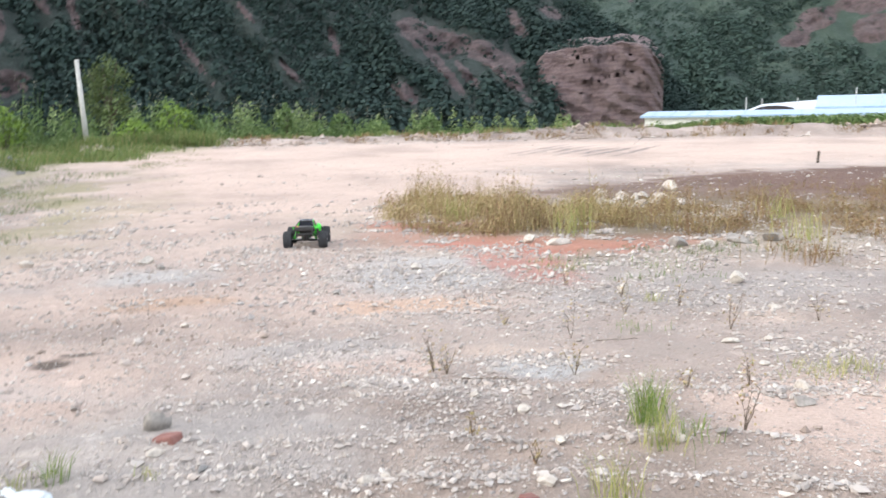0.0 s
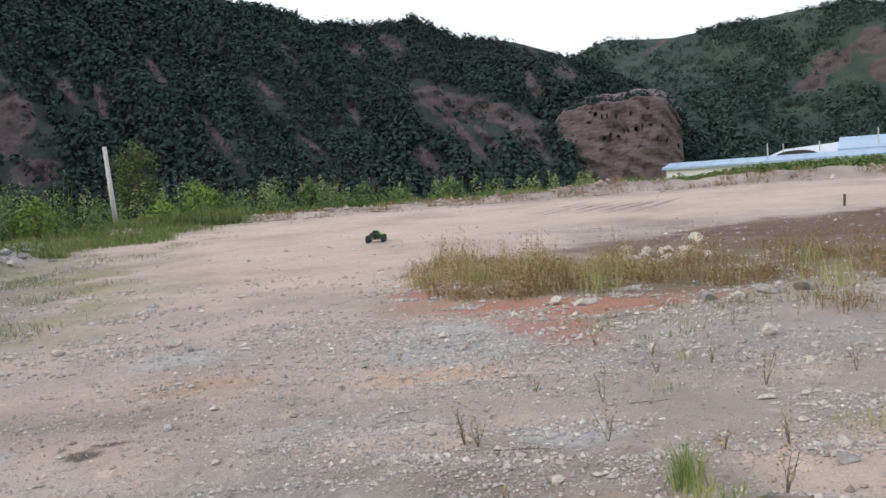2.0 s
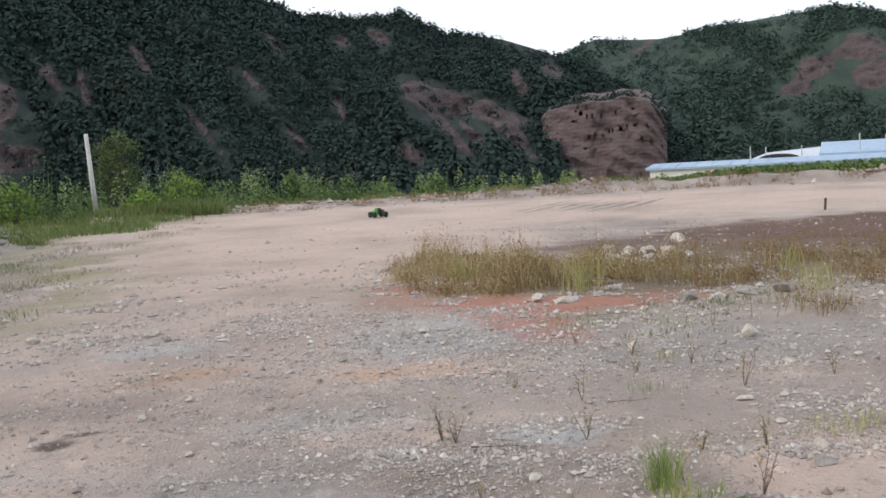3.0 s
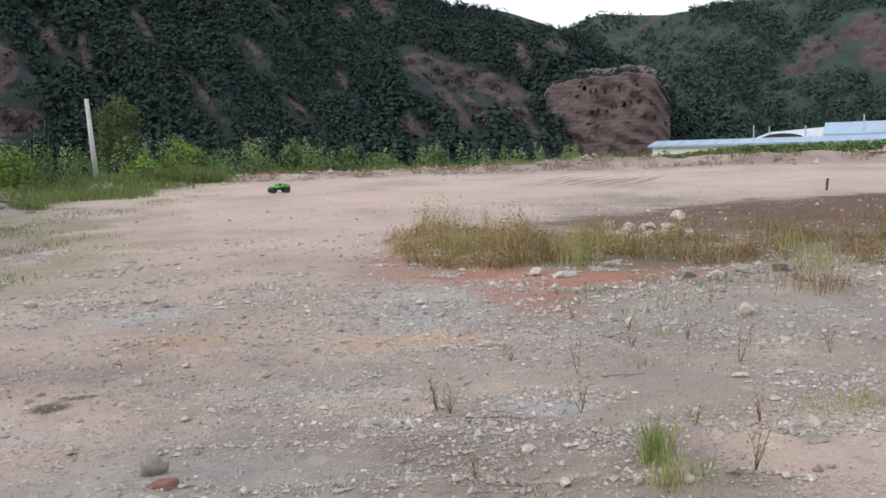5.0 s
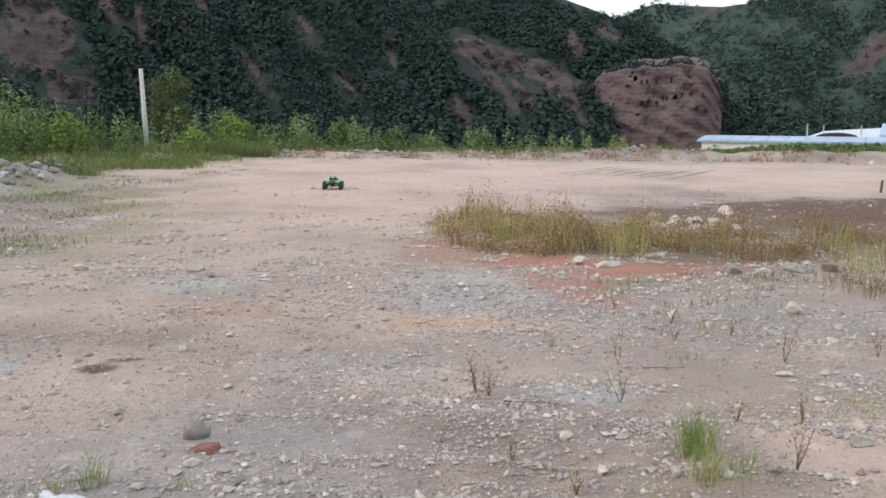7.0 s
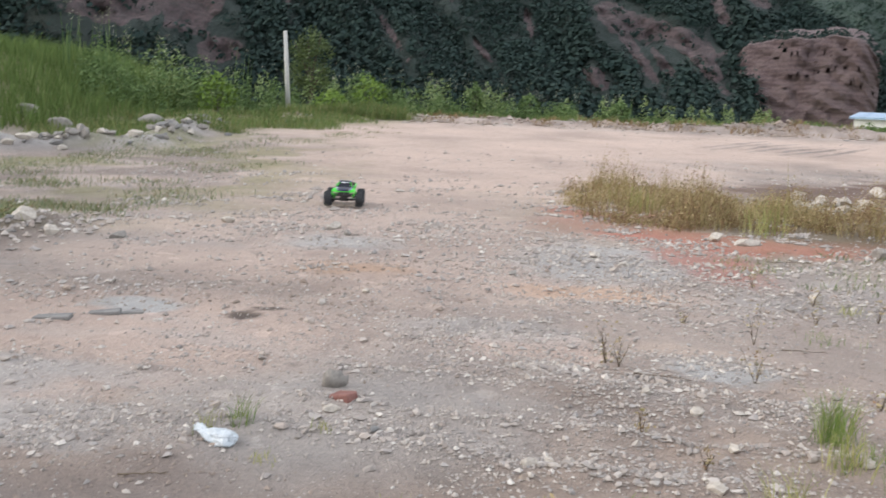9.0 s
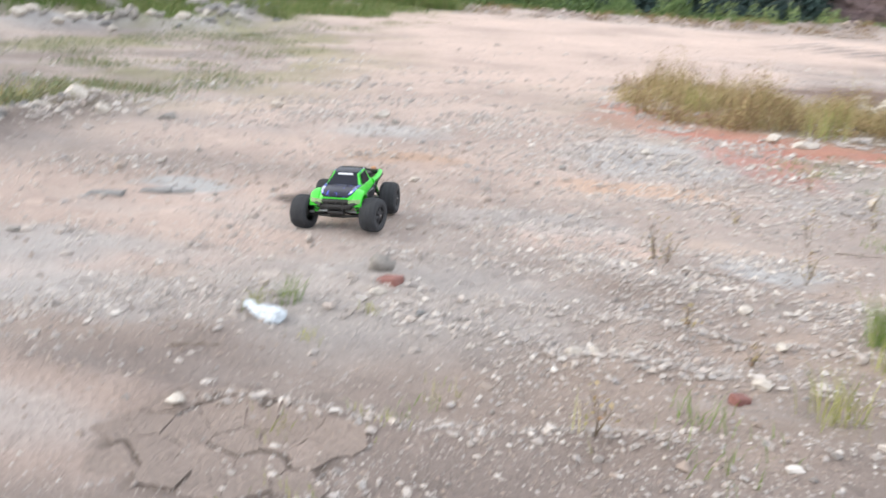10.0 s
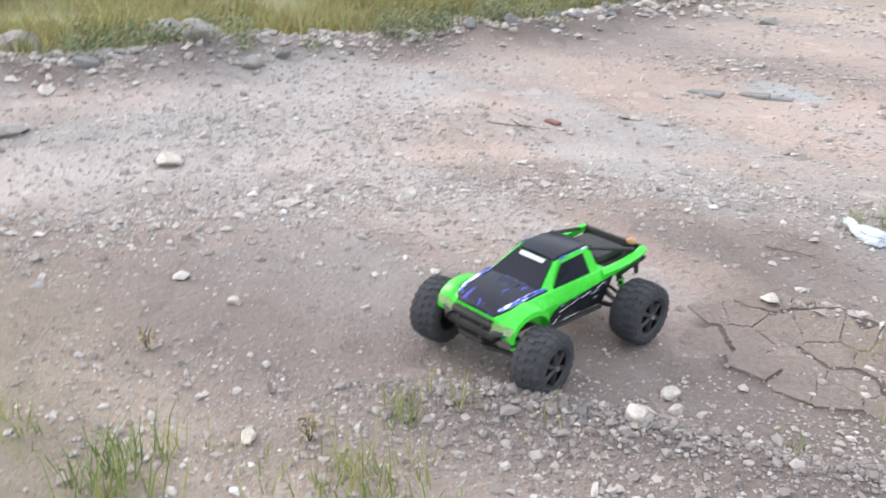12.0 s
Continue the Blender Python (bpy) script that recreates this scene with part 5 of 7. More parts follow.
def rock(name, x, y, w, d, h, mat, label, seed, category="stone", group="", sink=0.25, turn=0.0):
    """One stone, chipped out of a rounded block."""
    rng = random.Random(seed)
    bm = bmesh.new()
    bmesh.ops.create_icosphere(bm, subdivisions=3, radius=1)
    cuts = []
    for _ in range(9):
        n = Vector((rng.gauss(0, 1), rng.gauss(0, 1), rng.gauss(0, 0.8))).normalized()
        cuts.append((n, rng.uniform(0.45, 0.85)))
    off = Vector((seed * 3.1, seed * 1.7, 0))
    for v in bm.verts:
        for n, k in cuts:
            over = v.co.dot(n) - k
            if over > 0:
                v.co -= n * over * 0.9
        v.co *= 1 + 0.10 * noise.noise(v.co * 2.2 + off) + 0.04 * noise.noise(v.co * 6 + off)
        v.co = Vector((v.co.x * w / 2, v.co.y * d / 2, v.co.z * h / 2))
    ob = part(name, bm, mat, None, shade=False)
    ob.matrix_basis = pose(x, y, float(height(x, y)) + h * (0.5 - sink), rng.uniform(-8, 8), rng.uniform(-8, 8), turn or rng.uniform(0, 360))
    return tagged(ob, label, category, group)


P, G_, C_ = "rounded pale stone lying on the gravel", "grey stone lying among gravel", "angular pale block half buried at the weed patch"
ROCKS = (
    (1.83, 7.83, .15, .12, .12, 0, "squarish pale yellow stone on grey gravel"), (3.04, 8.22, .24, .17, .17, 0, "large pale pinkish stone on grey gravel"), (5.45, 19.0, .52, .36, .32, 0, "large pale boulder among dry weeds"),
    (1.35, 11.1, .28, .2, .14, 0, C_), (1.70, 10.9, .40, .2, .13, 0, C_), (3.19, 10.7, .26, .22, .17, 1, C_), (3.5, 10.55, .28, .2, .13, 0, C_), (4.0, 10.85, .42, .22, .14, 1, C_), (4.5, 11.0, .5, .25, .16, 1, C_),
    (0.25, 4.77, .075, .06, .06, 0, P), (2.16, 5.91, .16, .1, .05, 0, "flat white stone lying on the gravel"), (2.45, 6.0, .1, .07, .045, 0, P), (2.17, 5.36, .12, .08, .04, 0, P), (2.14, 4.72, .13, .1, .07, 0, P), (2.05, 4.5, .16, .1, .06, 1, G_),
    (-0.85, 7.97, .16, .1, .06, 1, G_), (-3.59, 1.64, .15, .1, .05, 0, "flat white stone pressed into the track"), (-3.35, 2.14, .17, .1, .07, 0, P), (-1.64, 2.52, .115, .095, .04, 0, "flat cream stone on cracked mud"), (-2.14, 0.63, .1, .05, .03, 0, "flat white stone on fine gravel"),
    (-1.45, 1.5, .09, .075, .05, 0, P), (-1.5, 1.72, .085, .06, .05, 0, P), (-1.43, 1.66, .07, .05, .04, 0, P), (-2.83, 0.96, .06, .05, .04, 0, P), (-6.53, 2.58, .34, .22, .22, 1, "grey broken stone at the foot of the verge"),
    (-7.3, 2.75, .55, .3, .3, 1, "grey broken stone at the foot of the verge"), (-6.9, 2.9, .3, .22, .2, 1, "grey broken stone at the foot of the verge"), (-7.6, 1.6, .5, .3, .25, 1, "grey broken stone at the foot of the verge"), (-6.35, 1.43, .22, .12, .06, 0, P), (-5.51, 0.96, .3, .2, .07, 1, G_),
    (-4.57, 1.49, .2, .14, .07, 0, P), (-3.65, 4.14, .14, .09, .03, 1, G_), (-6.15, 8.2, .3, .2, .2, 0, "pale stone at the edge of the weeds"), (-5.7, 8.0, .22, .18, .14, 0, "pale stone at the edge of the weeds"), (-5.09, 8.31, .3, .2, .1, 1, G_),
    (-0.31, 3.57, .07, .06, .05, 0, P), (-0.13, 3.63, .075, .05, .045, 0, P), (-0.22, 3.62, .06, .05, .04, 0, P), (0.48, 3.5, .1, .07, .06, 0, P), (0.51, 4.58, .09, .07, .06, 0, P), (-4.56, 9.83, .2, .16, .1, 0, P), (-3.24, 9.96, .3, .16, .12, 0, P), (-3.0, 9.7, .16, .12, .08, 1, G_),
    (-1.07, 3.79, .12, .05, .03, 2, "dark splinter of stone on the gravel"), (1.2, 3.95, .07, .06, .05, 0, P), (0.62, 4.0, .08, .06, .05, 0, P), (3.6, 7.2, .12, .08, .05, 0, P), (2.9, 7.0, .1, .07, .05, 0, P), (-1.9, 6.6, .1, .07, .04, 0, P), (-0.1, 9.2, .22, .14, .08, 0, P), (0.2, 8.9, .16, .1, .06, 0, P))
for i, (x, y, w, d, h, kind, label) in enumerate(ROCKS):
    rock("stone", x, y, w, d, h, (STONE_PALE, STONE_GREY, CONCRETE_CHIP)[kind], label, 10 + i, group="stones on the yard")

rng0 = random.Random(8)
for i in range(14):
    w = rng0.uniform(0.18, 0.46)
    rock("stone", 3.3 + 1.5 * rng0.random(), 15.6 + 1.8 * rng0.random(), w, w * rng0.uniform(0.6, 0.9), w * rng0.uniform(0.5, 0.8), STONE_PALE, "pale tan rubble stone heaped in the dry weeds", 240 + i, group="stones on the yard")
for i in range(64):
    y = rng0.uniform(0.3, 8.2)
    x = float(verge_line(y)) + rng0.gauss(-0.05, 0.22)
    w = rng0.uniform(0.06, 0.17) * (1.35 if 1.6 < y < 3.0 else 1.0)
    rock("verge_stone", x, y, w, w * rng0.uniform(0.55, 0.9), w * rng0.uniform(0.4, 0.75), (STONE_GREY, CONCRETE_CHIP, STONE_PALE)[rng0.choice((0, 1, 1, 1, 2))], "broken grey stone in the rubbly berm of the verge", 260 + i, group="stones along the verge")
for i in range(130):
    t = i / 129
    y = np.interp(t, [0, 0.35, 1], [17.2, 20.3, 29.5]) + rng0.uniform(-0.4, 0.4)
    x = float(rubble_line(y)) + rng0.gauss(0, 0.35)
    w = rng0.uniform(0.12, 0.46)
    rock("rubble_block", x, y, w, w * rng0.uniform(0.5, 0.9), w * rng0.uniform(0.35, 0.65), (STONE_GREY, CONCRETE_CHIP, STONE_PALE)[rng0.choice((0, 0, 1, 1, 2))], "broken grey rubble block heaped along the bank", 1100 + i, "rubble", "rubble along the bank")
for i, (x, y, w) in enumerate(((-17.5, 24.0, 1.1), (-16.2, 23.6, 0.9), (-15.4, 27.5, 1.0), (-14.6, 28.2, 0.8), (-18.6, 21.2, 1.2))):
    rock("boulder", x, y, w, w * 0.7, w * 0.5, STONE_GREY, "large weathered boulder at the foot of the grassy bank", 170 + i, "boulder", "boulders by the bank")

# broken slabs, brick, dark shard and plastic bag
for x, y, w, d, turn in ((-3.47, 5.38, 0.22, 0.08, 20), (-3.72, 5.15, 0.26, 0.09, 10), (-3.3, 5.45, 0.14, 0.05, 30)):
    root = thing("flat_slab", pose(*at(x, y, 0.004), 3, -4, turn), "thin dark grey slab lying flat on sandy earth", "slab", "flat slabs")
    bm = add_box(bmesh.new(), 0, 0, 0, w, d, 0.03, 0.008)
    for v in bm.verts:
        v.co += Vector((0.02 * noise.noise(v.co * 9), 0.02 * noise.noise(v.co * 11 + Vector((4, 0, 0))), 0))
    part("slab", bm, CONCRETE_CHIP, root)
brick = thing("broken_brick", pose(*at(-1.32, 4.10, 0.002), 10, -9, -24), "broken red brick half buried in gravel", "brick")
bm = add_box(bmesh.new(), 0, 0, 0, 0.13, 0.085, 0.05, 0.014)
for v in bm.verts:
    v.co += 0.016 * noise.noise_vector(v.co * 18)
part("brick", bm, BRICK, brick)
brick = thing("broken_brick", pose(*at(0.39, 3.38, 0.012), 4, 10, 40), "small red brick fragment among dry stalks", "brick")
part("brick", add_box(bmesh.new(), 0, 0, 0, 0.08, 0.06, 0.045, 0.01), BRICK, brick)
bm = bmesh.new()
add_box(bm, -3.83, 3.68, float(height(-3.83, 3.68)) + 0.012, 0.11, 0.05, 0.02, 0.006)
tagged(part("brick_chip", bm, BRICK), "flat red brick chip lying on the track", "brick")
shard = thing("dark_shard", pose(*at(-1.44, 4.34, -0.006), -8, 5, 25), "curved dark grey pipe shard standing in gravel", "shard")
rings = []
for k in range(9):
    a = radians(-58 + 116 * k / 8)
    top = 0.105 - 0.05 * abs(k - 3) / 5 + 0.010 * ((k * 7) % 3)
    rings.append([(0.085 * math.sin(a), 0.085 * (1 - math.cos(a)), 0), (0.085 * math.sin(a), 0.085 * (1 - math.cos(a)) - 0.012, top), (0.070 * math.sin(a), 0.012 + 0.07 * (1 - math.cos(a)), top - 0.006), (0.070 * math.sin(a), 0.018 + 0.07 * (1 - math.cos(a)), 0)])
part("shard", lofted(rings), STONE_GREY, shard, shade=True)
rock("stone", -1.34, 3.98, 0.12, 0.08, 0.05, STONE_PALE, "pale stone beside the broken brick", 231, group="stones on the yard")

BAG = speckled("white_plastic_film", (0.36, 0.42, 0.47), (0.64, 0.68, 0.71), 22.0, 0.35, relief=0.15)


def build_bag():
    root = thing("plastic_bag", pose(*at(-1.72, 3.47, 0.02), 0, 0, -22), "crumpled white plastic bag lying on gravel", "plastic bag")
    bm = bmesh.new()
    bmesh.ops.create_icosphere(bm, subdivisions=4, radius=1)
    for v in bm.verts:
        c = v.co.copy()
        k = 1 + 0.30 * noise.noise(c * 1.6) + 0.16 * abs(noise.noise(c * 4.2)) + 0.06 * noise.noise(c * 11)
        taper = 1.0 - 0.35 * max(0, -c.x)
        v.co = Vector((c.x * 0.112 * k, c.y * 0.055 * k * taper, max(-0.02, c.z * 0.040 * k * taper)))
    part("bag", bm, BAG, root)
    bm = bmesh.new()
    for i in range(5):
        a = -0.5 + 0.25 * i
        add_rod(bm, (-0.09, 0, 0.01), (-0.145 - 0.01 * (i % 2), 0.05 * a, 0.012 + 0.01 * (i % 3)), 0.016, 0.006, 7)
    part("twisted_end", bm, BAG, root)


build_bag()


# ---- cracked mud ----
def build_mud():
    """Curling plates of dried mud, parted by cracks."""
    rng = random.Random(44)
    pts = []
    for _ in range(900):
        q = Vector((rng.uniform(-2.05, -0.8), rng.uniform(1.8, 2.9)))
        gap = 0.055 + 0.12 * (0.5 + 0.5 * noise.noise(Vector((q.x * 3, q.y * 3, 7))))
        if all((q - o).length > gap for o in pts):
            pts.append(q)
    k = 0
    for p in pts:
        u, w = (p.x + 1.36) / 0.42, (p.y - 2.36) / 0.36
        if u * u + w * w > 1:
            continue
        poly = [p + Vector((0.14 * math.cos(a), 0.14 * math.sin(a))) for a in [m * math.pi / 5 for m in range(10)]]
        for q in pts:
            if q is p or (q - p).length > 0.45:
                continue
            n, mid = (q - p).normalized(), (p + q) / 2
            gap = 0.0004 + 0.024 * max(0.0, noise.noise(Vector((mid.x * 7, mid.y * 7, 11))) + 0.30 * noise.noise(Vector((mid.x * 23, mid.y * 23, 5))) - 0.03)
            cut = []
            for a, b in zip(poly, poly[1:] + poly[:1]):
                da, db = (a - mid).dot(n) + gap, (b - mid).dot(n) + gap
                if da <= 0:
                    cut.append(a)
                if da * db < 0:
                    cut.append(a + (b - a) * (da / (da - db)))
            poly = cut
            if len(poly) < 3:
                break
        if len(poly) < 3:
            continue
        rough = []
        for a, b in zip(poly, poly[1:] + poly[:1]):
            rough.append(a)
            for s in (0.2, 0.4, 0.6, 0.8):
                e = a.lerp(b, s)
                rough.append(e + Vector((noise.noise(Vector((e.x * 26, e.y * 26, 2))), noise.noise(Vector((e.x * 26, e.y * 26, 8))))) * 0.016 + (p - e).normalized() * 0.0015)
        poly = rough
        bm = bmesh.new()
        lo, hi = [], []
        for q in poly:
            z = float(height(q.x, q.y))
            lift = 0.003 + 0.016 * ((k * 5) % 4) / 4 * (q - p).length * 4 + 0.005 * noise.noise(Vector((q.x * 9, q.y * 9, 0)))
            lo.append(bm.verts.new((q.x, q.y, z - 0.01)))
            hi.append(bm.verts.new((q.x, q.y, z + lift)))
        c = bm.verts.new((p.x, p.y, float(height(p.x, p.y)) + 0.006))
        for a in range(len(poly)):
            b = (a + 1) % len(poly)
            bm.faces.new((hi[a], hi[b], c))
            bm.faces.new((lo[a], lo[b], hi[b], hi[a]))
        plate = part("mud_plate", bm, GROUND, MUD_BED, shade=False)
        for zone, w in (("soil", 0.75), ("brown", 0.55), ("smooth", 0.8)):
            plate.data.attributes.new(zone, "FLOAT", "POINT").data.foreach_set("value", [w] * len(plate.data.vertices))
        k += 1


MUD_BED = tagged(new("cracked_mud"), "patch of dried mud split into curling plates", "mud", kind="structure")
build_mud()


# ---- plants on the yard ----
def tuft(x, y, h, n, seed, label="clump of fresh green grass growing from gravel", mat=None, spread=0.04, lean=0.7, width=0.0045, group="grass tufts"):
    ob = blades("grass_tuft", [x] * n, [y] * n, [h] * n, width, lean, mat or GREEN_GRASS, seed, 1, spread)
    return tagged(ob, label, "grass", kind="stuff")


for i, (x, y, h, n, s) in enumerate(((1.13, 4.33, .30, 90, .05), (1.2, 4.42, .26, 40, .05), (1.10, 3.94, .20, 70, .06), (1.25, 3.95, .12, 50, .08), (2.44, 5.13, .09, 120, .13), (2.7, 5.18, .12, 60, .08), (-1.71, 3.66, .17, 40, .03), (-1.84, 3.62, .10, 30, .04), (-1.27, 3.66, .07, 20, .03),
                                     (-2.17, .27, .24, 150, .07), (-2.06, .2, .2, 100, .06), (-1.74, .76, .2, 170, .09), (-1.66, .68, .16, 120, .08), (-1.93, 1.05, .14, 60, .04), (-2.6, .1, .16, 80, .06), (-2.28, .32, .2, 60, .05), (-2.22, .42, .16, 50, .05), (-2.13, .55, .12, 24, .03), (-1.88, 1.0, .15, 30, .03), (-1.82, 1.17, .17, 34, .025), (-1.63, 1.27, .1, 24, .03), (-2.52, .17, .1, 30, .04), (-1.79, .78, .14, 50, .06), (-1.9, .62, .15, 50, .07), (-1.15, 1.78, .08, 20, .03), (-1.24, 2.49, .1, 40, .06), (-1.06, 2.12, .1, 40, .06),
                                     (.24, 3.1, .22, 50, .05), (.74, 3.3, .26, 60, .06), (-.93, 2.67, .08, 40, .06), (.31, 2.79, .14, 80, .12), (-.2, 2.8, .18, 14, .04), (-.73, 2.97, .09, 40, .05), (-.85, 2.82, .09, 40, .05), (-4.2, 2.6, .09, 30, .06), (-1.45, 3.3, .07, 24, .05), (1.6, 6.4, .1, 40, .1), (2.0, 7.4, .12, 30, .06), (1.5, 9.2, .12, 60, .2), (2.5, 9.0, .14, 60, .25))):
    tuft(x, y, h * (0.8 if y < 3.2 else 1), n if y > 3.2 else int(n * 0.45), 300 + i, mat=GREEN_GRASS if i % 3 == 0 else VERGE_GRASS, spread=s)


def dead_plant(x, y, h, seed, label="dry brown weed stalk standing in gravel"):
    rng = random.Random(seed)
    root = thing("dead_weed", pose(*at(x, y, -0.01), 0, 0, rng.uniform(0, 360)), label, "weed", "dead weeds")
    bm = bmesh.new()
    for s in range(rng.randint(3, 5)):
        a = rng.uniform(0, 6.28)
        p, d = Vector((0, 0, 0)), Vector((math.cos(a) * 0.3, math.sin(a) * 0.3, 1)).normalized()
        length = h * rng.uniform(0.6, 1.05)
        for i in range(5):
            q = p + d * length / 5
            add_rod(bm, p, q, 0.0030 - 0.0004 * i, 0.0026 - 0.0004 * i, 5)
            if i:
                b = rng.uniform(0, 6.28)
                add_rod(bm, q, q + Vector((math.cos(b), math.sin(b), 1.1)).normalized() * length * rng.uniform(0.08, 0.2), 0.0018, 0.0008, 4)
            p, d = q, (d + Vector((rng.uniform(-0.25, 0.25), rng.uniform(-0.25, 0.25), 0))).normalized()
    part("stem", bm, TWIG, root)
    r2 = np.random.default_rng(seed)
    c = np.stack([r2.normal(size=36) * h * 0.16, r2.normal(size=36) * h * 0.16, r2.uniform(0.15, 1.0, 36) * h], -1)
    v, f = leaves(c, r2.uniform(0.006, 0.014, 36), r2)
    ob = new("foliage", mesh_from("foliage", v, f, STRAW, False))
    ob.parent = root


for i, (x, y, h) in enumerate(((0.02, 5.28, .30), (0.1, 5.2, .2), (1.04, 6.11, .32), (0.91, 5.23, .22), (1.56, 4.07, .28), (1.5, 4.82, .12), (2.29, 6.31, .34), (2.15, 7.17, .2), (1.62, 6.9, .16), (-0.33, 12.76, .18), (0.47, 3.77, .12), (-0.15, 2.8, .2), (1.9, 4.9, .2), (2.6, 4.6, .22), (1.75, 7.6, .18), (0.6, 6.6, .1), (3.1, 6.6, .25), (-2.0, 0.75, .1), (0.2, 4.1, .14), (2.9, 8.9, .25), (-2.75, 0.6, .1), (1.35, 8.2, .15))):
    dead_plant(x, y, h, 500 + i)


def stick(x, y, length, turn, seed):
    rng = random.Random(seed)
    root = thing("dry_stick", pose(*at(x, y, 0.008), 0, 0, turn), "thin dry stick lying on the ground", "stick", "sticks")
    bm = bmesh.new()
    p = Vector((0, 0, 0))
    for i in range(6):
        q = p + Vector((length / 6, rng.uniform(-0.02, 0.02), rng.uniform(-0.002, 0.006)))
        add_rod(bm, p, q, 0.004 - 0.0004 * i, 0.0036 - 0.0004 * i, 5)
        if i in (2, 4):
            add_rod(bm, q, q + Vector((0.05, 0.04 * (1 if i == 2 else -1), 0.008)), 0.0022, 0.001, 4)
        p = q
    part("stick", bm, TWIG, root)


for i, (x, y, l, a) in enumerate(((0.19, 5.12, .35, -20), (-4.1, 3.36, .42, 20), (-4.0, 3.5, .3, -25), (1.2, 6.0, .3, 10), (1.7, 9.7, .5, 5), (-1.95, 3.0, .2, 30), (-0.6, 14.5, 1.1, 15))):
    stick(x, y, l, a, 600 + i)


def scatter(rng, n, areas):
    """Roots inside ragged ellipses: x, y, rx, ry, share."""
    xs, ys = [], []
    total = sum(a[4] for a in areas)
    for i, (cx, cy, rx, ry, share) in enumerate(areas):
        m = int(n * share / total)
        a, r = rng.uniform(0, 2 * np.pi, m), np.sqrt(rng.uniform(0, 1, m))
        wob = 0.8 + 0.45 * value_noise(a * 2.2, a * 0 + i, 900 + i)
        xs.append(cx + rx * r * wob * np.cos(a))
        ys.append(cy + ry * r * wob * np.sin(a))
    return np.concatenate(xs), np.concatenate(ys)


def leafy_plants(name, x, y, h, width, mat, per, leaf, seed, label, category="weeds"):
    rng = np.random.default_rng(seed)
    n = len(x)
    t = rng.beta(1.3, 1.5, (n, per))
    taper = np.sin(np.pi * np.clip(0.15 + 0.8 * t, 0, 1))
    a = rng.uniform(0, 2 * np.pi, (n, per))
    r = width[:, None] * taper * np.sqrt(rng.random((n, per)))
    c = np.stack([x[:, None] + r * np.cos(a), y[:, None] + r * np.sin(a), height(x, y)[:, None] + h[:, None] * t], -1).reshape(-1, 3)
    v, f = leaves(c, leaf * rng.uniform(0.6, 1.3, n * per), rng, 0.2)
    return tagged(new(name, mesh_from(name, v, f, mat, False)), label, category, kind="stuff")


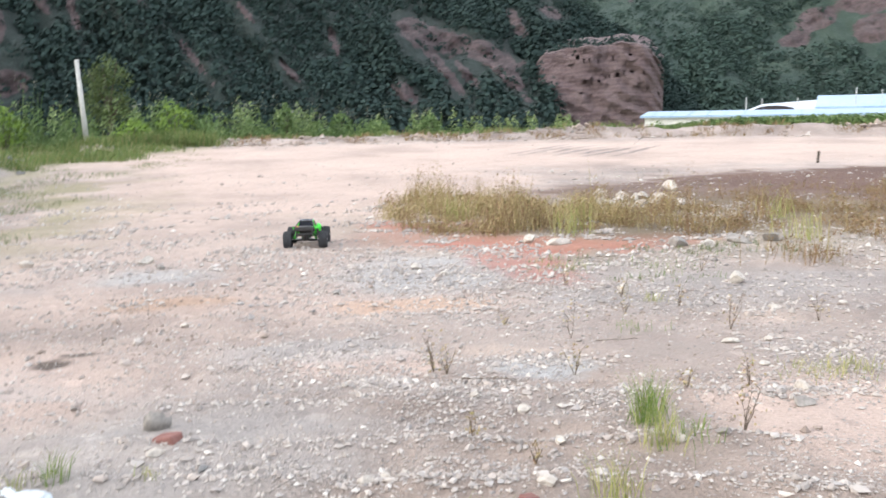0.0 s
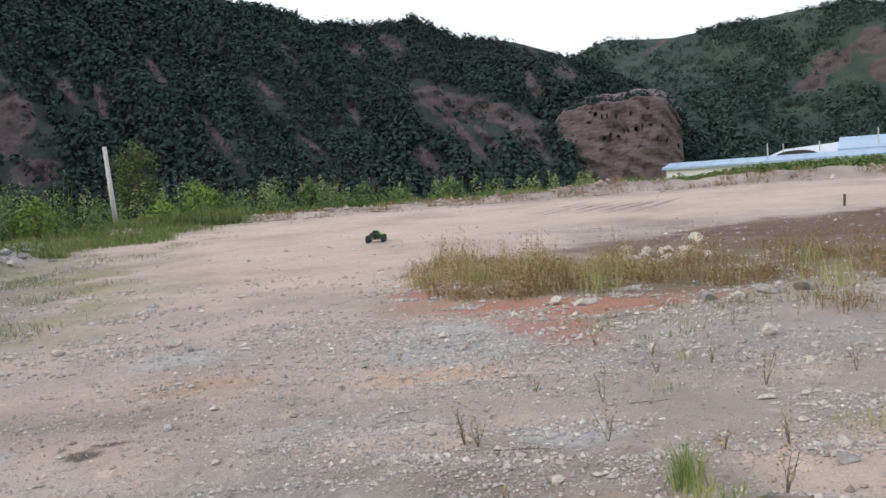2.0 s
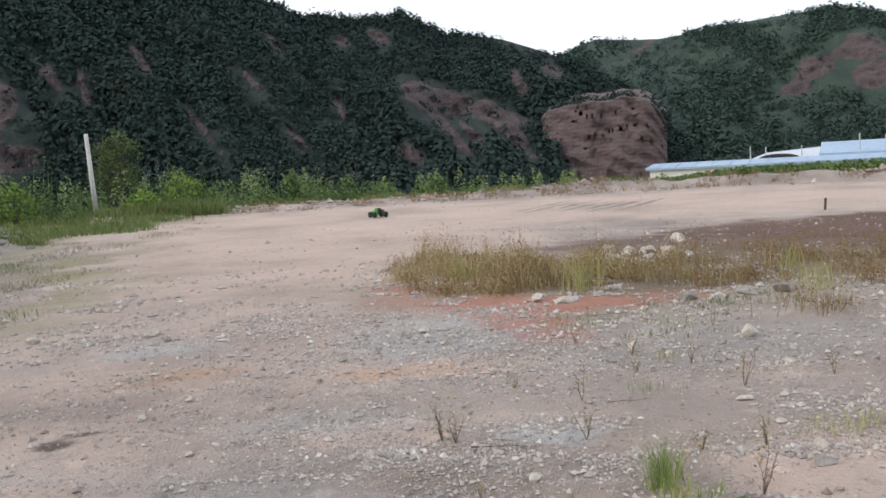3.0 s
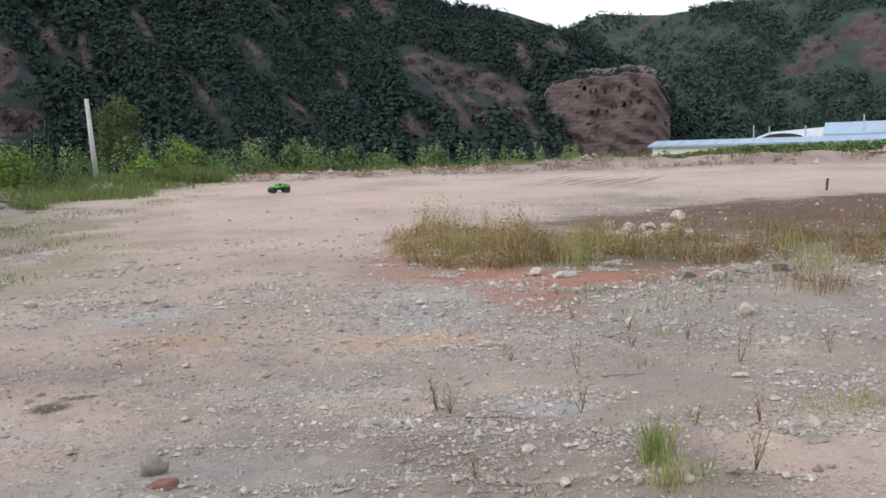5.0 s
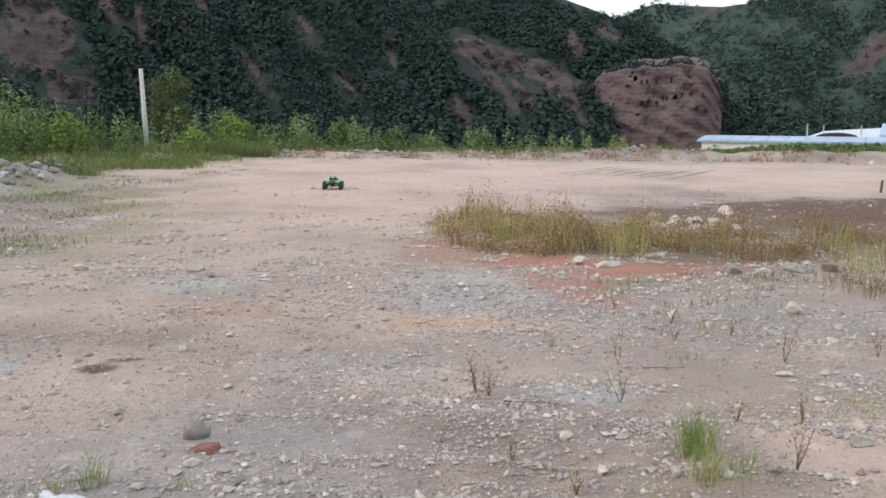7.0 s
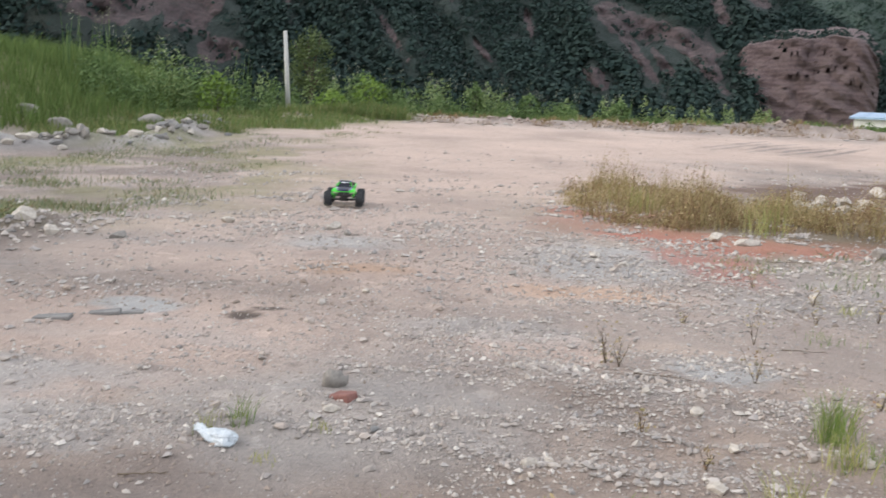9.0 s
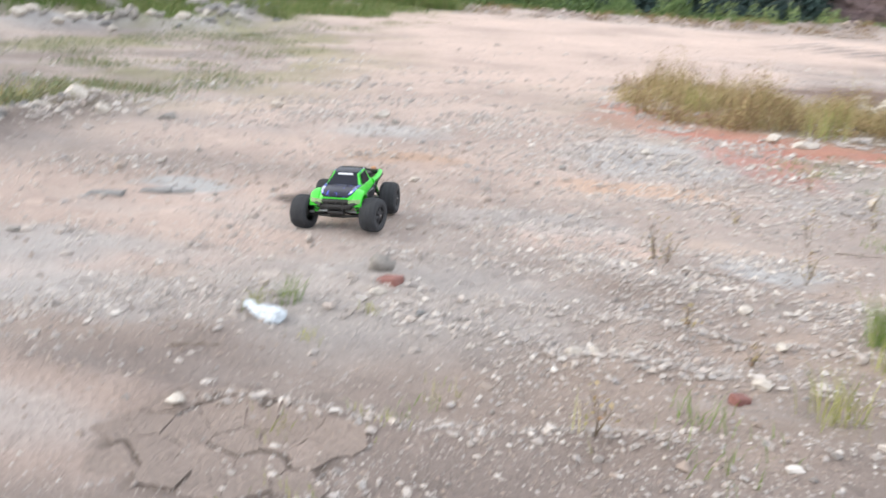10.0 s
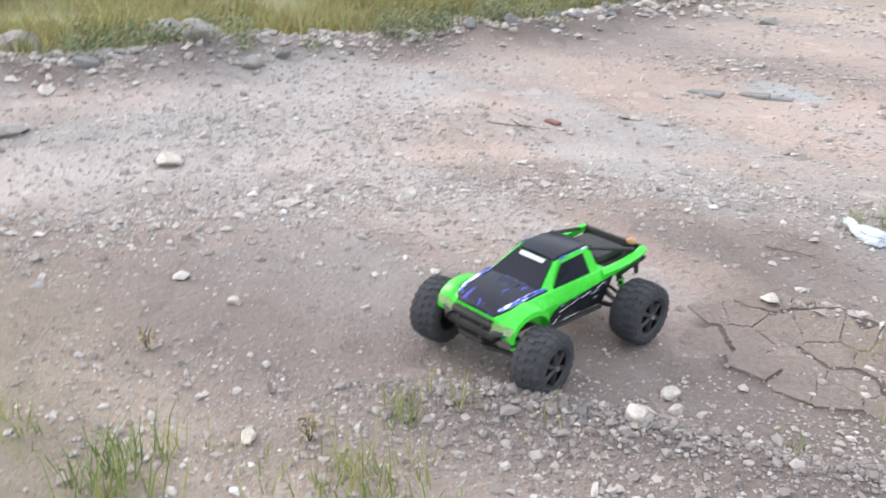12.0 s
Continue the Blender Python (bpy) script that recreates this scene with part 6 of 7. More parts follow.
def build_weed_patch():
    rng = np.random.default_rng(21)
    x, y = scatter(rng, 7600, ((0.6, 15.2, 1.4, 2.6, 8), (1.6, 13.6, 1.9, 2.6, 12), (2.6, 13.8, 1.8, 3.4, 8), (3.8, 14.0, 1.4, 2.6, 3.2), (6.2, 14.4, 2.4, 3.0, 6.5), (8.8, 15.6, 2.6, 2.8, 6.5), (11.2, 17.2, 2.4, 2.2, 3), (5.6, 11.8, 1.8, 1.3, 1.8), (4.5, 9.9, 1.2, 0.9, 0.8)))
    dense = fbm(x * 1.1, y * 1.1, 81)
    keep = (dense > 0.42 - 0.04 * (x < 2.5)) & (fbm(x * 2.1, y * 1.3, 86) > rng.uniform(0.30, 0.46, len(x)))
    x, y, dense = x[keep], y[keep], dense[keep]
    h = 0.17 + 0.60 * (dense - 0.40) + 0.10 * rng.random(len(x))
    h = h * np.where(x > 4.6, 0.85, 1.0) * np.where(x > 7, 0.9, 1.0) * np.clip(0.2 + 3.4 * (fbm(x * 1.5, y * 1.5, 87) - 0.28), 0.25, 1.5) * np.clip(0.35 + 2.6 * (fbm(x * 4.2, y * 4.2, 82, 3) - 0.22), 0.3, 1.5)
    # rust weeds; their spread leftwards also paints dark shade between plants
    rusty = smooth(3.0, 5.0, x) * 0.75 + 1.2 * (fbm(x * 0.8, y * 0.8, 88) - 0.47) + 0.22 > rng.uniform(0.12, 0.6, len(x))
    for name, mat, pick, seed, tone in (("dry_weeds", STRAW, ~rusty, 22, "dry yellowing"), ("rusty_weeds", RUST, rusty, 26, "rust-brown withering")):
        px, py, ph = x[pick], y[pick], h[pick]
        k = rng.integers(0, len(px), 520)
        leafy_plants("weed_bushes", px[k], py[k], ph[k] * 1.2, 0.06 + 0.09 * rng.random(520), mat, 30, 0.017, seed + 3, "bushy " + tone + " weeds with small leaves")
        tagged(blades(name, px, py, ph, 0.008, 0.75, mat, seed, 3, 0.11), "dense patch of " + tone + " weeds on dark red soil", "weeds", kind="stuff")
        n = 13000
        k = rng.integers(0, len(px), n)
        c = np.stack([px[k] + 0.10 * rng.normal(size=n), py[k] + 0.10 * rng.normal(size=n), np.zeros(n)], -1)
        c[:, 2] = height(c[:, 0], c[:, 1]) + ph[k] * rng.uniform(0.1, 0.95, n)
        v, f = leaves(c, rng.uniform(0.009, 0.022, n), rng)
        tagged(new("weed_leaves", mesh_from("weed_leaves", v, f, mat, False)), "small leaves of the " + tone + " weeds", "weeds", kind="stuff")
    # taller seeding stalks with pale heads
    k = rng.integers(0, len(x), 620)
    tagged(blades("seed_stalks", x[k], y[k], h[k] * 1.5, 0.010, 0.3, STRAW, 23, 1, 0.05), "tall seeding stalks above the dry weeds", "weeds", kind="stuff")
    tagged(blades("yellow_grass", [2.05] * 50 + [0.55] * 40 + [4.9] * 40 + [5.6] * 30, [12.0] * 50 + [13.6] * 40 + [11.0] * 40 + [13.4] * 30, [0.55] * 160, 0.010, 0.5, VERGE_GRASS, 24, 1, 0.16), "yellow-green grass clumps in the weed patch", "grass", kind="stuff")
    # low green growth at the patch's stony front
    gx, gy = scatter(rng, 260, ((1.6, 9.4, 0.5, 0.4, 1), (2.9, 10.2, 0.9, 0.5, 2), (4.2, 10.4, 0.9, 0.6, 2), (2.3, 8.6, 0.6, 0.4, 1)))
    tagged(blades("low_green_weeds", gx[::3], gy[::3], 0.05 + 0.08 * rng.random(len(gx[::3])), 0.009, 0.9, SAGE, 27, 6, 0.05), "low green weeds among stones before the patch", "weeds", kind="stuff")


build_weed_patch()


def build_verges():
    rng = np.random.default_rng(31)
    # sparse weeds on the stony flat beside the track
    x, y = scatter(rng, 6200, ((-9.5, 15, 2.8, 6.5, 6), (-8.0, 11, 2.2, 3.0, 3), (-11.5, 24, 3.0, 7, 5), (-10.5, 31, 3.5, 5, 3), (-6.9, 9.4, 1.0, 1.2, 1.2)))
    keep = fbm(x * 0.9, y * 0.9, 83) > 0.545
    x, y = x[keep], y[keep]
    tagged(blades("sparse_weeds", x, y, 0.04 + 0.09 * rng.random(len(x)), 0.012, 0.9, SAGE, 32, 4, 0.16), "sparse low weeds on stony ground beside the track", "weeds", kind="stuff")
    # the grassy verge close by
    n = 6800
    y = rng.uniform(-2.5, 9.0, n)
    x = np.interp(y, [-3, 0, 2.5, 5, 8.5, 11], [-8.1, -8.0, -7.6, -7.0, -6.8, -7.5]) - 5.0 * rng.random(n) ** 1.4 + 0.2 * rng.normal(size=n) + 1.6 * (fbm(y * 0.9, y * 0 + 2, 89) - 0.47)
    d = fbm(x * 0.9, y * 0.9, 85)
    keep = d > rng.uniform(0.34, 0.52, n) + 0.12 * smooth(5, 9, y)
    x, y, d = x[keep], y[keep], d[keep]
    tagged(blades("verge_grass", x, y, 0.06 + 0.55 * (d - 0.33) + 0.1 * rng.random(len(x)), 0.008, 0.7, VERGE_GRASS, 33, 5, 0.10), "yellow-green grass and weeds along the verge", "grass", kind="stuff")
    tagged(blades("verge_straw", x, y, 0.07 + 0.5 * (d - 0.33) + 0.12 * rng.random(len(x)), 0.007, 0.9, STRAW, 35, 3, 0.10), "dry straw-coloured stems among the verge grass", "grass", kind="stuff")
    # low leafy weeds creeping over the berm
    n = 760
    y = rng.uniform(0.0, 8.5, n)
    x = verge_line(y) + 0.05 - 1.3 * rng.random(n) ** 1.4 + 0.12 * rng.normal(size=n)
    keep = fbm(x * 1.3, y * 1.3, 84) > 0.44
    x, y = x[keep], y[keep]
    leafy_plants("berm_weeds", x, y, 0.08 + 0.20 * rng.random(len(x)), 0.07 + 0.08 * rng.random(len(x)), SAGE, 44, 0.016, 36, "low grey-green leafy weeds on the stony berm")
    # long grass on the bank
    n = 5000
    y = rng.uniform(6, 40, n)
    foot = np.interp(y, [-20, 0, 8, 14, 20, 30, 45], [-11, -9.5, -9.5, -14.5, -15.5, -16.0, -17.0])
    x = foot - 0.8 - 13 * rng.random(n)
    tagged(blades("bank_grass", x, y, (0.5 + 0.5 * rng.random(n)) * (0.6 + 0.9 * fbm(x * 0.5, y * 0.5, 97)), 0.03, 0.55, BANK_GRASS, 34, 7, 0.25), "long green grass covering the bank", "grass", kind="stuff")


build_verges()


SPIRE = leafy("spire_weeds", [(0.13, 0.19, 0.07), (0.19, 0.26, 0.10), (0.25, 0.31, 0.14), (0.15, 0.21, 0.08)])
VERGE_WEED = leafy("edge_grass_mix", [(0.09, 0.15, 0.045), (0.13, 0.20, 0.055), (0.24, 0.25, 0.09), (0.10, 0.16, 0.05), (0.30, 0.27, 0.13)])


def build_far_edge():
    rng = np.random.default_rng(41)
    # short grass fringe
    x, y, az, p = far_point(rng, 4200, -34, 34, 0.3, 5.0)
    keep = fbm(az * 0.5, p * 0.5, 91) > np.interp(az, [-34, -14, -6, 34], [0.30, 0.36, 0.45, 0.46])
    x, y = x[keep], y[keep]
    tagged(blades("edge_grass", x, y, 0.12 + 0.3 * rng.random(len(x)), 0.03, 0.7, VERGE_WEED, 42, 4, 0.2), "green grass fringe along the far edge of the yard", "grass", kind="stuff")
    x, y, az, p = far_point(rng, 5200, -36, -12.5, -7.5, 1.0)
    keep = fbm(x * 0.45, y * 0.45, 92) + 0.035 * p > np.interp(az, [-36, -20, -15, -12.5], [0.25, 0.33, 0.36, 0.46])
    x, y = x[keep], y[keep]
    tagged(blades("creeping_grass", x, y, 0.10 + 0.28 * rng.random(len(x)), 0.026, 0.8, VERGE_WEED, 46, 4, 0.2), "low green grass creeping onto the yard by the pole", "grass", kind="stuff")
    x, y = -13.9 + 0.55 * rng.normal(size=160), 36.4 + 0.35 * rng.normal(size=160)
    tagged(blades("pole_foot_grass", x, y, 0.25 + 0.45 * rng.random(160), 0.026, 0.5, VERGE_WEED, 47, 4, 0.15), "long grass growing round the foot of the pole", "grass", kind="stuff")
    # broadleaf weeds, taller at the pole's end
    x, y, az, p = far_point(rng, 1150, -33, 33, 2.0, 8.5)
    tall = np.interp(az, [-33, -22, -14, -6, 2, 9, 15, 33], [2.3, 1.9, 1.35, 1.0, 0.85, 0.5, 0.55, 0.75]) * rng.uniform(0.35, 1.0, len(az)) * np.clip(0.3 + 3.2 * (fbm(az * 1.9, p * 0.2, 99) - 0.33), 0.3, 1.45)
    gap = (az > 6) & (az < 13.5) & (rng.random(len(az)) < 0.5)
    x, y, tall = x[~gap], y[~gap], tall[~gap]
    leafy_plants("tall_weeds", x, y, tall, 0.20 + 0.2 * tall, WEED, 84, 0.06, 43, "tall dark green leafy weeds beyond the yard")
    # pointed spires of taller weeds that break the line
    x, y, az, p = far_point(rng, 130, -33, 12, 2.5, 6.5)
    keep = fbm(az * 0.8, p * 0.1, 101) > rng.uniform(0.36, 0.56, len(az))
    x, y, az = x[keep], y[keep], az[keep]
    tall = np.interp(az, [-33, -22, -14, -6, 2, 9, 12], [3.0, 2.7, 2.3, 2.0, 1.6, 1.1, 1.0]) * rng.uniform(0.6, 1.05, len(az))
    leafy_plants("weed_spires", x, y, tall, 0.14 + 0.12 * tall, SPIRE, 90, 0.075, 48, "pointed light green weeds standing above the rest")
    c = np.stack([x, y, height(x, y) + tall * 0.95], -1)[:, None, :] + rng.normal(size=(len(x), 9, 3)) * np.array([0.10, 0.10, 0.12])
    v, f = leaves(c.reshape(-1, 3), rng.uniform(0.025, 0.05, len(x) * 9), rng)
    tagged(new("weed_flowers", mesh_from("weed_flowers", v, f, PLUME, False)), "pale flower heads on the tall weeds", "weeds", kind="stuff")
    # a soft mound of pale grass beside the pole, and the dense growth before the sheds
    x, y = scatter(rng, 620, ((-10.9, 39.2, 1.9, 1.0, 2), (-12.6, 38.4, 1.3, 0.8, 1)))
    tagged(blades("grass_mound", x, y, 0.35 + 0.35 * rng.random(len(x)), 0.03, 0.6, VERGE_WEED, 49, 7, 0.12), "soft mound of pale green grass beside the pole", "grass", kind="stuff")
    x, y, az, p = far_point(rng, 900, 12.8, 34, 1.8, 5.0)
    tall = np.interp(az, [12.8, 16.5, 19, 34], [0.3, 0.5, 0.8, 0.95]) * rng.uniform(0.5, 1.0, len(az))
    leafy_plants("shed_hedge", x, y, tall, 0.30 + 0.2 * tall, WEED, 70, 0.08, 50, "dense green growth before the sheds")
    # dry tufts on the rubbly lip
    x, y, az, p = far_point(rng, 420, -12, 34, -1.6, 1.6)
    keep = fbm(az * 0.9, p * 0.4, 103) > 0.47
    x, y = x[keep], y[keep]
    tagged(blades("lip_tufts", x, y, 0.10 + 0.28 * rng.random(len(x)), 0.03, 0.8, RUST, 51, 10, 0.14), "dry brown tufts on the rubbly lip of the yard", "weeds", kind="stuff")
    # pale flowering tips and reed plumes
    x, y, az, p = far_point(rng, 46, -34, 2, 3.5, 8.5)
    h = np.interp(az, [-34, -20, -10, 4], [3.0, 2.6, 2.0, 1.35]) * rng.uniform(0.75, 1.1, len(az))
    tagged(blades("reed_stems", x, y, h, 0.04, 0.12, WEED, 44, 5, 0.12), "tall reed stems standing above the weeds", "reeds", kind="stuff")
    c = np.stack([x, y, height(x, y) + h * 0.93], -1)[:, None, :] + rng.normal(size=(len(x), 16, 3)) * np.array([0.10, 0.10, 0.22])
    v, f = leaves(c.reshape(-1, 3), rng.uniform(0.02, 0.05, len(x) * 16), rng)
    tagged(new("reed_plumes", mesh_from("reed_plumes", v, f, PLUME, False)), "pale feathery plumes on the reeds", "reeds", kind="stuff")
    # individual bushes
    for i, (az, r, h, w, mat, label) in enumerate(((-25.2, 36.6, 1.9, 1.0, BUSH, "bright yellow-green bush behind the yard"), (-15.6, 42.6, 2.0, 1.0, BUSH, "bright yellow-green bush beside the pole"), (-18.0, 41.4, 1.3, 0.9, BUSH, "bright yellow-green bush beside the pole"), (-16.0, 44.6, 2.3, 0.8, WEED, "pointed leafy shrub at the yard's edge"),
                                                    (-14.8, 45.0, 1.6, 1.0, WEED, "leafy shrub at the yard's edge"), (-8.7, 45.2, 2.0, 0.5, WEED, "pointed leafy shrub at the yard's edge"), (-5.2, 45.6, 1.5, 0.7, WEED, "leafy shrub at the yard's edge"), (0.6, 45.2, 1.3, 0.6, WEED, "leafy shrub at the yard's edge"))):
        n = 420
        r2 = np.random.default_rng(700 + i)
        d = r2.normal(size=(n, 3))
        d /= np.linalg.norm(d, axis=1, keepdims=True)
        d *= r2.uniform(0.5, 1.0, (n, 1))
        x, y = r * math.sin(radians(az)), r * math.cos(radians(az))
        root = thing("bush", pose(x, y, float(height(x, y)) - 0.05), label, "bush", "bushes at the far edge")
        narrow = 1 - 0.45 * np.clip(d[:, 2], 0, 1)
        c = np.stack([d[:, 0] * w * narrow, d[:, 1] * w * narrow, h * (0.52 + 0.48 * d[:, 2])], -1)
        v, f = leaves(c, r2.uniform(0.06, 0.12, n), r2)
        ob = new("foliage", mesh_from("foliage", v, f, mat, False))
        ob.parent = root
        bm = bmesh.new()
        for k in range(4):
            add_rod(bm, (0, 0, 0), (0.3 * w * math.cos(k * 1.7), 0.3 * w * math.sin(k * 1.7), h * 0.7), 0.025, 0.01, 6)
        part("stems", bm, BARK, root)


build_far_edge()


def build_ruts():
    """Parallel ridges of earth thrown up by heavy wheels on the far side of the yard."""
    root = tagged(new("wheel_ruts"), "parallel wheel ruts pressed into the sandy earth", "ruts", kind="structure")
    rng = random.Random(61)
    for i in range(7):
        off = (i - 3) * 0.66 + rng.uniform(-0.15, 0.15)
        first, last = rng.uniform(0, 0.25), rng.uniform(0.7, 1.0)
        rings = []
        for k in range(15):
            t = first + (last - first) * k / 14
            x = 4.4 + 4.0 * t + off * 0.86 + 0.12 * math.sin(5 * t + i)
            y = 30.6 + 6.4 * t - off * 0.50 + rng.uniform(-0.08, 0.08)
            w, h = 0.12 + 0.10 * rng.random(), (0.015 + 0.05 * rng.random()) * math.sin(math.pi * (0.04 + 0.92 * k / 14))
            z = float(height(x, y))
            rings.append([(x + 0.86 * w, y - 0.5 * w, z - 0.03), (x + 0.3 * w, y - 0.15 * w, z + h), (x - 0.3 * w, y + 0.15 * w, z + h * 0.8), (x - 0.86 * w, y + 0.5 * w, z - 0.03)])
        part("ridge", lofted(rings), GROUND, root)


build_ruts()


def build_tree():
    az, r = radians(-19.35), 54.0
    x, y = r * math.sin(az), r * math.cos(az)
    z = float(height(x, y))
    root = thing("tree", pose(x, y, z - 0.1), "round dark green tree standing behind the pole", "tree")
    bm = bmesh.new()
    add_rod(bm, (0, 0, 0), (0.1, 0, 2.6), 0.17, 0.11, 9)
    limbs = random.Random(3)
    for k in range(8):
        a = k * 0.8
        add_rod(bm, (0.08, 0, 1.6 + 0.15 * k), (math.cos(a) * limbs.uniform(0.7, 1.2), math.sin(a) * limbs.uniform(0.7, 1.2), 3.2 + 0.28 * k), 0.06, 0.02, 6)
    part("trunk", bm, BARK, root)
    rng = np.random.default_rng(77)
    n = 90
    top = 5.6 - z
    d = rng.normal(size=(n, 3))
    d /= np.linalg.norm(d, axis=1, keepdims=True)
    d *= rng.uniform(0.45, 1.0, (n, 1))
    hub = np.stack([d[:, 0] * 1.45, d[:, 1] * 1.45, top * 0.6 + d[:, 2] * top * 0.39], -1)
    c = hub[:, None, :] + rng.normal(size=(n, 34, 3)) * 0.20
    v, f = leaves(c.reshape(-1, 3), rng.uniform(0.06, 0.12, n * 34), rng)
    ob = new("crown", mesh_from("crown", v, f, TREE_LEAF, False))
    ob.parent = root


build_tree()


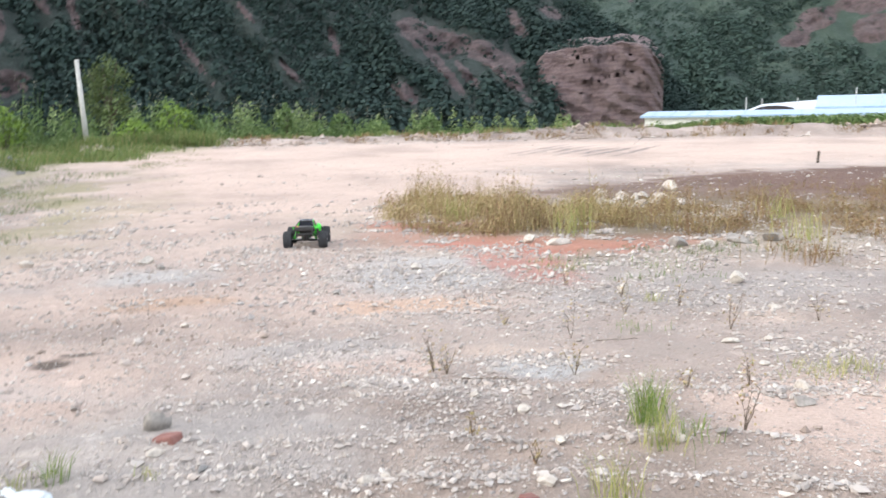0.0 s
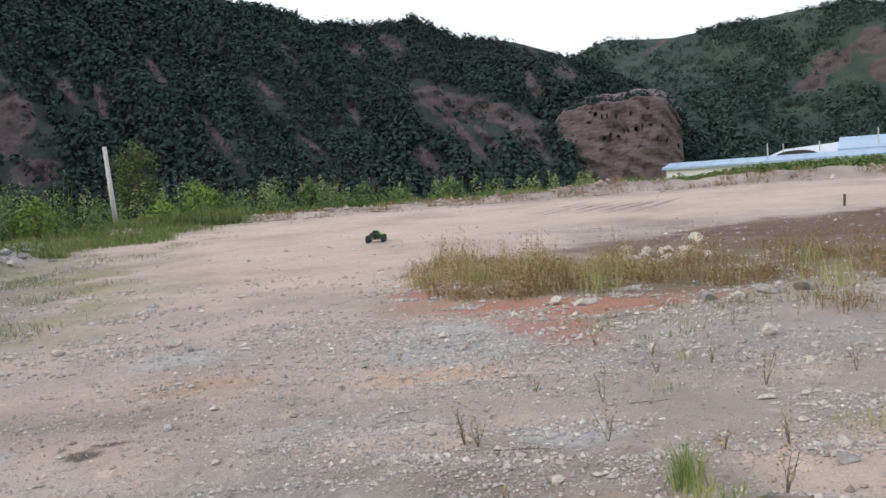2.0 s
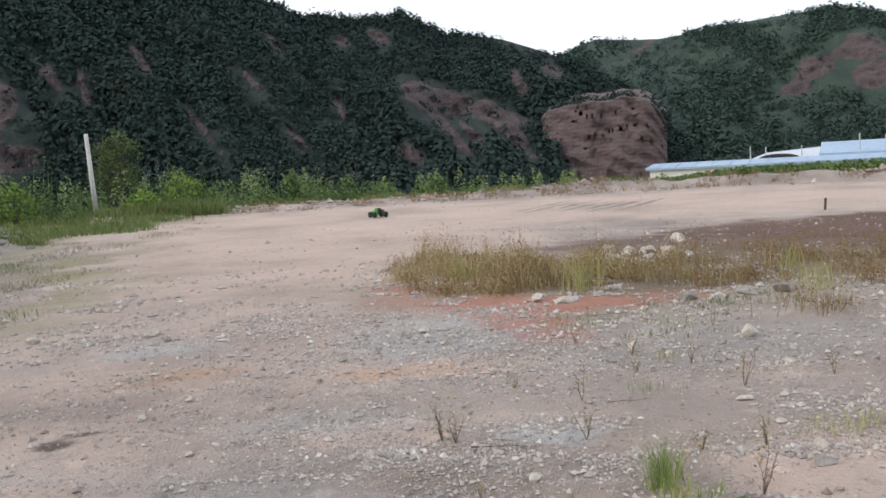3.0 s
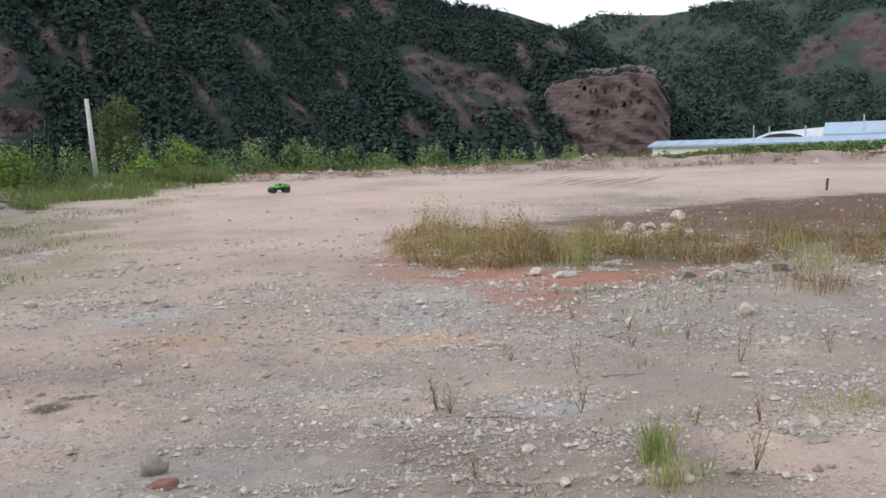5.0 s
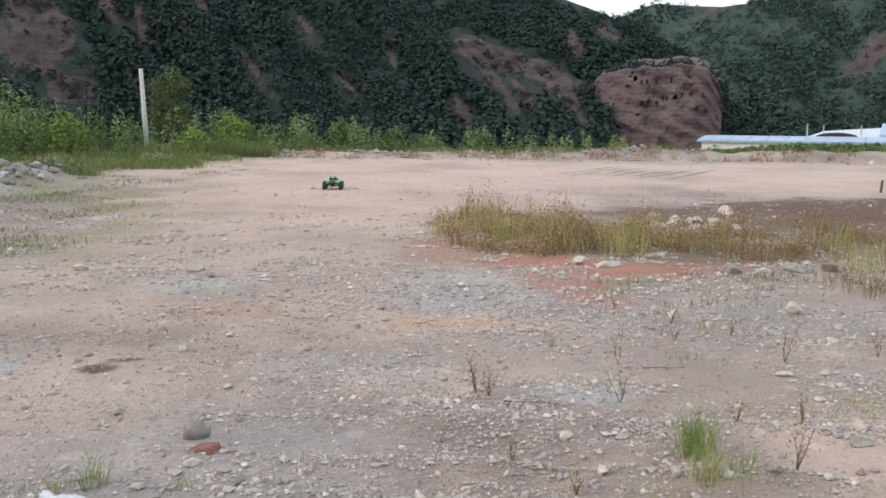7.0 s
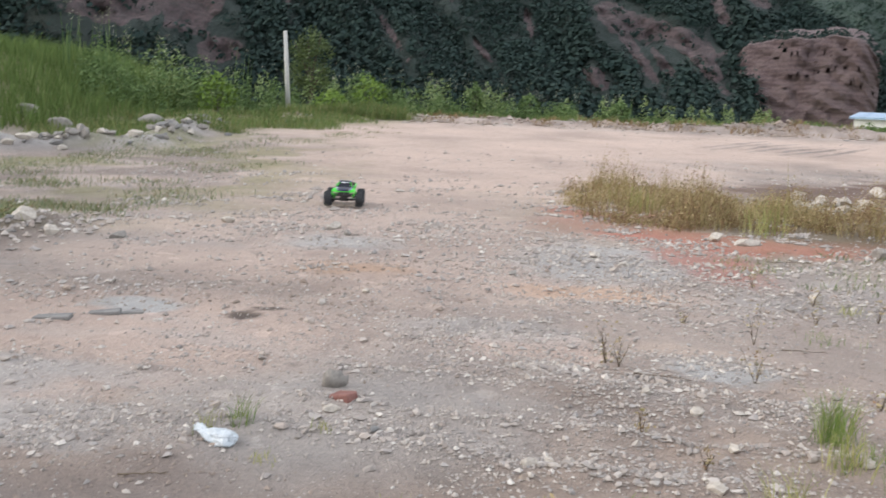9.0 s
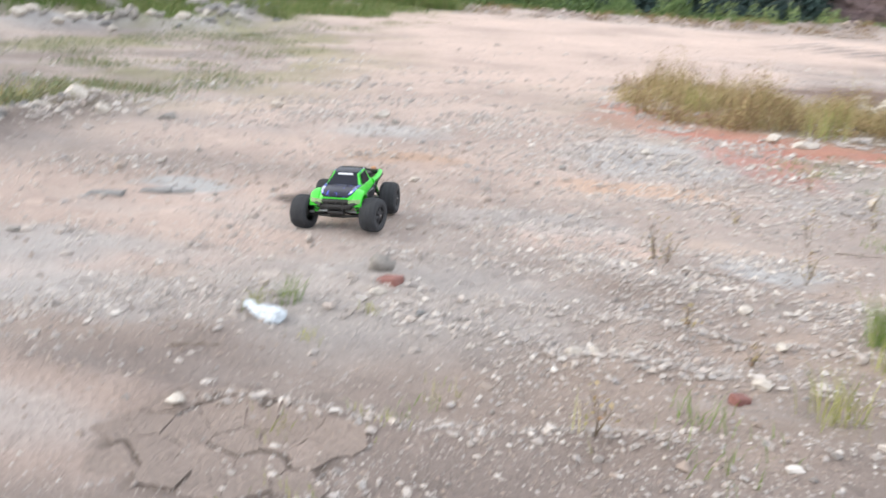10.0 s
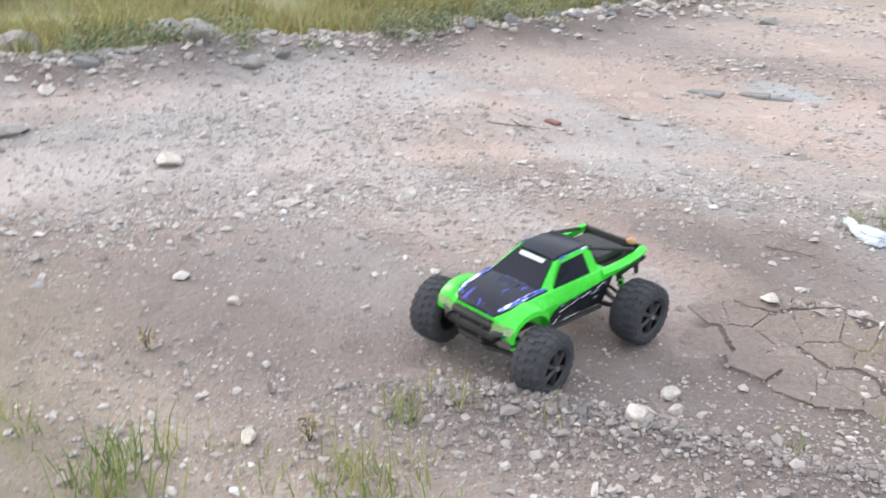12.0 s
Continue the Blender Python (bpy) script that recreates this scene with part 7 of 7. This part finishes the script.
# ---- what moves ----
# seconds, x, y, heading, nose-down pitch, lift, roll, steering
DRIVE = [
    (0, -1.549, 11.314, 92.0, 0.0, 0.000, 0.0, 0.0),
    (0.1, -1.573, 12.002, 92.2, 0.0, 0.000, 0.0, 0.2),
    (0.2, -1.591, 12.682, 92.4, 0.0, 0.000, 0.0, 0.3),
    (0.3, -1.612, 13.366, 92.5, 0.0, 0.000, 0.0, 0.5),
    (0.4, -1.645, 14.065, 92.7, 0.0, 0.000, 0.0, 0.6),
    (0.5, -1.701, 14.789, 93.0, 0.0, 0.000, 0.0, 0.8),
    (0.6, -1.793, 15.558, 93.4, 0.0, 0.000, 0.0, 1.0),
    (0.7, -1.914, 16.366, 94.0, 0.0, 0.000, 0.0, 1.1),
    (0.8, -2.044, 17.182, 94.6, 0.0, 0.000, 0.0, 1.3),
    (0.9, -2.163, 17.974, 95.0, 0.0, 0.000, 0.0, 1.4),
    (1, -2.249, 18.713, 95.0, 0.0, 0.000, 0.0, 1.6),
    (1.1, -2.301, 19.375, 94.6, 0.0, 0.000, 0.0, 1.8),
    (1.2, -2.333, 19.981, 93.8, 0.0, 0.000, 0.0, 1.9),
    (1.3, -2.348, 20.566, 92.8, 0.0, 0.000, 0.0, 2.1),
    (1.4, -2.347, 21.163, 91.8, 0.0, 0.000, 0.0, 2.2),
    (1.5, -2.335, 21.807, 91.0, 0.0, 0.000, 0.0, 2.4),
    (1.6, -2.304, 22.501, 90.3, 0.0, 0.000, 0.0, 2.6),
    (1.7, -2.255, 23.222, 89.5, 0.0, 0.000, 0.0, 2.7),
    (1.8, -2.194, 23.966, 88.8, 0.0, 0.000, 0.0, 2.9),
    (1.9, -2.130, 24.729, 88.3, 0.0, 0.000, 0.0, 3.0),
    (2, -2.072, 25.508, 88.0, 0.0, 0.000, 0.0, 3.2),
    (2.1, -2.012, 26.324, 87.8, 0.0, 0.000, 0.0, 3.4),
    (2.2, -1.946, 27.179, 87.5, 0.0, 0.000, 0.0, 3.5),
    (2.3, -1.883, 28.041, 87.5, 0.0, 0.000, 0.0, 3.7),
    (2.4, -1.831, 28.880, 88.2, 0.0, 0.000, 0.0, 3.8),
    (2.5, -1.801, 29.662, 90.0, 0.0, 0.000, 0.0, 4.0),
    (2.6, -1.780, 30.359, 92.6, 0.0, 0.000, 0.0, 5.6),
    (2.7, -1.762, 30.994, 95.8, 0.0, 0.000, 0.0, 7.1),
    (2.8, -1.765, 31.608, 99.9, 0.0, 0.000, 0.0, 8.7),
    (2.9, -1.808, 32.244, 105.2, 0.0, 0.000, 0.0, 10.3),
    (3, -1.907, 32.942, 112.0, 0.0, 0.000, 0.0, 11.9),
    (3.1, -2.075, 33.738, 120.8, 0.0, 0.000, 0.0, 13.4),
    (3.2, -2.266, 34.501, 130.0, 0.0, 0.000, 0.0, 15.0),
    (3.3, -2.448, 35.093, 137.7, 0.0, 0.000, 0.0, 14.9),
    (3.4, -2.631, 35.520, 143.9, 0.0, 0.000, 0.0, 14.7),
    (3.5, -2.816, 35.797, 149.0, 0.0, 0.000, 0.0, 14.6),
    (3.6, -3.003, 35.938, 153.0, 0.0, 0.000, 0.0, 14.5),
    (3.7, -3.191, 35.960, 156.2, 0.0, 0.000, 0.0, 14.3),
    (3.8, -3.379, 35.877, 158.7, 0.0, 0.000, 0.0, 14.2),
    (3.9, -3.567, 35.704, 160.8, 0.0, 0.000, 0.0, 14.1),
    (4, -3.755, 35.457, 162.7, 0.0, 0.000, 0.0, 14.0),
    (4.1, -3.941, 35.150, 164.4, 0.0, 0.000, 0.0, 13.8),
    (4.2, -4.127, 34.799, 166.2, 0.0, 0.000, 0.0, 13.7),
    (4.3, -4.310, 34.419, 168.4, 0.0, 0.000, 0.0, 13.6),
    (4.4, -4.491, 34.025, 171.0, 0.0, 0.000, 0.0, 13.4),
    (4.5, -4.670, 33.632, 174.3, 0.0, 0.000, 0.0, 13.3),
    (4.6, -4.845, 33.255, 178.4, 0.0, 0.000, 0.0, 13.2),
    (4.7, -5.017, 32.909, 183.6, 0.0, 0.000, 0.0, 13.0),
    (4.8, -5.184, 32.610, 190.0, 0.0, 0.000, 0.0, 12.9),
    (4.9, -5.352, 32.314, 197.4, 0.0, 0.000, 0.0, 12.8),
    (5, -5.511, 32.031, 205.0, 0.0, 0.000, 0.0, 12.7),
    (5.1, -5.665, 31.839, 211.8, 0.0, 0.000, 0.0, 12.5),
    (5.2, -5.818, 31.723, 218.1, 0.0, 0.000, 0.0, 12.4),
    (5.3, -5.951, 31.639, 224.4, 0.0, 0.000, 0.0, 12.3),
    (5.4, -6.044, 31.541, 231.5, 0.0, 0.000, 0.0, 12.1),
    (5.5, -6.079, 31.386, 240.0, 0.0, 0.000, 0.0, 12.0),
    (5.6, -6.045, 31.177, 251.5, 0.0, 0.000, 0.0, 11.0),
    (5.7, -5.954, 30.942, 265.4, 0.0, 0.000, 0.0, 10.0),
    (5.8, -5.823, 30.679, 279.6, 0.0, 0.000, 0.0, 9.0),
    (5.9, -5.668, 30.382, 291.8, 0.0, 0.000, 0.0, 8.0),
    (6, -5.505, 30.047, 300.0, 0.0, 0.000, 0.0, 7.0),
    (6.1, -5.321, 29.691, 303.4, 0.0, 0.000, 0.0, 6.0),
    (6.2, -5.104, 29.317, 303.5, 0.0, 0.000, 0.0, 5.0),
    (6.3, -4.875, 28.899, 301.3, 0.0, 0.000, 0.0, 4.4),
    (6.4, -4.657, 28.414, 297.8, 0.0, 0.000, 0.0, 3.7),
    (6.5, -4.469, 27.838, 294.0, 0.0, 0.000, 0.0, 3.1),
    (6.6, -4.312, 27.148, 289.6, 0.0, 0.000, 0.0, 2.5),
    (6.7, -4.173, 26.426, 285.0, 0.0, 0.000, 0.0, 1.9),
    (6.8, -4.068, 25.749, 281.2, 0.0, 0.000, 0.0, 1.3),
    (6.9, -4.009, 25.105, 278.1, 0.0, 0.000, 0.0, 0.6),
    (7, -3.988, 24.489, 275.4, 0.0, 0.000, 0.0, 0.0),
    (7.1, -4.000, 23.896, 273.3, 0.0, 0.000, 0.0, 0.0),
    (7.2, -4.040, 23.320, 271.7, 0.0, 0.000, 0.0, 0.0),
    (7.3, -4.100, 22.756, 270.5, 0.0, 0.000, 0.0, 0.0),
    (7.4, -4.176, 22.198, 269.8, 0.0, 0.000, 0.0, 0.0),
    (7.5, -4.262, 21.641, 269.4, 0.0, 0.000, 0.0, 0.0),
    (7.6, -4.350, 21.079, 269.5, 0.0, 0.000, 0.0, 0.0),
    (7.7, -4.437, 20.506, 269.8, 0.0, 0.000, 0.0, 0.0),
    (7.8, -4.515, 19.918, 270.4, 0.0, 0.000, 0.0, 0.0),
    (7.9, -4.578, 19.309, 271.3, 0.0, 0.000, 0.0, 0.0),
    (8, -4.622, 18.673, 272.5, 0.0, 0.000, 0.0, 0.0),
    (8.1, -4.639, 18.005, 273.8, 0.0, 0.000, 0.0, 0.0),
    (8.2, -4.624, 17.299, 275.3, 0.0, 0.000, 0.0, 0.0),
    (8.3, -4.572, 16.550, 277.0, 0.0, 0.000, 0.0, 0.0),
    (8.4, -4.491, 15.745, 279.0, 0.0, 0.000, 0.0, 0.0),
    (8.5, -4.400, 14.966, 281.0, 0.0, 0.000, 0.0, 0.0),
    (8.6, -4.304, 14.288, 282.1, 0.0, 0.000, 0.0, 0.0),
    (8.7, -4.204, 13.690, 282.4, 0.0, 0.000, 0.0, 0.0),
    (8.8, -4.091, 13.156, 282.4, 0.0, 0.000, 0.0, 0.0),
    (8.9, -3.960, 12.672, 282.5, 0.0, 0.000, 0.0, 0.0),
    (9, -3.803, 12.222, 283.0, 0.0, 0.020, 0.0, 0.0),
    (9.1, -3.619, 11.807, 284.0, 1.0, 0.050, 0.0, 0.0),
    (9.2, -3.277, 10.753, 285.0, 6.0, 0.030, 0.0, 0.0),
    (9.3, -2.911, 9.493, 286.0, 13.0, 0.000, 0.0, 0.0),
    (9.4, -2.708, 8.710, 285.0, 10.0, 0.000, 0.0, 0.0),
    (9.5, -2.575, 8.115, 284.0, 4.0, 0.000, 0.0, -4.0),
    (9.6, -2.403, 7.374, 283.0, 1.0, 0.000, 0.0, -8.0),
    (9.7, -2.291, 6.880, 281.0, 0.0, 0.000, 1.0, -12.0),
    (9.8, -2.172, 6.407, 279.5, 0.0, 0.000, 2.0, -12.4),
    (9.9, -2.061, 5.841, 268.8, 0.0, 0.000, 3.0, -12.8),
    (10, -1.984, 5.301, 275.1, 0.0, 0.000, 3.0, -13.2),
    (10.1, -1.973, 4.904, 270.7, 0.0, 0.000, 3.0, -13.6),
    (10.2, -1.991, 4.560, 263.3, 0.0, 0.000, 3.0, -14.0),
    (10.3, -2.006, 4.184, 259.8, 0.0, 0.000, 2.7, -8.5),
    (10.4, -2.009, 3.794, 258.9, 0.0, 0.000, 2.5, -3.0),
    (10.5, -1.982, 3.374, 262.0, 0.0, 0.000, 2.2, 2.5),
    (10.6, -1.977, 3.052, 265.3, 0.0, 0.000, 2.0, 8.0),
    (10.7, -1.982, 2.793, 268.1, 0.0, 0.000, 1.5, 7.7),
    (10.8, -1.984, 2.570, 269.5, 0.0, 0.000, 1.0, 7.3),
    (10.9, -1.988, 2.387, 269.9, 0.0, 0.000, 0.5, 7.0),
    (11, -1.991, 2.228, 270.3, 0.0, 0.000, 0.0, 6.7),
    (11.1, -1.992, 2.095, 270.9, 0.0, 0.000, 0.0, 6.3),
    (11.2, -1.994, 1.990, 271.5, 0.0, 0.000, 0.0, 6.0),
    (11.3, -1.995, 1.909, 272.0, 0.0, 0.000, 0.0, 6.3),
    (11.4, -1.996, 1.842, 272.4, 0.0, 0.000, 0.0, 6.5),
    (11.5, -1.997, 1.784, 272.8, 0.0, 0.000, 0.0, 6.8),
    (11.6, -1.999, 1.740, 273.0, 0.0, 0.000, 0.0, 7.0),
    (11.7, -2.001, 1.714, 273.0, 0.0, 0.000, 0.0, 7.2),
    (11.8, -2.003, 1.698, 273.0, 0.0, 0.000, 0.0, 7.5),
    (11.9, -2.005, 1.685, 273.0, 0.0, 0.000, 0.0, 7.8),
    (12, -2.006, 1.666, 273.0, 0.0, 0.000, 0.0, 8.0),
]


def motions():
    rows, spin, last = [], [], None
    turned = 0.0
    for t, x, y, heading, pitch, lift, roll, steer in DRIVE:
        z = float(height(x, y))
        c, s = math.cos(radians(heading)), math.sin(radians(heading))
        if t > 9.75 or t < 1.2:
            zs = [float(height(x + c * a - s * b, y + s * a + c * b)) for a in (AXLE, -AXLE) for b in (TRACK, -TRACK)]
            z = sum(zs) / 4
        lift += AXLE * abs(math.sin(radians(pitch)))
        rows.append((t, pose(x, y, z + lift, roll, pitch, heading)))
        if last:
            turned += min(80.0, math.degrees(math.hypot(x - last[0], y - last[1]) / TYRE_R))
        last = (x, y)
        spin.append((t, turned, steer))
    walk(truck, rows)
    for i, wheel in enumerate(wheels):
        base = Matrix.Translation(wheel.location)
        walk(wheel, [(t, base @ pose(0, 0, 0, 0, 0, st if i < 2 else 0) @ pose(0, 0, 0, 0, a, 0)) for t, a, st in spin])


motions()
